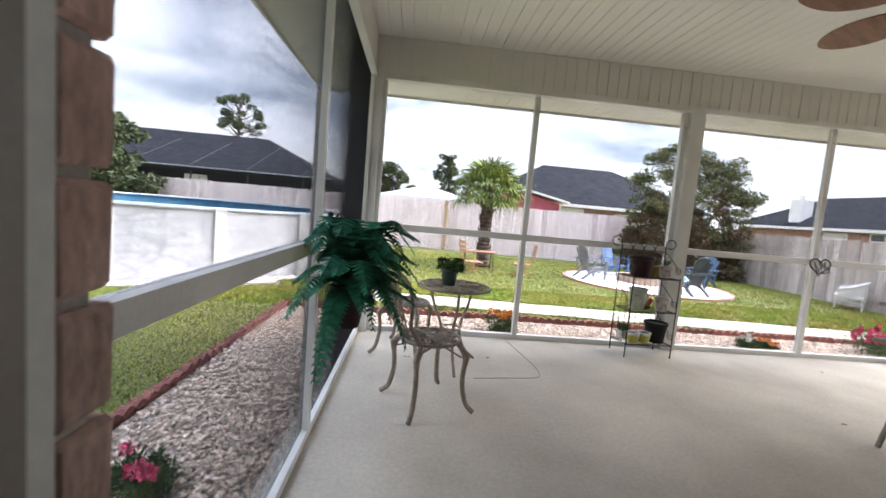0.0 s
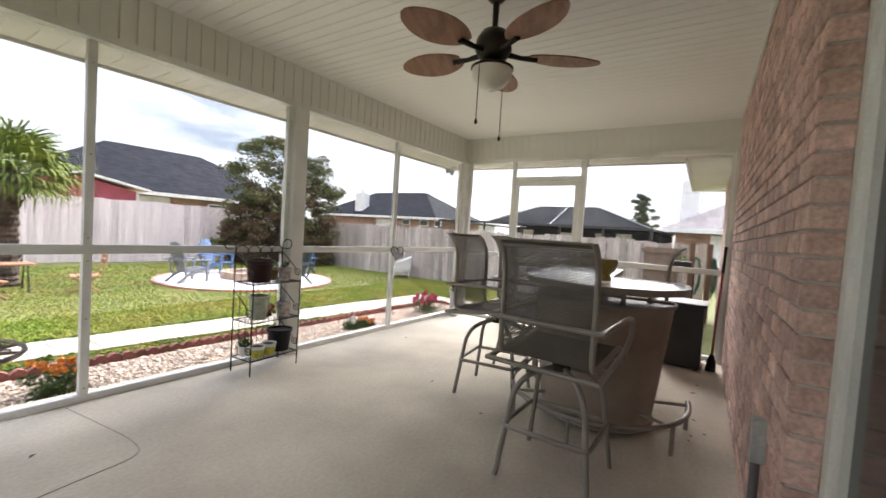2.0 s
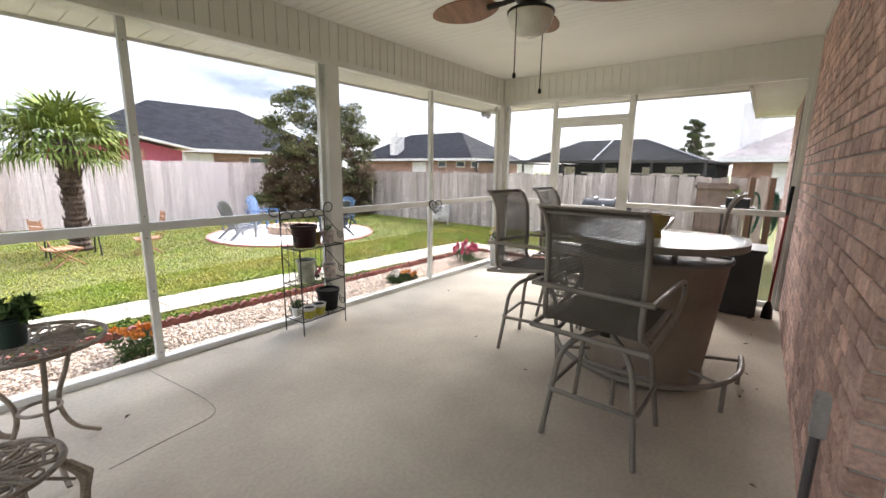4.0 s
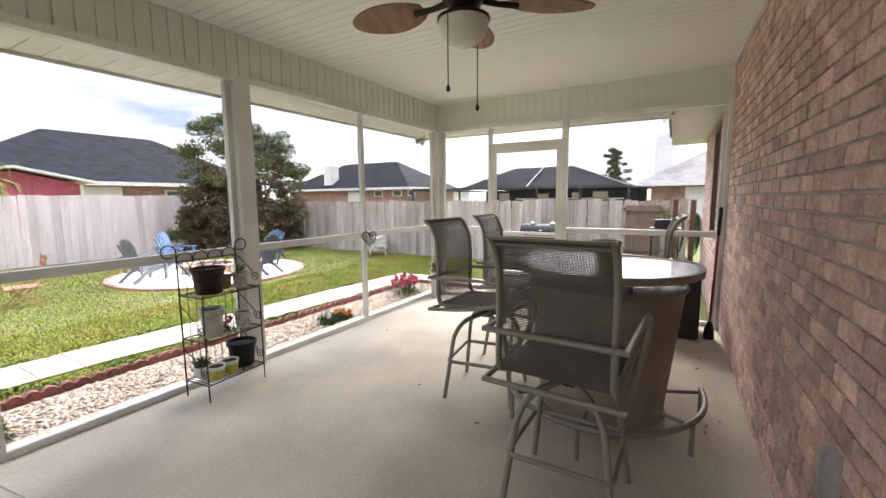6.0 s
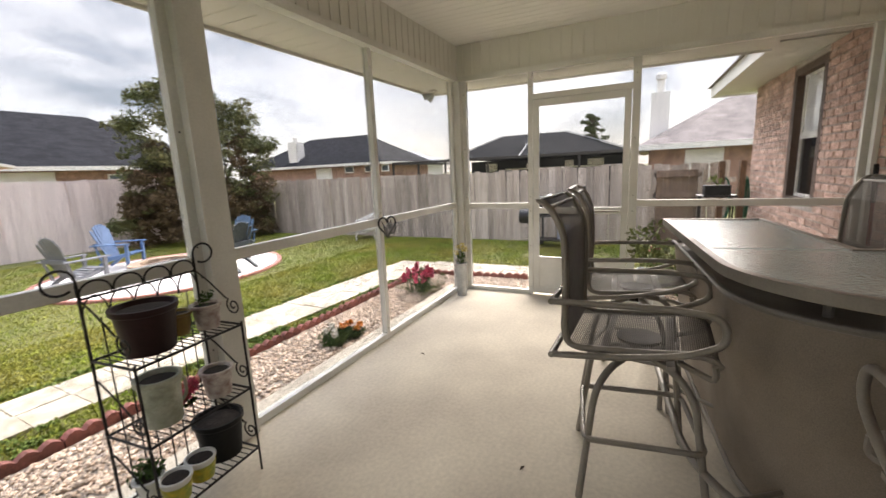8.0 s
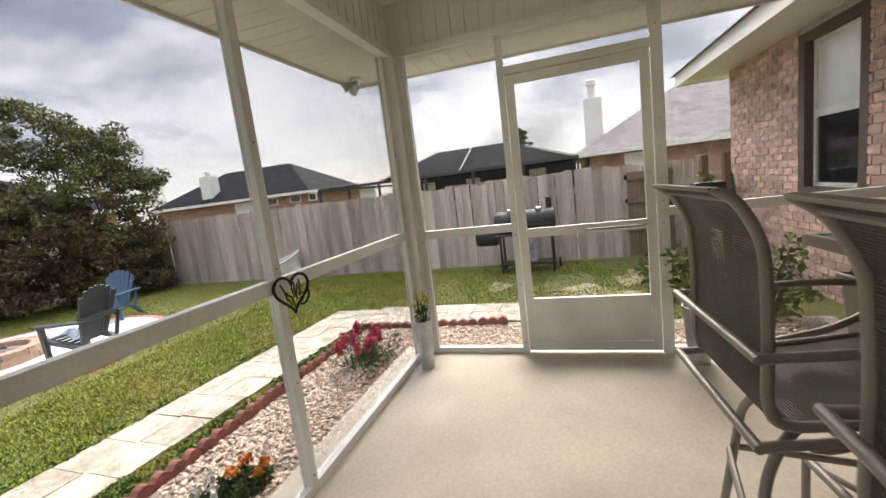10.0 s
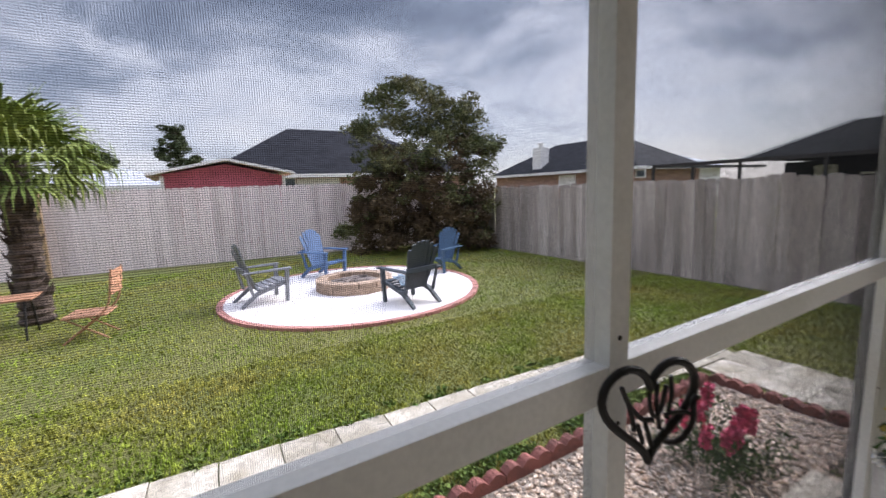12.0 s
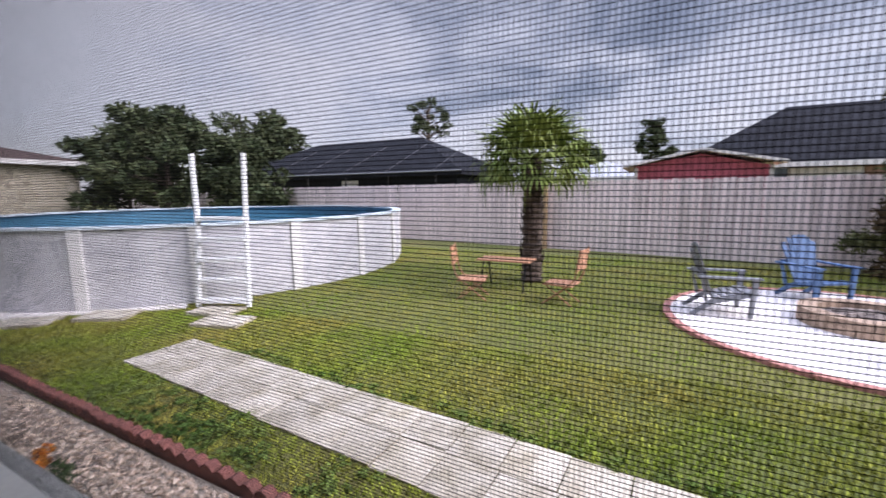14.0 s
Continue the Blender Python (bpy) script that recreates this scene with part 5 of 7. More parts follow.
    for k in range(5):
        bm = bmesh.new()
        z = 0.05 + 0.26 * k
        box(bm, -0.31, 0.31, -0.14 + 0.02 * k, 0.02 + 0.02 * k, z, z + 0.045)
        part("tread", bm, wp, dark, bevel=0.008)
    for x, y, rz in ((-1.2, 6.85, 12), (-0.72, 6.6, 18), (-2.2, 6.15, 30), (-2.75, 5.6, 38)):
        bm = bmesh.new()
        box(bm, -0.28, 0.28, -0.19, 0.19, 0, 0.06)
        st = tagged(part("stepping_stone", bm, M_PAVER, bevel=0.008), "square grey concrete stepping stone in the grass", "paver", group="stepping stones by the pool")
        st.matrix_world = pose(x, y, GZ - 0.02, 0, 0, rz)


pool()


# ---- neighbouring houses ----
M_WIN = material("far_window_glass", (0.10, 0.12, 0.14), 0.15, vary=0.1, bump=0.0)


def hip_house(name, label, x0, x1, y0, y1, eave, rise, wallm, roofm, openings=(), ridge_along="x", over=0.4, trim=None):
    """openings: (side, from, to, z0, z1, material) with side one of s, w."""
    t = thing(name, label, "house", at=(0, 0, GZ))
    bm = bmesh.new()
    box(bm, x0, x1, y0, y1, 0, eave)
    part("wall", bm, wallm, t)
    bm = bmesh.new()
    X0, X1, Y0, Y1 = x0 - over, x1 + over, y0 - over, y1 + over
    half = min(X1 - X0, Y1 - Y0) / 2
    if ridge_along == "x":
        r0, r1 = (X0 + half, (Y0 + Y1) / 2), (X1 - half, (Y0 + Y1) / 2)
    else:
        r0, r1 = ((X0 + X1) / 2, Y0 + half), ((X0 + X1) / 2, Y1 - half)
    vs = [bm.verts.new((x, y, eave)) for x, y in ((X0, Y0), (X1, Y0), (X1, Y1), (X0, Y1))] + [bm.verts.new((*r0, eave + rise)), bm.verts.new((*r1, eave + rise))]
    quads = ((0, 1, 5, 4), (1, 2, 5), (2, 3, 4, 5), (3, 0, 4)) if ridge_along == "x" else ((0, 1, 4), (1, 2, 5, 4), (2, 3, 5), (3, 0, 4, 5))
    for f in quads + ((3, 2, 1, 0),):
        bm.faces.new([vs[i] for i in f])
    part("roof", bm, roofm, t)
    bm = bmesh.new()
    e = 0.03
    for a in ((X0 - e, X1 + e, Y0 - e, Y0), (X0 - e, X1 + e, Y1, Y1 + e), (X0 - e, X0, Y0, Y1), (X1, X1 + e, Y0, Y1)):
        box(bm, a[0], a[1], a[2], a[3], eave - 0.16, eave + 0.02)
    part("fascia", bm, trim or M_STUCCO, t, "fascia board")
    for s, a, b, z0, z1, m in openings:
        bm = bmesh.new()
        if s == "s":
            box(bm, a, b, y0 - 0.03, y0 + 0.05, z0, z1)
        else:
            box(bm, x0 - 0.03, x0 + 0.05, a, b, z0, z1)
        w = part("window", bm, m, t)
        if m is M_WIN:
            bm = bmesh.new()
            for c, d, e0, e1 in ((a - 0.06, a, z0, z1), (b, b + 0.06, z0, z1), (a - 0.06, b + 0.06, z1, z1 + 0.06), (a - 0.06, b + 0.06, z0 - 0.06, z0)):
                if s == "s":
                    box(bm, c, d, y0 - 0.05, y0, e0, e1)
                else:
                    box(bm, x0 - 0.05, x0, c, d, e0, e1)
            part("frame", bm, M_STUCCO, w)
    return t


def chimney(parent, x, y, z0, z1, w=0.7, cap=0.6):
    bm = bmesh.new()
    box(bm, x - w / 2, x + w / 2, y - w / 2, y + w / 2, z0, z1)
    c = part("chimney", bm, M_STUCCO, parent, "white stucco chimney", bevel=0.02)
    bm = bmesh.new()
    lathe(bm, [(w * 0.2, z1), (w * 0.2, z1 + cap * 0.65), (w * 0.3, z1 + cap * 0.68), (w * 0.3, z1 + cap * 0.9), (w * 0.15, z1 + cap)], 12, (x, y, 0))
    part("flue", bm, M_STUCCO, c)


hip_house("house", "house with a charcoal hip roof behind the back fence", 4.4, 18.0, 24.4, 33.0, 2.4, 2.75, M_FARBRICK, M_ROOF_DARK,
          (("s", 7.4, 8.0, 0.8, 2.2, M_WIN), ("s", 8.1, 10.2, 0.2, 2.2, M_STUCCO), ("s", 12.2, 13.2, 0.9, 2.0, M_WIN)))
h = hip_house("house", "brick house with a charcoal roof and white chimney", 26, 33, 18.6, 31.5, 2.35, 2.3, M_FARBRICK, M_ROOF_DARK,
              (("w", 19.2, 19.9, 1.75, 2.1, M_WIN), ("w", 21.0, 21.7, 1.75, 2.1, M_WIN), ("w", 23.0, 24.5, 1.3, 2.1, M_STUCCO), ("w", 18.0, 18.5, 1.75, 2.1, M_WIN)), ridge_along="y")
chimney(h, 26.6, 26.9, 2.3, 4.25, 0.85, 0.4)
h = hip_house("house", "brick house with a pinkish brown shingle roof", 17.9, 28, -9.5, 1.85, 2.05, 3.1, M_FARBRICK, M_ROOF_BROWN,
              (("w", -0.35, 0.75, 0.7, 1.85, M_STUCCO), ("w", -3.5, -2.4, 0.8, 1.8, M_WIN)), ridge_along="y")
chimney(h, 19.6, 1.55, 1.9, 4.0, 0.62, 0.72)
hip_house("house", "low house with a pale grey roof behind the fence", -2.0, 3.6, 27, 33, 2.1, 1.0, M_STUCCO, material("pale_grey_roof", (0.42, 0.43, 0.45), 0.9, vary=0.1), (("s", 0.5, 1.5, 0.9, 1.8, M_WIN),))
hip_house("house", "house with a brown roof beyond the pool", -27, -17, 2, 12.0, 2.75, 1.5, M_PAVER, material("dark_brown_shingles", (0.10, 0.06, 0.05), 0.95, vary=0.2, scale=2, grain=22), ())
hip_house("house", "grey roofed house far behind the fence corner", 36, 44, 22.5, 32, 2.6, 2.0, M_STUCCO, material("pale_blue_grey_roof", (0.36, 0.38, 0.41), 0.9, vary=0.1), ())
h = hip_house("house", "house with a wide charcoal roof beyond the back fence", -20.5, -4.4, 20.6, 29, 2.35, 2.2, M_SCREENROOF, M_ROOF_DARK, (), trim=M_ROOF_DARK)
chimney(h, -3.0, 25.5, 1.5, 5.0, 0.9, 0.5)
M_GALV_FAR = material("grey_aluminium", (0.25, 0.26, 0.27), 0.6, vary=0.05, bump=0.0)
M_GALV_DIM = material("weathered_bronze_bars", (0.09, 0.09, 0.10), 0.7, vary=0.08, bump=0.0)
for k in range(6):
    x = -18.4 + 2.6 * k
    bm = bmesh.new()
    tube(bm, [(x, 20.18, 2.39), (x + 0.5, 23.6, 4.02)], 0.014, 5)
    part("rafter", bm, M_GALV_DIM, h)
    bm = bmesh.new()
    tube(bm, [(x, 20.5, 0.0), (x, 20.5, 2.3)], 0.04, 4)
    part("post", bm, M_GALV_DIM, h)
bm = bmesh.new()
tube(bm, [(-20.9, 20.17, 2.37), (-4.0, 20.17, 2.37)], 0.035, 5)
part("beam", bm, M_GALV_FAR, h, "pale eaves beam")
bm = bmesh.new()
box(bm, -10.9, -9.9, 20.52, 20.62, 1.2, 2.05)
part("window", bm, M_STUCCO, h, "pale curtained window behind the screen")


def red_shed():
    t = thing("red_shed", "red shed with white trim and low gable roof", "shed", at=(0, 17, GZ))
    bm = bmesh.new()
    x0, x1, pk = 2.98, 6.15, 4.55
    lo = [bm.verts.new((x, 0, z)) for x, z in ((x0, 0), (x1, 0), (x1, 2.02), (pk, 2.38), (x0, 2.1))]
    hi = [bm.verts.new((v.co.x, 3.5, v.co.z)) for v in lo]
    for i in range(5):
        bm.faces.new((lo[i], lo[(i + 1) % 5], hi[(i + 1) % 5], hi[i]))
    bm.faces.new(lo)
    bm.faces.new(hi[::-1])
    part("wall", bm, M_SHED, t)
    for a, b in (((x0 - 0.35, 2.05), (pk, 2.46)), ((pk, 2.46), (x1 + 0.25, 2.07))):
        bm = bmesh.new()
        vs = [bm.verts.new(v) for v in ((a[0], -0.25, a[1]), (b[0], -0.25, b[1]), (b[0], 3.7, b[1]), (a[0], 3.7, a[1]), (a[0], -0.25, a[1] + 0.07), (b[0], -0.25, b[1] + 0.07), (b[0], 3.7, b[1] + 0.07), (a[0], 3.7, a[1] + 0.07))]
        for f in ((3, 2, 1, 0), (4, 5, 6, 7), (0, 1, 5, 4), (1, 2, 6, 5), (2, 3, 7, 6), (3, 0, 4, 7)):
            bm.faces.new([vs[i] for i in f])
        part("roof", bm, M_STUCCO, t, "white roof edge")
    for x in (x1 - 0.05, x0, 5.0):
        bm = bmesh.new()
        box(bm, x - 0.04, x + 0.05, -0.03, 0.02, 0, 2.05)
        part("trim", bm, M_STUCCO if x != 5.0 else M_SHED, t)


red_shed()


def pool_cage():
    t = thing("pool_cage", "dark screened pool enclosure behind the fence", "enclosure", at=(0, 0, GZ))
    x0, x1, y0, y1, e, r = 15.0, 22.0, 2.3, 10.6, 1.86, 0.86
    ridge = ((17.2, 4.6), (17.2, 6.9))
    corners = [(x0, y0), (x1, y0), (x1, y1), (x0, y1)]
    bm = bmesh.new()
    vs = [bm.verts.new((x, y, e)) for x, y in ((x0, y0), (x1, y0), (x1, 8.4), (x0, 8.4))] + [bm.verts.new((*p, e + r)) for p in ridge]
    for f in ((0, 1, 4), (1, 2, 5, 4), (2, 3, 5), (3, 0, 4, 5)):
        bm.faces.new([vs[i] for i in f])
    bmesh.ops.solidify(bm, geom=bm.faces[:], thickness=0.02)
    part("mesh_roof", bm, M_SCREENROOF, t, "dark mesh roof")
    lines = [((x0, y0), (x0, y1)), ((x0, y1), (x1, y1)), ((x0, y0), (x1, y0))]
    for a, b in lines:
        bm = bmesh.new()
        tube(bm, [(*a, e), (*b, e)], 0.06, 4)
        part("beam", bm, M_DARKALU, t)
    for z in (1.35, 0.4):
        bm = bmesh.new()
        tube(bm, [(x0, y0, z), (x0, y1, z)], 0.04, 4)
        part("beam", bm, M_DARKALU, t)
    for y in (2.3, 3.8, 5.3, 6.8, 8.4, 9.5, 10.6):
        bm = bmesh.new()
        tube(bm, [(x0, y, 0), (x0, y, e)], 0.045, 4)
        part("post", bm, M_DARKALU, t)
    for a, b in (((x0, 8.4), ridge[1]), ((x0, 5.7), (17.2, 5.7)), ((x0, y0), ridge[0])):
        bm = bmesh.new()
        tube(bm, [(*a, e + 0.03), (*b, e + r + 0.03)], 0.022, 4)
        part("rafter", bm, M_GALV_FAR, t)
    bm = bmesh.new()
    box(bm, 17.5, 22, 2.3, 8.4, 0, e - 0.05)
    part("back_wall", bm, M_SCREENROOF, t)
    for y, w, z0, z1 in ((3.3, 0.55, 1.5, 1.72), (4.35, 0.3, 1.42, 1.7), (5.6, 0.5, 1.48, 1.66), (7.3, 0.45, 1.4, 1.7)):
        bm = bmesh.new()
        box(bm, 17.46, 17.5, y, y + w, z0, z1)
        part("window", bm, M_STUCCO, t, "pale window seen through the mesh")
    bm = bmesh.new()
    tube(bm, [(16.4, 2.6, 1.46), (16.4, 6.6, 1.46)], 0.03, 5)
    part("handrail", bm, M_STUCCO, t, "white handrail by the pool")


pool_cage()
# ---- small things on and around the porch ----
M_POTDARK = material("dark_maroon_pot", (0.026, 0.008, 0.008), 0.5, spec=0.25, vary=0.12, scale=8, bump=0.05)
M_POTBLACK = material("black_nursery_pot", (0.012, 0.012, 0.012), 0.6, spec=0.2, vary=0.15, scale=8, bump=0.05)
M_POTGREEN = material("dark_green_pot", (0.02, 0.045, 0.035), 0.45, vary=0.12, scale=8, bump=0.05)
M_SOIL = material("potting_soil", (0.035, 0.024, 0.018), 0.95, vary=0.3, scale=20, grain=120, bump=0.8)
M_MUSTARD = material("mustard_glaze", (0.27, 0.18, 0.04), 0.35, vary=0.1, scale=6, bump=0.05)
M_YELLOW = material("yellow_printed_tub", (0.62, 0.50, 0.05), 0.4, vary=0.15, scale=25, bump=0.0, tint=(0.25, 0.33, 0.06))
M_TUBWHITE = material("white_plastic_tub", (0.72, 0.72, 0.68), 0.4, vary=0.05, bump=0.0)
M_PATTERN = material("white_floral_ceramic", (0.62, 0.58, 0.54), 0.35, vary=0.12, scale=28, tint=(0.25, 0.16, 0.14), bump=0.03)
M_PALEGREEN = material("pale_green_enamel", (0.45, 0.47, 0.38), 0.4, vary=0.15, scale=14, tint=(0.25, 0.27, 0.19), bump=0.05)
M_CAST = material("verdigris_bronze_casting", (0.30, 0.245, 0.185), 0.55, metal=0.25, vary=0.22, scale=14, grain=120, bump=0.35, tint=(0.19, 0.155, 0.12))
M_GALV = material("galvanised_steel", (0.46, 0.48, 0.49), 0.45, metal=0.6, vary=0.1, scale=9, grain=60, bump=0.05)
M_PINK = material("pink_petals", (0.72, 0.10, 0.20), 0.6, vary=0.15, scale=20, bump=0.0, island=0.25)
M_ORANGE = material("orange_marigold_petals", (0.75, 0.27, 0.02), 0.6, vary=0.15, scale=20, bump=0.0, island=0.25)
M_YPETAL = material("yellow_petals", (0.68, 0.56, 0.14), 0.6, vary=0.15, scale=20, bump=0.0, island=0.25)
M_WPETAL = material("white_petals", (0.72, 0.70, 0.62), 0.6, vary=0.1, scale=20, bump=0.0, island=0.2)
M_SALMON = material("salmon_rose_petals", (0.66, 0.25, 0.18), 0.6, vary=0.15, scale=20, bump=0.0, island=0.25)


def pot(name, label, at, r0, r1, h, mat, rim=0.008, soil=True, category="pot", leaves=None):
    t = thing(name, label, category, at=at)
    bm = bmesh.new()
    lathe(bm, [(r0, 0), (r0 + (r1 - r0) * 0.85, h * 0.85), (r1 + rim * 0.3, h * 0.86), (r1 + rim, h * 0.9), (r1 + rim, h), (r1 - 0.004, h), (r1 - 0.01, h * 0.88), (r1 - 0.014, h * 0.86)], 26)
    part("body", bm, mat, t, smooth=True)
    if soil:
        bm = bmesh.new()
        lathe(bm, [(r1 * 0.9, h * 0.86), (r1 * 0.88, h * 0.9), (r1 * 0.5, h * 0.93), (0.004, h * 0.93)], 18)
        part("soil", bm, M_SOIL, t)
    if leaves:
        n, rad, size, mat2, z = leaves
        rnd = random.Random(int(1000 * at[0]))
        cs = [(rnd.uniform(-rad, rad), rnd.uniform(-rad, rad), h + z * rnd.uniform(0.0, 1.0)) for _ in range(n)]
        ob = new("leaves", leaf_mesh("leaves", cs, [0.03] * n, 12, size, mat2, n, droop=0.4))
        ob.parent = t
        tagged(ob, kind="stuff")
    return t


def spiral(c, r, turns, axis, start=0.0, n=26, sgn=1):
    """A scroll in an upright plane; axis is the unit direction of the plane's horizontal."""
    out = []
    for i in range(n):
        u = i / (n - 1)
        a, q = start + sgn * turns * 2 * math.pi * u, r * (1 - 0.85 * u)
        out.append(Vector(c) + Vector((axis[0] * q * math.cos(a), axis[1] * q * math.cos(a), q * math.sin(a))))
    return out


def plant_rack():
    t = thing("plant_rack", "black wrought iron three-tier plant rack with scrolls", "plant rack", at=(2.055, 3.50, 0), rz=4)
    W, D = 0.465, 0.25
    SH = (0.12, 0.43, 0.745)
    for x in (0, W):
        bm = bmesh.new()
        tube(bm, [(x, D, 0), (x, D, 1.04)], 0.006, 6)
        part("post", bm, M_IRON, t)
        bm = bmesh.new()
        tube(bm, [(x, 0, 0), (x, 0, 0.76)], 0.0055, 6)
        part("post", bm, M_IRON, t)
        for z in SH:
            bm = bmesh.new()
            tube(bm, rounded([(x, D, z + 0.24), (x, D * 0.72, z + 0.2), (x, D * 0.30, z + 0.12)], 0.08, 5) + spiral((x, 0.035, z + 0.085), 0.042, 1.6, (0, 1), start=0.9, sgn=-1), 0.004, 5)
            part("scroll", bm, M_IRON, t)
    for z in SH:
        bm = bmesh.new()
        tube(bm, rounded([(0, 0, z), (W, 0, z), (W, D, z), (0, D, z)], 0.01, 3, close=True), 0.0055, 6, close=True)
        shelf = part("shelf", bm, M_IRON, t)
        bm = bmesh.new()
        for i in range(1, 16):
            tube(bm, [(W * i / 16, 0, z), (W * i / 16, D, z)], 0.0028, 5)
        part("grid", bm, M_IRON, shelf, kind="stuff")
    for i in range(1, 8):
        bm = bmesh.new()
        tube(bm, [(W * i / 8, D, 0.12), (W * i / 8, D, 0.90)], 0.0032, 5)
        part("back_wire", bm, M_IRON, t)
    bm = bmesh.new()
    tube(bm, [(0, D, 0.985), (W, D, 0.985)], 0.005, 6)
    part("top_rail", bm, M_IRON, t)
    for i in range(5):
        bm = bmesh.new()
        x0, x1 = W * (i * 2 - 0.0) / 10, W * (i * 2 + 2) / 10
        xm = (x0 + x1) / 2
        arch = [(xm + (x1 - x0) / 2 * math.cos(a), D, 0.90 + 0.09 * math.sin(a)) for a in np.linspace(math.pi, 0, 12)]
        tube(bm, arch, 0.0035, 5)
        part("arch", bm, M_IRON, t)
    for i in range(4):
        bm = bmesh.new()
        xm = W * (i + 0.5) / 4
        tube(bm, [(xm + 0.055 * math.cos(a), D, 1.0 + 0.045 * math.sin(a)) for a in np.linspace(math.pi * 1.1, -0.1 * math.pi, 12)], 0.004, 5)
        part("crest", bm, M_IRON, t)
    for x, s in ((0, -1), (W, 1)):
        bm = bmesh.new()
        tube(bm, [(x, D, 1.03)] + [Vector((x + s * 0.05, D, 1.06)) + Vector((0.05 * math.cos(a) * s, 0, 0.045 * math.sin(a))) for a in np.linspace(math.pi, -0.7 * math.pi, 14)], 0.005, 6)
        part("scroll", bm, M_IRON, t)


plant_rack()
pot("flower_pot", "large dark maroon plastic flower pot with soil", (2.185, 3.63, 0.75), 0.086, 0.108, 0.185, M_POTDARK)
pot("flower_pot", "small mustard coloured pot on the rack", (2.335, 3.68, 0.75), 0.035, 0.05, 0.10, M_MUSTARD)
pot("flower_pot", "small floral patterned ceramic pot with sprigs", (2.435, 3.64, 0.75), 0.046, 0.058, 0.11, M_PATTERN, leaves=(5, 0.03, 0.025, M_PLANT, 0.05))
pot("flower_pot", "white floral ceramic pot with a dark rim on the middle shelf", (2.425, 3.62, 0.435), 0.052, 0.064, 0.125, M_PATTERN)
pot("flower_pot", "large black nursery pot with soil", (2.42, 3.655, 0.125), 0.082, 0.102, 0.19, M_POTBLACK)
pot("small_plant", "small leafy plant in a white tub", (2.12, 3.70, 0.125), 0.035, 0.05, 0.08, M_TUBWHITE, leaves=(10, 0.045, 0.035, M_PLANT, 0.06), category="plant")
for x, y in ((2.155, 3.568), (2.275, 3.59)):
    t = pot("tub", "yellow and white plastic tub with soil", (x, y, 0.125), 0.045, 0.058, 0.10, M_TUBWHITE, rim=0.004, category="tub")
    bm = bmesh.new()
    lathe(bm, [(0.0458, 0.003), (0.0575, 0.072)], 26)
    part("print", bm, M_YELLOW, t, "yellow and green printed band", smooth=True)
t = pot("pitcher", "pale green enamel pitcher on the middle shelf", (2.19, 3.635, 0.435), 0.066, 0.078, 0.20, M_PALEGREEN, category="pitcher", soil=True)
bm = bmesh.new()
tube(bm, rounded([(0.055, 0, 0.16), (0.105, 0, 0.15), (0.1, 0, 0.06), (0.052, 0, 0.04)], 0.03), 0.007, 7)
part("handle", bm, M_PALEGREEN, t, smooth=True)
t = thing("pink_flowers", "bunch of pink flowers on the middle shelf", "flowers", at=(2.315, 3.67, 0.43))
ob = new("petals", leaf_mesh("petals", [(0, 0, 0.06), (0.03, 0.01, 0.075), (-0.03, 0, 0.05)], [0.03] * 3, 40, 0.025, M_PINK, 4, aspect=0.8))
ob.parent = t
tagged(ob, kind="stuff")
ob = new("leaves", leaf_mesh("leaves", [(0, 0, 0.025)], [0.035], 40, 0.035, M_PLANT, 5))
ob.parent = t
tagged(ob, kind="stuff")


def cast_disc(bm, r, z, n_arms=12):
    """An openwork cast disc of rings and leaf-like bars."""
    for q in (1.0, 0.72, 0.38):
        tube(bm, [(r * q * math.cos(a), r * q * math.sin(a), z) for a in np.linspace(0, 2 * math.pi, 40, endpoint=False)], 0.011 if q == 1.0 else 0.006, 6, close=True)
    for i in range(n_arms):
        a = 2 * math.pi * i / n_arms
        for off in (-0.16, 0.16):
            tube(bm, [(r * 0.12 * math.cos(a), r * 0.12 * math.sin(a), z), (r * 0.5 * math.cos(a + off), r * 0.5 * math.sin(a + off), z + 0.003), (r * 0.98 * math.cos(a + 0.12), r * 0.98 * math.sin(a + 0.12), z)], [0.006, 0.008, 0.005], 5)
        b = a + math.pi / n_arms
        tube(bm, [(r * 0.74 * math.cos(b) + 0.028 * math.cos(v), r * 0.74 * math.sin(b) + 0.028 * math.sin(v), z) for v in np.linspace(0, 2 * math.pi, 10, endpoint=False)], 0.005, 5, close=True)
    lathe(bm, [(r * 0.14, z - 0.006), (r * 0.14, z + 0.006)], 16)


def cafe_table():
    t = thing("bistro_table", "round cast metal bistro table with openwork top", "table", at=(0.38, 3.05, 0))
    bm = bmesh.new()
    cast_disc(bm, 0.275, 0.625)
    part("tabletop", bm, M_CAST, t, smooth=True, kind="stuff")
    for k in range(3):
        a = radians(35 + 120 * k)
        c, s = math.cos(a), math.sin(a)
        bm = bmesh.new()
        tube(bm, rounded([(0.20 * c, 0.20 * s, 0.615), (0.16 * c, 0.16 * s, 0.45), (0.07 * c, 0.07 * s, 0.30), (0.13 * c, 0.13 * s, 0.12), (0.27 * c, 0.27 * s, 0.012)], 0.12, 6), 0.011, 8)
        part("leg", bm, M_CAST, t, smooth=True)
    bm = bmesh.new()
    tube(bm, [(0.075 * math.cos(a), 0.075 * math.sin(a), 0.30) for a in np.linspace(0, 6.283, 20, endpoint=False)], 0.008, 6, close=True)
    part("brace_ring", bm, M_CAST, t, smooth=True)


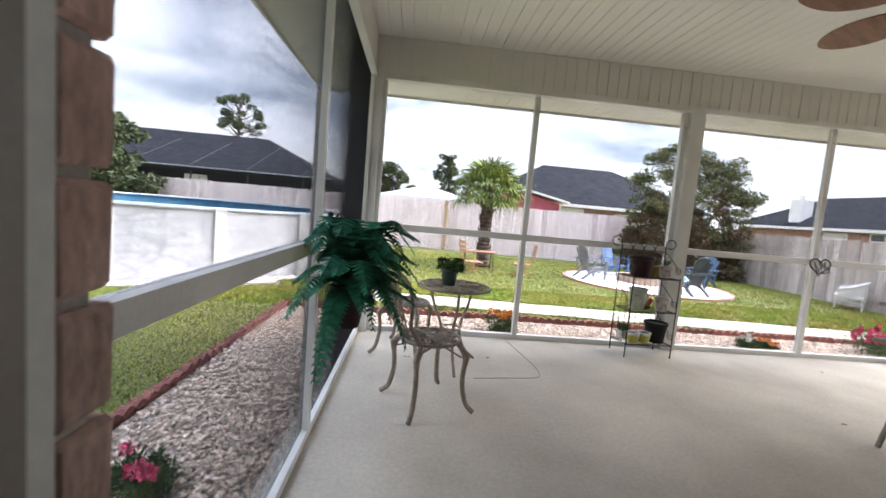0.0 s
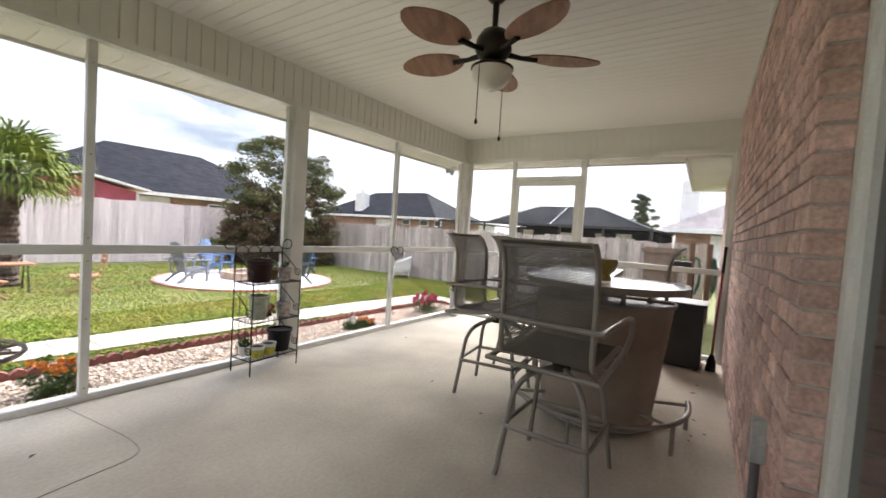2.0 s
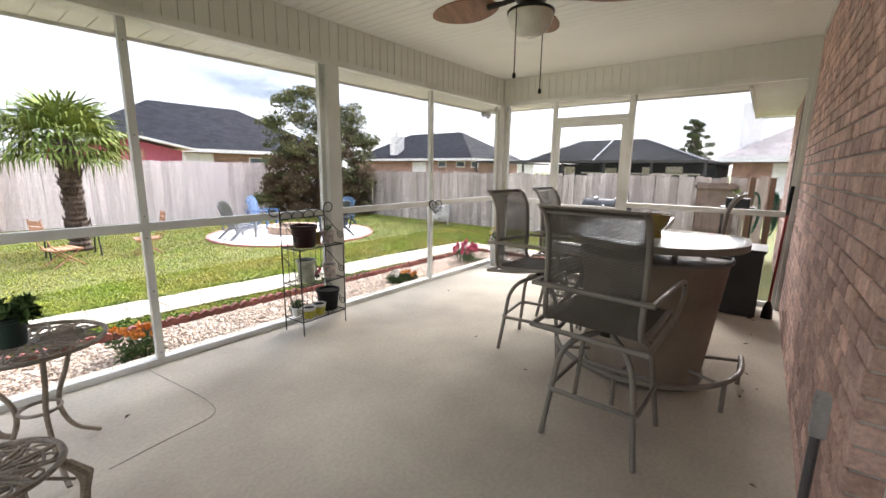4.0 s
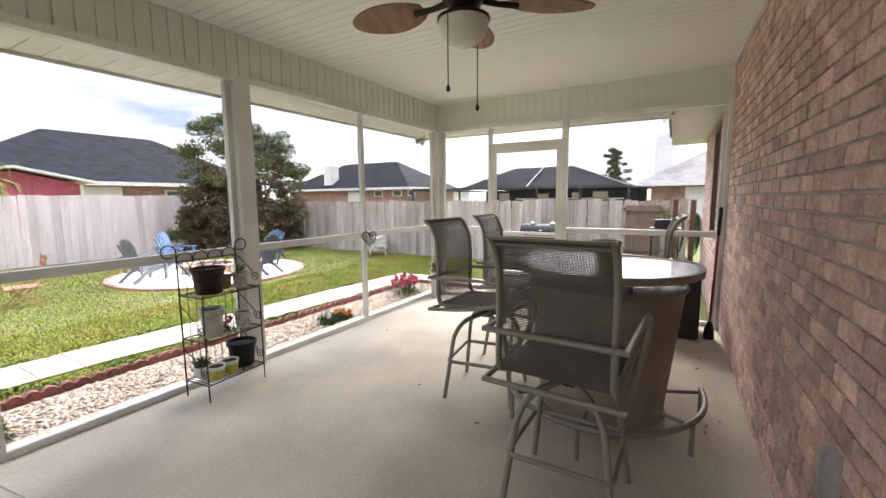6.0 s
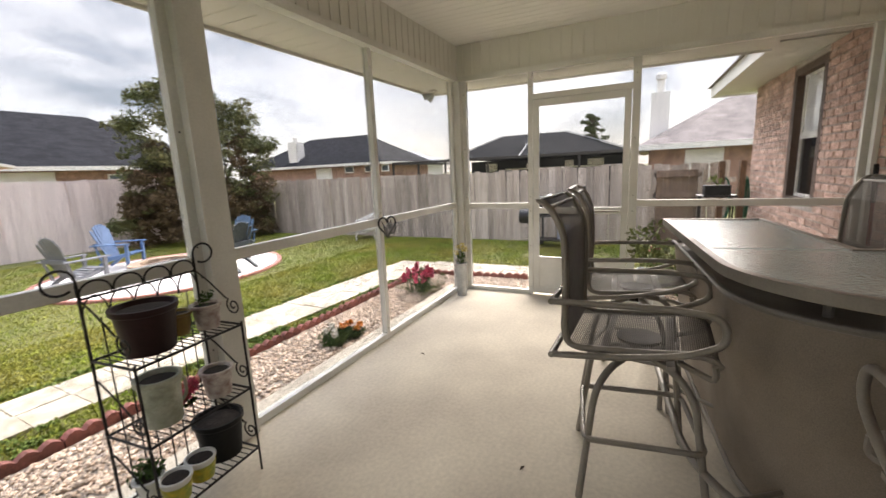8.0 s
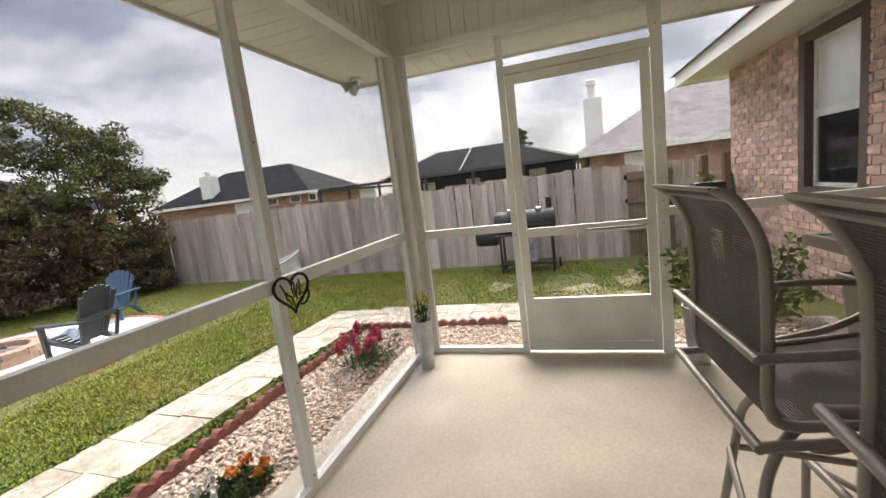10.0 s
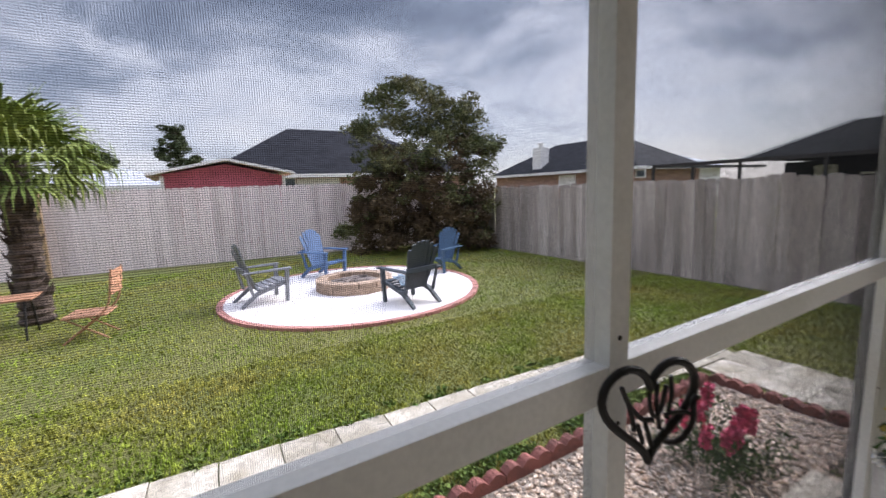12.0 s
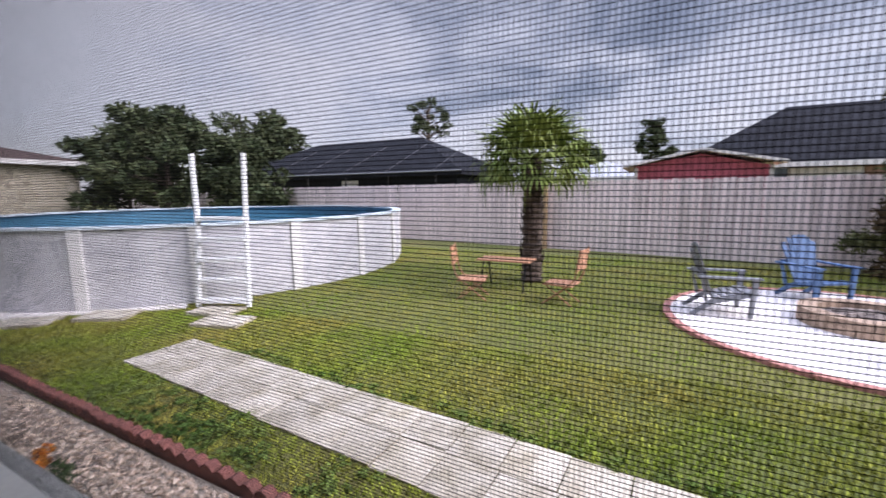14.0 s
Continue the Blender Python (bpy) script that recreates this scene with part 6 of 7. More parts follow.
def cafe_chair(at, rz):
    """Faces +y."""
    t = thing("bistro_chair", "ornate cast metal bistro chair with cabriole legs", "chair", at=at, rz=rz, group="bistro chairs")
    bm = bmesh.new()
    cast_disc(bm, 0.185, 0.42, 10)
    part("seat", bm, M_CAST, t, smooth=True, kind="stuff")
    for sx, sy in ((1, 1), (-1, 1), (1, -1), (-1, -1)):
        bm = bmesh.new()
        x, y = 0.13 * sx, 0.12 * sy
        tube(bm, rounded([(x, y, 0.415), (x * 1.35, y * 1.35, 0.34), (x * 1.25, y * 1.25, 0.18), (x * 1.45, y * 1.45, 0.05), (x * 1.75, y * 1.75, 0.012)], 0.1, 6), 0.0155, 8)
        tube(bm, [(x * 1.1, y * 1.1, 0.40), (x * 1.38, y * 1.38, 0.345), (x * 1.3, y * 1.3, 0.26)], [0.016, 0.021, 0.013], 8)
        part("leg", bm, M_CAST, t, smooth=True)
        bm = bmesh.new()
        tube(bm, [(x * 1.2, y * 1.2, 0.33), (x * 0.6, y * 0.6, 0.37), (0, 0, 0.405)], 0.006, 6)
        part("bracket", bm, M_CAST, t, smooth=True)
    bm = bmesh.new()
    frame_pts = []
    for v in np.linspace(-1, 1, 25):
        a = v * math.pi * 0.56
        frame_pts.append((0.165 * math.sin(a) * 1.04, -0.15 - 0.11 * (0.5 + 0.5 * math.cos(a)) + 0.03 * math.sin(2.2 * abs(a)), 0.46 + 0.36 * (0.35 + 0.65 * math.cos(a))))
    frame_pts = [(-0.13, -0.13, 0.42)] + frame_pts + [(0.13, -0.13, 0.42)]
    tube(bm, rounded(frame_pts, 0.03, 2), 0.0125, 8)
    part("back_frame", bm, M_CAST, t, smooth=True)
    bm = bmesh.new()
    for x in (-0.09, -0.045, 0, 0.045, 0.09):
        tube(bm, rounded([(x * 0.6, -0.165, 0.42), (x * 1.3, -0.225, 0.56), (x * 0.7, -0.25, 0.68), (x * 0.9, -0.255, 0.80 - abs(x) * 0.6)], 0.06, 4), 0.006, 6)
    for z in (0.56, 0.68):
        for x in (-0.065, 0.065):
            tube(bm, [(x + 0.03 * math.cos(a), -0.23 - 0.02 * (z > 0.6), z + 0.035 * math.sin(a)) for a in np.linspace(0, 6.283, 14, endpoint=False)], 0.005, 5, close=True)
    part("back_lattice", bm, M_CAST, t, smooth=True)


cafe_table()
cafe_chair((0.18, 2.38, 0), -66)
cafe_chair((0.02, 3.32, 0), -110)
pot("potted_plant", "small trailing plant in a dark green pot on the bistro table", (0.33, 3.05, 0.632), 0.05, 0.065, 0.13, M_POTGREEN, leaves=(30, 0.08, 0.05, M_PLANT, 0.06), category="potted plant")


def hanging_fern():
    t = thing("hanging_fern", "green artificial fern in a brown pot hung on the screen frame", "hanging plant", at=(-0.25, 1.82, 0.62))
    bm = bmesh.new()
    lathe(bm, [(0.055, 0), (0.085, 0.16), (0.092, 0.17), (0.092, 0.19), (0.075, 0.19), (0.07, 0.15)], 22)
    part("pot", bm, M_POTDARK, t, "dark brown pot", smooth=True)
    bm = bmesh.new()
    tube(bm, rounded([(-0.10, 0.12, 0.50), (-0.08, 0.1, 0.52), (-0.03, 0.03, 0.46), (0.0, 0.0, 0.2)], 0.05), 0.005, 6)
    tube(bm, [(-0.13, 0.13, 0.30), (-0.13, 0.13, 0.52)], 0.012, 6)
    part("hook", bm, M_IRON, t, "black iron hook")
    rnd = random.Random(12)
    verts, faces = [], []
    stems = bmesh.new()
    for k in range(78):
        a = rnd.uniform(-2.4, 2.4) - 0.2
        ln = rnd.uniform(0.26, 0.48)
        fall = 1.05 if k % 9 == 0 else rnd.uniform(0.1, 0.5)
        up = rnd.uniform(0.08, 0.36) if k % 3 else rnd.uniform(0.0, 0.14)
        pts = []
        for i in range(22):
            u = i / 21
            h = up * math.sin(min(1.0, u * 1.35) * math.pi * 0.62) - (0.75 * ln * u ** 2.2) * fall
            pts.append(Vector((math.cos(a) * ln * 0.72 * u ** 0.8, math.sin(a) * ln * 0.72 * u ** 0.8, 0.18 + h)))
        tube(stems, pts[::3], 0.002, 4)
        for i in range(2, 22):
            d = (pts[i] - pts[i - 1]).normalized()
            s = d.cross(Vector((0, 0, 1)))
            s = s.normalized() if s.length > 0.05 else Vector((1, 0, 0))
            w = 0.052 * (1 - (i / 22) ** 2.5) + 0.007
            for sg in (-1, 1):
                b = pts[i]
                tip = b + s * sg * w + d * 0.012 + Vector((0, 0, -0.008))
                n = len(verts)
                for v in (b - d * 0.008, b + d * 0.009, tip + d * 0.006, tip - d * 0.004):
                    verts.append(tuple(v))
                faces.append((n, n + 1, n + 2, n + 3))
    me = bpy.data.meshes.new("fronds")
    me.from_pydata(verts, [], faces)
    me.materials.append(M_FERN)
    ob = new("fronds", me)
    ob.parent = t
    tagged(ob, kind="stuff")
    part("stem", stems, M_FERN, t, kind="stuff")


hanging_fern()


def vase():
    t = thing("flower_vase", "tall galvanised vase with dried yellow flowers", "vase", at=(5.47, 3.73, 0))
    bm = bmesh.new()
    lathe(bm, [(0.05, 0), (0.052, 0.01), (0.068, 0.37), (0.072, 0.375), (0.066, 0.38), (0.06, 0.3)], 24)
    part("body", bm, M_GALV, t, smooth=True)
    rnd = random.Random(6)
    bm = bmesh.new()
    heads = []
    for k in range(9):
        a, r, h = rnd.uniform(0, 6.28), rnd.uniform(0.02, 0.08), rnd.uniform(0.45, 0.62)
        p = (r * math.cos(a) - 0.02, r * math.sin(a), h)
        tube(bm, [(0, 0, 0.3), (p[0] * 0.6, p[1] * 0.6, h * 0.8), p], 0.0025, 5)
        heads.append(p)
    part("stem", bm, M_PLANT, t, kind="stuff")
    ob = new("flowers", leaf_mesh("flowers", heads[:5], [0.03] * 5, 30, 0.022, M_YPETAL, 2, aspect=0.8))
    ob.parent = t
    tagged(ob, kind="stuff")
    ob = new("white_flowers", leaf_mesh("white_flowers", [(0.06, -0.02, 0.40), (-0.05, 0.03, 0.41), (0.02, -0.06, 0.40)], [0.035] * 3, 22, 0.03, M_WPETAL, 3))
    ob.parent = t
    tagged(ob, kind="stuff")
    ob = new("leaves", leaf_mesh("leaves", [(0, 0, 0.42), (0.02, 0.02, 0.47)], [0.06, 0.05], 30, 0.05, M_PLANT, 8))
    ob.parent = t
    tagged(ob, kind="stuff")


vase()


M_BUCKETLEAF = foliage("yellow_green_leaves", (0.11, 0.15, 0.045), (0.24, 0.26, 0.11), 0.35)


def bucket():
    t = thing("planter_bucket", "tall galvanised bucket planter with green leaves", "planter", at=(5.6, 1.86, 0))
    bm = bmesh.new()
    lathe(bm, [(0.062, 0), (0.09, 0.37), (0.096, 0.375), (0.096, 0.39), (0.085, 0.39), (0.08, 0.33)], 24)
    part("body", bm, M_GALV, t, smooth=True)
    bm = bmesh.new()
    lathe(bm, [(0.083, 0.34), (0.05, 0.36), (0.004, 0.36)], 18)
    part("soil", bm, M_SOIL, t)
    ob = new("leaves", leaf_mesh("leaves", [(0, 0, 0.45), (0.03, 0.05, 0.52), (-0.03, -0.06, 0.5), (0, 0.08, 0.6), (0.02, -0.09, 0.62), (-0.04, 0.02, 0.7), (0.05, 0.1, 0.72), (0, -0.05, 0.78)], [0.1] * 8, 24, 0.075, M_BUCKETLEAF, 13, aspect=0.45))
    ob.parent = t
    tagged(ob, kind="stuff")


bucket()


def flower_clump(name, label, at, r, h, petal, heads, seed, stalk=False):
    t = thing(name, label, "flowers", at=(*at, GZ))
    rnd = random.Random(seed)
    cs = [(rnd.uniform(-r, r), rnd.uniform(-r, r), rnd.uniform(0.03, h * 0.8)) for _ in range(26)]
    ob = new("leaves", leaf_mesh("leaves", cs, [r * 0.38] * 26, 44, 0.05, M_PLANT, seed, aspect=0.22))
    ob.parent = t
    tagged(ob, kind="stuff")
    hp, hr = [], []
    bm = bmesh.new()
    for k in range(heads):
        x, y = rnd.uniform(-r, r) * 0.9, rnd.uniform(-r, r) * 0.9
        z = h * rnd.uniform(0.95, 1.35)
        tube(bm, [(x * 0.6, y * 0.6, 0), (x, y, z)], 0.003, 4)
        for j in range(4 if stalk else 1):
            hp.append((x + rnd.uniform(-0.008, 0.008), y, z - 0.025 * j))
            hr.append(0.028)
    part("stem", bm, M_PLANT, t, kind="stuff")
    ob = new("petals", leaf_mesh("petals", hp, hr, 26, 0.03, petal, seed + 1, aspect=0.85))
    ob.parent = t
    tagged(ob, kind="stuff")


flower_clump("snapdragons", "pink snapdragons growing in the gravel bed", (5.66, 4.38), 0.21, 0.27, M_PINK, 12, 31, True)
flower_clump("marigolds", "orange marigolds in the gravel bed", (1.08, 4.38), 0.13, 0.19, M_ORANGE, 11, 32)
flower_clump("marigolds", "small orange and white flowers in the gravel bed", (4.05, 4.38), 0.12, 0.11, M_WPETAL, 6, 33)
flower_clump("marigolds", "small orange flower tuft in the gravel bed", (4.2, 4.32), 0.09, 0.10, M_ORANGE, 6, 34)
flower_clump("red_flowers", "low red flowers beside the brick jamb", (-1.02, 1.62), 0.13, 0.13, M_PINK, 5, 35)


def rose_bush(at, r, h, seed, label, petal):
    t = thing("flowering_bush", label, "bush", at=(*at, GZ))
    rnd = random.Random(seed)
    bm = bmesh.new()
    cs = []
    for k in range(24):
        p = (rnd.uniform(-r, r), rnd.uniform(-r, r), rnd.uniform(0.1, h))
        tube(bm, [(0, 0, 0), (p[0] * 0.5, p[1] * 0.5, p[2] * 0.7), p], [0.008, 0.006, 0.003], 5)
        cs.append(p)
    part("stem", bm, M_BARK, t, kind="stuff")
    ob = new("leaves", leaf_mesh("leaves", cs, [0.12] * 24, 13, 0.085, M_BUCKETLEAF, seed, aspect=0.6))
    ob.parent = t
    tagged(ob, kind="stuff")
    ob = new("petals", leaf_mesh("petals", cs[:5], [0.04] * 5, 24, 0.035, petal, seed + 1, aspect=0.9))
    ob.parent = t
    tagged(ob, kind="stuff")


rose_bush((6.35, 1.5), 0.2, 0.6, 41, "leafy bush with salmon roses beyond the screen", M_SALMON)
rose_bush((6.7, 1.05), 0.22, 0.66, 42, "leafy bush with pale flowers beyond the screen", M_WPETAL)
rose_bush((7.5, 1.75), 0.12, 0.38, 43, "small red-flowered plant beside the pavers", M_PINK)


def heart_ornament():
    t = thing("heart_ornament", "black iron heart ornament hung on the screen mullion", "ornament", at=(4.155, 3.80, 0.972), rz=-14)
    t.scale = (0.74, 0.74, 0.74)
    bm = bmesh.new()
    pts = []
    for a in np.linspace(0, 2 * math.pi, 48, endpoint=False):
        pts.append((0.0078 * 16 * math.sin(a) ** 3, 0, 0.0078 * (13 * math.cos(a) - 5 * math.cos(2 * a) - 2 * math.cos(3 * a) - math.cos(4 * a))))
    tube(bm, pts, 0.0095, 8, close=True)
    part("outline", bm, M_IRON, t, smooth=True)
    # bent wires inside the outline
    wires = ([(0.0, 0, 0.045), (0.0, 0, 0.0), (0.012, 0, -0.03), (0.03, 0, -0.02), (0.045, 0, 0.04)],
             [(-0.075, 0, 0.055), (-0.055, 0, 0.01), (-0.02, 0, -0.03), (0.01, 0, -0.035)],
             [(-0.062, 0, 0.03), (-0.045, 0, -0.02), (-0.04, 0, -0.05)],
             [(0.02, 0, 0.05), (0.018, 0, 0.0), (0.03, 0, -0.06)],
             [(-0.012, 0, -0.03), (0.0, 0, -0.07), (0.012, 0, -0.105)],
             [(-0.03, 0, -0.04), (-0.015, 0, -0.085)],
             [(0.055, 0, 0.06), (0.062, 0, 0.02), (0.05, 0, -0.04)])
    for w in wires:
        bm = bmesh.new()
        tube(bm, rounded(w, 0.02, 5), 0.0055, 6)
        part("wire", bm, M_IRON, t, smooth=True)
    # small hook that curls out to one side
    bm = bmesh.new()
    tube(bm, rounded([(0.025, 0, -0.085), (0.075, -0.012, -0.10), (0.105, -0.02, -0.05), (0.10, -0.02, 0.0), (0.112, -0.02, 0.012)], 0.03), 0.007, 7)
    tube(bm, rounded([(0.04, 0, -0.03), (0.07, -0.012, -0.02), (0.102, -0.02, -0.03)], 0.02), 0.005, 6)
    part("hook", bm, M_IRON, t, smooth=True)


heart_ornament()


def table_bowl():
    t = thing("bowl", "mustard yellow glazed pedestal bowl on the bar table", "bowl", at=(3.13, 1.09, 1.005))
    bm = bmesh.new()
    lathe(bm, [(0.052, 0), (0.052, 0.01), (0.045, 0.03), (0.042, 0.045), (0.07, 0.075), (0.085, 0.115), (0.088, 0.15), (0.082, 0.15), (0.07, 0.10), (0.03, 0.06), (0.004, 0.058)], 30)
    part("body", bm, M_MUSTARD, t, smooth=True)


table_bowl()


# wall box with conduit, broom and lamp
t = thing("wall_outlet", "grey electrical box with dark conduit on the brick wall", "outlet box")
bm = bmesh.new()
box(bm, 2.25, 2.31, 0.0, 0.045, 0.48, 0.64, HOUSE)
part("box", bm, M_GALV, t, bevel=0.006)
bm = bmesh.new()
tube(bm, [HOUSE @ Vector((2.28, 0.025, 0.48)), HOUSE @ Vector((2.28, 0.025, 0.0))], 0.016, 10)
part("conduit", bm, material("dark_grey_conduit", (0.10, 0.10, 0.105), 0.5, vary=0.1, bump=0.05), t, "dark grey conduit")
t = thing("broom", "red-handled broom leaning on the brick wall", "broom")
M_REDPOLE = material("red_painted_handle", (0.30, 0.03, 0.03), 0.4, vary=0.08, bump=0.0)
bm = bmesh.new()
tube(bm, [(5.30, 0.425, 0.16), (5.44, 0.395, 1.02)], 0.012, 8)
part("handle", bm, M_REDPOLE, t)
bm = bmesh.new()
tube(bm, [(5.44, 0.395, 1.02), (5.485, 0.385, 1.30)], 0.016, 8)
part("grip", bm, M_POTBLACK, t, "black grip")
bm = bmesh.new()
tube(bm, [(5.285, 0.428, 0.0), (5.29, 0.427, 0.10), (5.30, 0.425, 0.17)], [0.05, 0.042, 0.018], 10)
part("bristles", bm, M_POTBLACK, t)
t = thing("eave_light", "small pale floodlight under the porch eaves", "lamp", at=(6.1, 4.3, BEAM - 0.006))
bm = bmesh.new()
lathe(bm, [(0.05, 0), (0.05, -0.02), (0.015, -0.03), (0.015, -0.05)], 16)
part("base", bm, M_WHITE, t, smooth=True)
for s in (-1, 1):
    bm = bmesh.new()
    tube(bm, [(0, 0, -0.045), (s * 0.05, 0.03, -0.06), (s * 0.07, 0.06, -0.075), (s * 0.085, 0.09, -0.09)], [0.012, 0.022, 0.036, 0.042], 12)
    part("lamp_head", bm, M_GALV, t, smooth=True)


# hose stand and planter beyond the end screen
def hose_stand():
    grn = material("green_rubber_hose", (0.02, 0.16, 0.10), 0.5, vary=0.1, bump=0.05)
    t = thing("hose_hanger", "wooden posts holding coils of green garden hose", "hose hanger", at=(9.1, 0.72, GZ), rz=-80)
    for x in (-0.14, 0.14):
        bm = bmesh.new()
        box(bm, x - 0.04, x + 0.04, -0.04, 0.04, 0, 1.45)
        part("post", bm, material("brown_post_wood", (0.20, 0.12, 0.07), 0.9, vary=0.15, scale=3, grain=30, bump=0.3, stretch=(3, 3, 0.3)), t, bevel=0.005)
    for k in range(9):
        bm = bmesh.new()
        w, l = 0.05 + 0.012 * (k % 4), 0.5 + 0.02 * (k % 5)
        tube(bm, [(0.16 + 0.012 * k - 0.3 * (k > 5) + w * math.cos(a), 0.06 + 0.008 * (k % 3), 1.12 - (l - 0.28) + l * 0.62 * math.sin(a)) for a in np.linspace(0, 6.283, 22, endpoint=False)], 0.010, 7, close=True)
        part("hose_coil", bm, grn, t, smooth=True)
    p = thing("planter_box", "black planter with a small green plant on a stand", "planter", at=(8.5, 0.98, GZ))
    bm = bmesh.new()
    box(bm, -0.13, 0.13, -0.16, 0.16, 0.98, 1.12)
    part("box", bm, M_POTBLACK, p, bevel=0.01)
    bm = bmesh.new()
    box(bm, -0.15, 0.15, -0.24, 0.24, 0.95, 0.98)
    part("shelf", bm, M_BLACK, p, bevel=0.004)
    for x, y in ((-0.1, -0.2), (0.1, -0.2), (-0.1, 0.2), (0.1, 0.2)):
        bm = bmesh.new()
        tube(bm, [(x, y, 0), (x, y, 0.95)], 0.012, 6)
        part("leg", bm, M_IRON, p)
    ob = new("leaves", leaf_mesh("leaves", [(0, 0, 1.18), (0.04, 0.06, 1.2)], [0.08, 0.06], 16, 0.09, M_PALM, 17))
    ob.parent = p
    tagged(ob, kind="stuff")


hose_stand()

# thin tube drawn for a crack-like line on the slab, and leaf scraps
bm = bmesh.new()
tube(bm, rounded([(0.55, 2.80, 0.002), (0.8, 2.84, 0.002), (1.09, 2.87, 0.004), (1.10, 3.1, 0.004), (1.05, 3.45, 0.004), (1.0, 3.8, 0.004)], 0.15, 6), 0.0018, 6)
tagged(part("cable", bm, M_FRAME, smooth=True), "thin brown crack-like line along the concrete slab", "cable")
rnd = random.Random(77)
for k in range(16):
    bm = bmesh.new()
    s = rnd.uniform(0.008, 0.018)
    vs = [bm.verts.new(v) for v in ((-s * 1.6, 0, 0.001), (0, s * 0.6, 0.007), (s * 1.6, 0, 0.002), (0, -s * 0.6, 0.006))]
    bm.faces.new((vs[0], vs[1], vs[2]))
    bm.faces.new((vs[0], vs[2], vs[3]))
    bmesh.ops.solidify(bm, geom=bm.faces[:], thickness=0.0015)
    lf = tagged(part("dead_leaf", bm, M_BARK), "small dry brown leaf on the slab", "leaf", group="dry leaves on the slab")
    x = rnd.uniform(1.7, 5.3)
    if k % 2:
        lf.matrix_world = pose(x, 0.34 + 0.025 * x + rnd.uniform(0, 0.12), 0.0015, 0, 0, rnd.uniform(0, 360))
    else:
        lf.matrix_world = pose(rnd.uniform(-0.3, 4.0), rnd.uniform(1.6, 3.6), 0.0015, 0, 0, rnd.uniform(0, 360))
# ---- gravel stones, grass and insect screen ----
def scatter_stones():
    rng = np.random.default_rng(9)
    t = (1 + 5 ** 0.5) / 2
    ico = np.array([(-1, t, 0), (1, t, 0), (-1, -t, 0), (1, -t, 0), (0, -1, t), (0, 1, t), (0, -1, -t), (0, 1, -t), (t, 0, -1), (t, 0, 1), (-t, 0, -1), (-t, 0, 1)], float)
    ico /= np.linalg.norm(ico[0])
    tri = np.array([(0, 11, 5), (0, 5, 1), (0, 1, 7), (0, 7, 10), (0, 10, 11), (1, 5, 9), (5, 11, 4), (11, 10, 2), (10, 7, 6), (7, 1, 8), (3, 9, 4), (3, 4, 2), (3, 2, 6), (3, 6, 8), (3, 8, 9), (4, 9, 5), (2, 4, 11), (6, 2, 10), (8, 6, 7), (9, 8, 1)])
    zones = ((-1.4, 6.56, YS + 0.23, 4.83, 3400), (XE + 0.13, 6.62, 0.9, YS + 0.23, 3000), (-1.42, XL - 0.13, 0.6, YS + 0.23, 3400))
    P = []
    for x0, x1, y0, y1, dens in zones:
        n = int((x1 - x0) * (y1 - y0) * dens)
        P.append(np.stack([rng.uniform(x0, x1, n), rng.uniform(y0, y1, n)], 1))
    P = np.concatenate(P)
    n = len(P)
    size = 0.006 + 0.012 * rng.uniform(0, 1, n) ** 1.6
    sc = np.stack([size * rng.uniform(0.8, 1.5, n), size * rng.uniform(0.7, 1.1, n), size * rng.uniform(0.5, 0.8, n)], 1)
    a = rng.uniform(0, 6.283, n)
    v = ico[None] * sc[:, None, :] * rng.uniform(0.82, 1.15, (n, 12, 1))
    c, s = np.cos(a)[:, None], np.sin(a)[:, None]
    x, y = v[:, :, 0] * c - v[:, :, 1] * s, v[:, :, 0] * s + v[:, :, 1] * c
    verts = np.stack([x + P[:, :1], y + P[:, 1:], v[:, :, 2] + GZ + 0.012 + size[:, None] * rng.uniform(0.1, 0.9, (n, 1))], 2).reshape(-1, 3)
    faces = (tri[None] + (np.arange(n) * 12)[:, None, None]).reshape(-1, 3)
    me = bpy.data.meshes.new("gravel_stones")
    me.from_pydata(verts.tolist(), [], faces.tolist())
    m = material("mixed_pea_gravel", (0.70, 0.59, 0.475), 0.8, vary=0.12, scale=45, grain=160, bump=0.15, tint=(0.38, 0.26, 0.18), island=0.5)
    me.materials.append(m)
    tagged(new("gravel_stones", me), "mixed white and brown pea gravel stones", "gravel", kind="stuff")


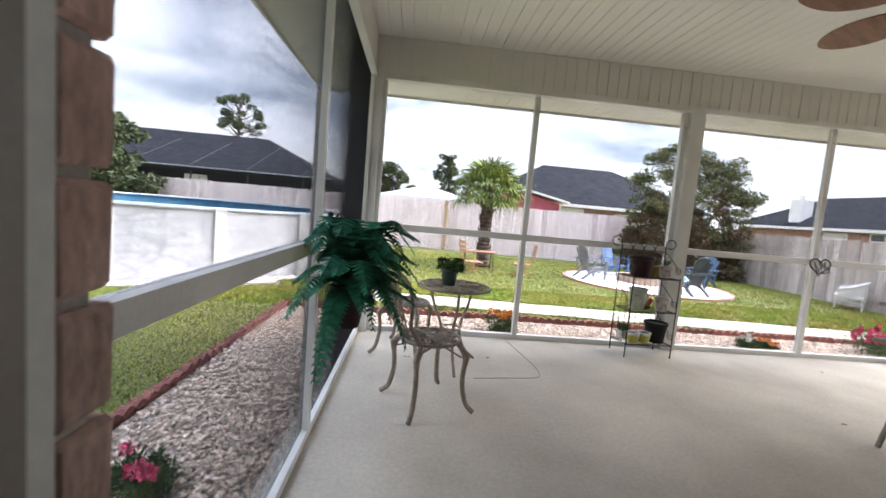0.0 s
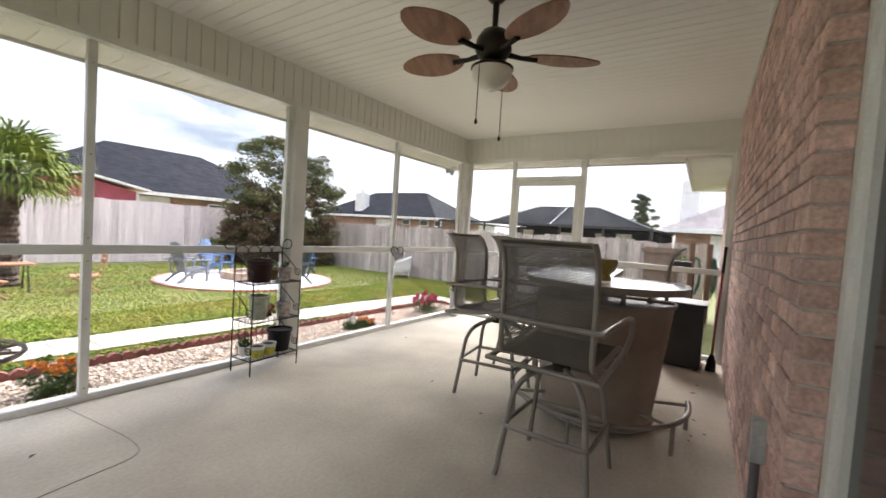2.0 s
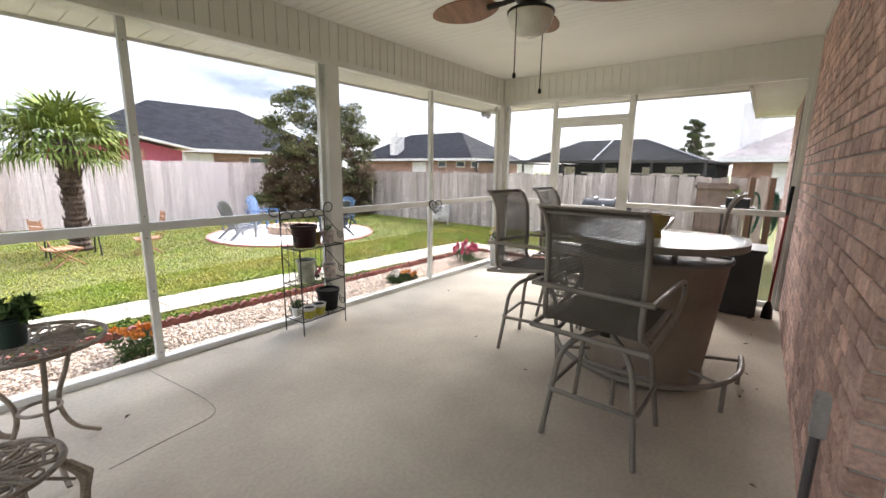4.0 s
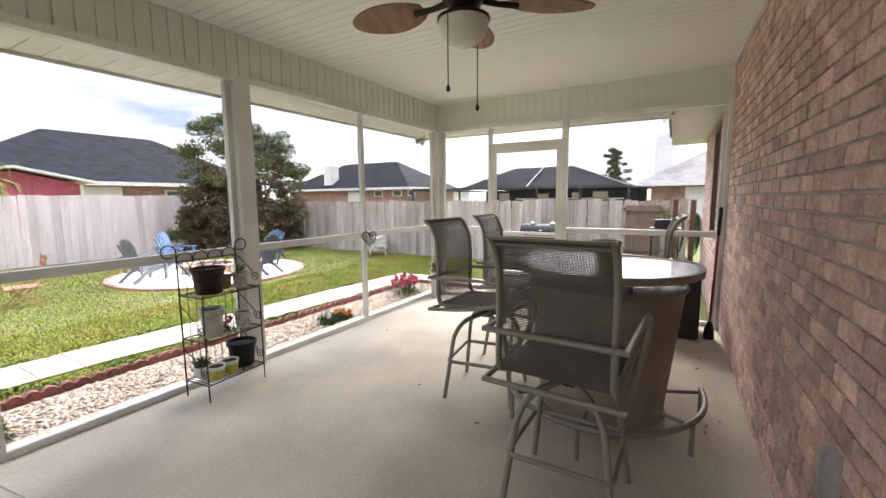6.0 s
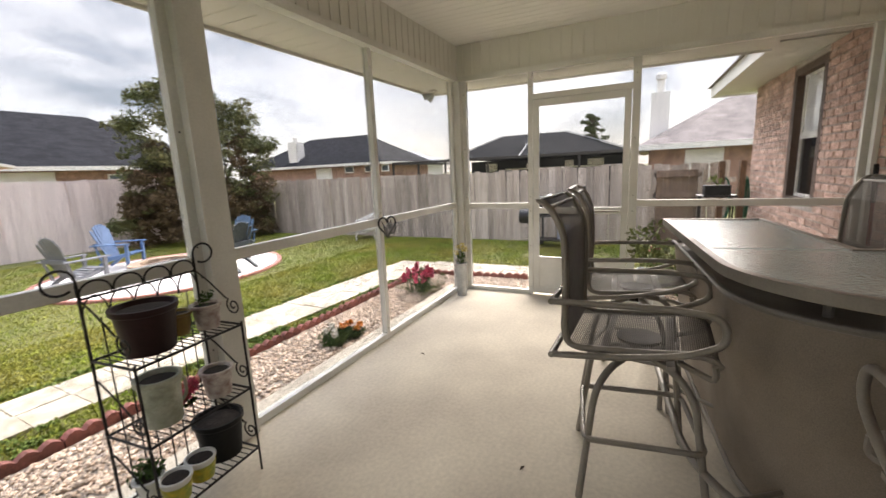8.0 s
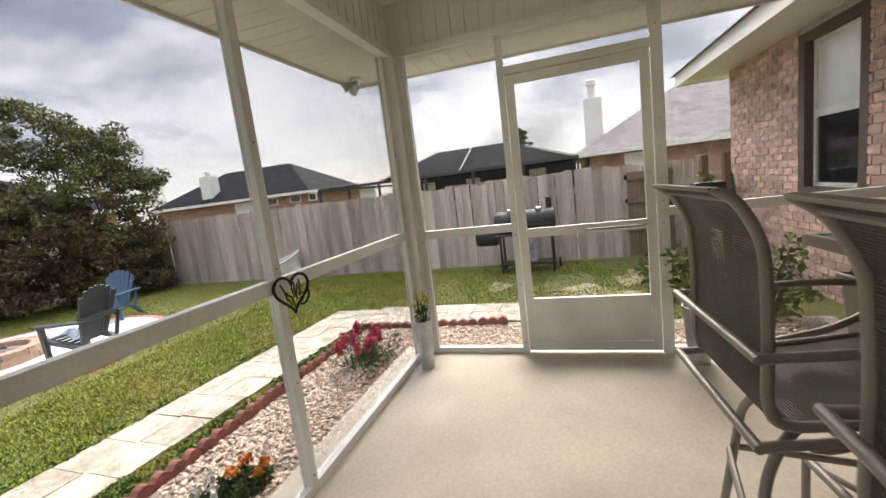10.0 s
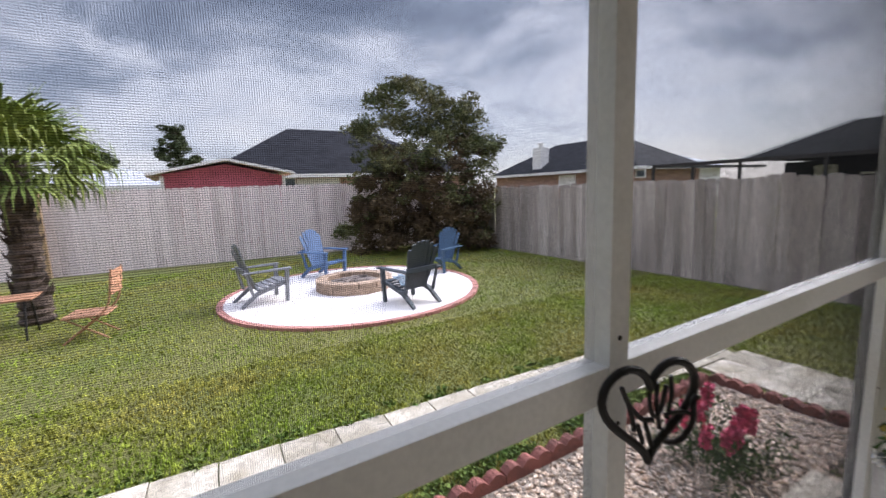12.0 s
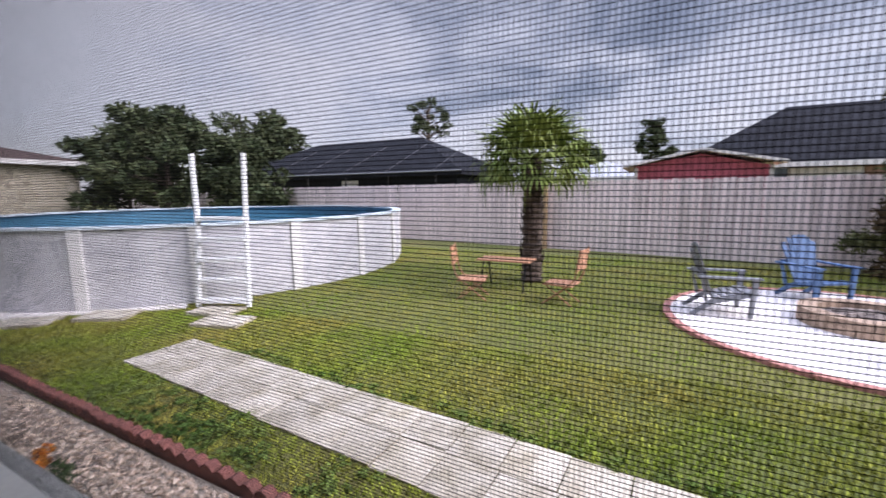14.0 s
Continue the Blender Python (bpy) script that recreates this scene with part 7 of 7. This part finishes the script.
def scatter_grass():
    rng = np.random.default_rng(5)
    P = []
    for x0, x1, y0, y1, dens in ((-3.0, 9.6, 4.95, 7.2, 4500), (-3.0, 9.6, 7.2, 13.0, 1300), (6.7, 9.6, 0.8, 4.95, 3000), (-4.5, -1.5, 0.5, 6.0, 1200)):
        n = int((x1 - x0) * (y1 - y0) * dens)
        P.append(np.stack([rng.uniform(x0, x1, n), rng.uniform(y0, y1, n)], 1))
    P = np.concatenate(P)
    x, y = P[:, 0], P[:, 1]
    path = np.abs(y - (5.795 - 0.068 * (x + 0.34))) < 0.30
    path &= (x > -0.47) & (x < 7.3)
    end = (np.abs(x - 7.055) < 0.3) & (y < 5.3) & (y > 1.9)
    sand = ((x - 5.52) / 1.82) ** 2 + ((y - 9.25) / 1.79) ** 2 < 1
    pool_in = (x + 5.2) ** 2 + (y - 9.5) ** 2 < 4.16 ** 2
    # bare sandy patches in the far corner by the gate
    bare = (np.sin(x * 3.1 + 1.0) * np.sin(y * 2.7) > 0.1) & (x > 7.0) & (y < 3.0)
    P = P[~(path | end | sand | pool_in | (bare & (rng.uniform(0, 1, len(P)) < 0.8)))]
    n = len(P)
    clump = 0.8 + 0.2 * np.sin(P[:, 0] * 5.3 + 2 * np.sin(P[:, 1] * 3.7)) * np.sin(P[:, 1] * 4.9)
    h = rng.uniform(0.012, 0.034, n) * clump
    w = rng.uniform(0.0035, 0.0075, n)
    a, lean = rng.uniform(0, 6.283, n), rng.uniform(0.2, 1.1, n) * h
    d = np.stack([np.cos(a), np.sin(a)], 1)
    s = np.stack([-np.sin(a), np.cos(a)], 1)
    base = np.concatenate([P, np.full((n, 1), GZ)], 1)
    v0, v1 = base.copy(), base.copy()
    v0[:, :2] -= s * w[:, None]
    v1[:, :2] += s * w[:, None]
    mid0, tip = base.copy(), base.copy()
    mid0[:, :2] += d * (lean * 0.35)[:, None] + s * (w * 0.8)[:, None]
    mid0[:, 2] += h * 0.65
    tip[:, :2] += d * lean[:, None]
    tip[:, 2] += h
    verts = np.stack([v0, v1, mid0, tip], 1).reshape(-1, 3)
    k = (np.arange(n) * 4)[:, None]
    faces = np.concatenate([k + np.array([[0, 1, 2]]), k + np.array([[0, 2, 3]])], 0)
    me = bpy.data.meshes.new("grass")
    me.from_pydata(verts.tolist(), [], faces.tolist())
    m = material("grass_blade_green", (0.185, 0.255, 0.022), 0.8, vary=0.28, scale=1.1, grain=9, bump=0.0, tint=(0.31, 0.265, 0.055), island=0.28, spec=0.2)
    me.materials.append(m)
    tagged(new("grass", me), "short coarse green lawn grass blades", "grass", kind="stuff")


def scatter_weeds():
    """Broad-leaved weeds in the strip between the scalloped edging and the pavers."""
    rnd = random.Random(19)
    cs, rs = [], []
    for k in range(400):
        x = rnd.uniform(-1.2, 6.5)
        lo, hi = 4.97, 5.46 - 0.068 * (x + 0.34)
        y = lo + (hi - lo) * rnd.random() ** (1.0 if k % 3 else 2.5)
        if math.sin(2.1 * x + 1.3 * math.sin(3.7 * x)) < -0.55:
            continue
        cs.append((x, y, GZ + rnd.uniform(0.005, 0.03)))
        rs.append(rnd.uniform(0.03, 0.075))
    for k in range(90):
        x = rnd.uniform(-0.3, 6.6)
        cs.append((x, 6.15 - 0.068 * (x + 0.34) + rnd.uniform(-0.06, 0.08), GZ + 0.012))
        rs.append(rnd.uniform(0.03, 0.06))
    green = foliage("low_weed_leaves", (0.07, 0.13, 0.02), (0.17, 0.21, 0.05), 0.45)
    ob = new("weeds", leaf_mesh("weeds", cs, rs, 30, 0.03, green, 19, squash=0.3, aspect=0.7))
    tagged(ob, "low broad-leaved weeds along the paving and edging", "weeds", kind="stuff")


scatter_stones()
scatter_grass()
scatter_weeds()
M_WIRE = material("charcoal_screen_wire", (0.013, 0.013, 0.014), 0.7, vary=0.05, bump=0.0, spec=0.1)


def insect_screen(parent, origin, u, length, z0, z1, pitch=0.0021, r=0.00021):
    """Woven wire over an opening: u is the unit direction along the wall."""
    o, u = np.array(origin, float), np.array(u, float)
    nrm = np.array((-u[1], u[0]))
    verts, faces = [], []
    tri = [(r * math.cos(a), r * math.sin(a)) for a in (math.pi / 2, math.pi * 7 / 6, math.pi * 11 / 6)]
    for s in np.arange(pitch / 2, length, pitch):
        k = len(verts)
        for z in (z0, z1):
            for p, q in tri:
                v = o + u * (s + p) + nrm * q
                verts.append((v[0], v[1], z))
        faces += [(k + i, k + (i + 1) % 3, k + 3 + (i + 1) % 3, k + 3 + i) for i in range(3)]
    for z in np.arange(z0 + pitch / 2, z1, pitch):
        k = len(verts)
        for s in (0.0, length):
            for p, q in tri:
                v = o + u * s + nrm * (q + 0.0003)
                verts.append((v[0], v[1], z + p))
        faces += [(k + i, k + (i + 1) % 3, k + 3 + (i + 1) % 3, k + 3 + i) for i in range(3)]
    me = bpy.data.meshes.new("insect_screen")
    me.from_pydata(verts, [], faces)
    me.materials.append(M_WIRE)
    ob = new("insect_screen", me)
    ob.parent = parent
    tagged(ob, "fine charcoal insect mesh", kind="stuff")


TOPZ = BEAM - 0.04
for x0, x1 in ((XL + 0.11, 1.076), (1.124, 2.545), (2.73, 4.106), (4.154, XE - 0.12)):
    insect_screen(garden, (x0, YS + 0.03), (1, 0), x1 - x0, SILL, RAIL0)
    insect_screen(garden, (x0, YS + 0.03), (1, 0), x1 - x0, RAIL1, TOPZ)
for y0, y1, zr0, zr1 in ((3.03, YS - 0.12, RAIL0 - 0.02, RAIL1 - 0.02), (0.40, 1.975, RAIL0, RAIL1)):
    insect_screen(endw, (XE + 0.03, y0), (0, 1), y1 - y0, SILL, zr0)
    insect_screen(endw, (XE + 0.03, y0), (0, 1), y1 - y0, zr1, TOPZ)
insect_screen(endw, (XE + 0.03, 2.045), (0, 1), 0.94, 2.125, TOPZ)
insect_screen(door, (XE + 0.02, 2.11), (0, 1), 0.81, 0.43, 0.90)
insect_screen(door, (XE + 0.02, 2.11), (0, 1), 0.81, 0.965, 2.0)
for y0, y1 in ((0.2, 1.92), (1.97, YS - 0.11)):
    insect_screen(side, (XL - 0.03, y0), (0, 1), y1 - y0, SILL, RAIL0 - 0.03)
    insect_screen(side, (XL - 0.03, y0), (0, 1), y1 - y0, RAIL1 - 0.03, TOPZ)
# ---- single bricks of the house wall ----
COURSE, STEP = 0.0772, 0.2032
BRICK = []
for k in range(4):
    bm = bmesh.new()
    rnd = random.Random(k)
    box(bm, -0.0965, 0.0965, -0.09, 0.0, -0.0335, 0.0335)
    for v in bm.verts:
        v.co += Vector((rnd.uniform(-0.002, 0.002), rnd.uniform(-0.002, 0.002), rnd.uniform(-0.0018, 0.0018)))
    bmesh.ops.bevel(bm, geom=[e for e in bm.edges], offset=0.0045, segments=1, affect="EDGES")
    BRICK.append(mesh_of(bm, "brick", M_BRICK))
M_BRICK_REST = material("red_brown_brick_rest", (0.65, 0.455, 0.385), 0.9, vary=0.2, scale=9, grain=60, bump=0.6, tint=(0.46, 0.295, 0.24), island=0.26)


def lay_bricks():
    rnd = random.Random(11)
    verts, faces = [], []
    inv = house_wall.matrix_world.inverted()
    rows = int(2.70 / COURSE) + 4
    for r in range(rows):
        z = -0.2 + (r + 0.5) * COURSE
        off = 0.5 * STEP if r % 2 else 0.0
        spans = [(-0.72, 0.0), (1.92, 9.6)]
        for s0, s1 in spans:
            x = s0 - off
            while x < s1 - 0.01:
                a, b = max(x, s0) + 0.005, min(x + STEP, s1) - 0.005
                if s1 - (x + STEP) < 0.05:
                    b = s1 - 0.005
                x += STEP
                if s1 - x < 0.05:
                    x = s1
                if b - a < 0.04:
                    continue
                if b > WX0 and a < WX1 and WZ0 - 0.03 < z < WZ1 + 0.03:
                    if a < WX0 - 0.04:
                        b = WX0 - 0.002
                    elif b > WX1 + 0.04:
                        a = WX1 + 0.002
                    else:
                        continue
                mid, half = (a + b) / 2, (b - a) / 2
                near = s0 < 0 or mid < 3.25
                if near and z > 0.0:
                    m = HOUSE @ pose(mid, rnd.uniform(-0.002, 0.002), z, 0, rnd.uniform(-0.3, 0.3), rnd.choice((0, 0, 0)) + rnd.uniform(-0.5, 0.5)) @ Matrix.Diagonal((half / 0.0965, 0.5 if s0 < 0 else 1, 1, 1))
                    piece("brick", BRICK[rnd.randrange(4)], house_wall, m)
                else:
                    k, y = len(verts), rnd.uniform(-0.002, 0.002)
                    c = 0.003
                    for dx, dy, dz in ((-half, -0.03, -0.0335), (half, -0.03, -0.0335), (half, -0.03, 0.0335), (-half, -0.03, 0.0335), (-half + c, y, -0.0335 + c), (half - c, y, -0.0335 + c), (half - c, y, 0.0335 - c), (-half + c, y, 0.0335 - c)):
                        verts.append(HOUSE @ Vector((mid + dx, dy, z + dz)))
                    faces += [(k + 4, k + 5, k + 6, k + 7), (k, k + 1, k + 5, k + 4), (k + 1, k + 2, k + 6, k + 5), (k + 2, k + 3, k + 7, k + 6), (k + 3, k, k + 4, k + 7)]
    me = bpy.data.meshes.new("bricks")
    me.from_pydata([tuple(v) for v in verts], [], faces)
    me.materials.append(M_BRICK_REST)
    ob = new("bricks", me)
    ob.parent = house_wall
    tagged(ob, kind="stuff")


lay_bricks()
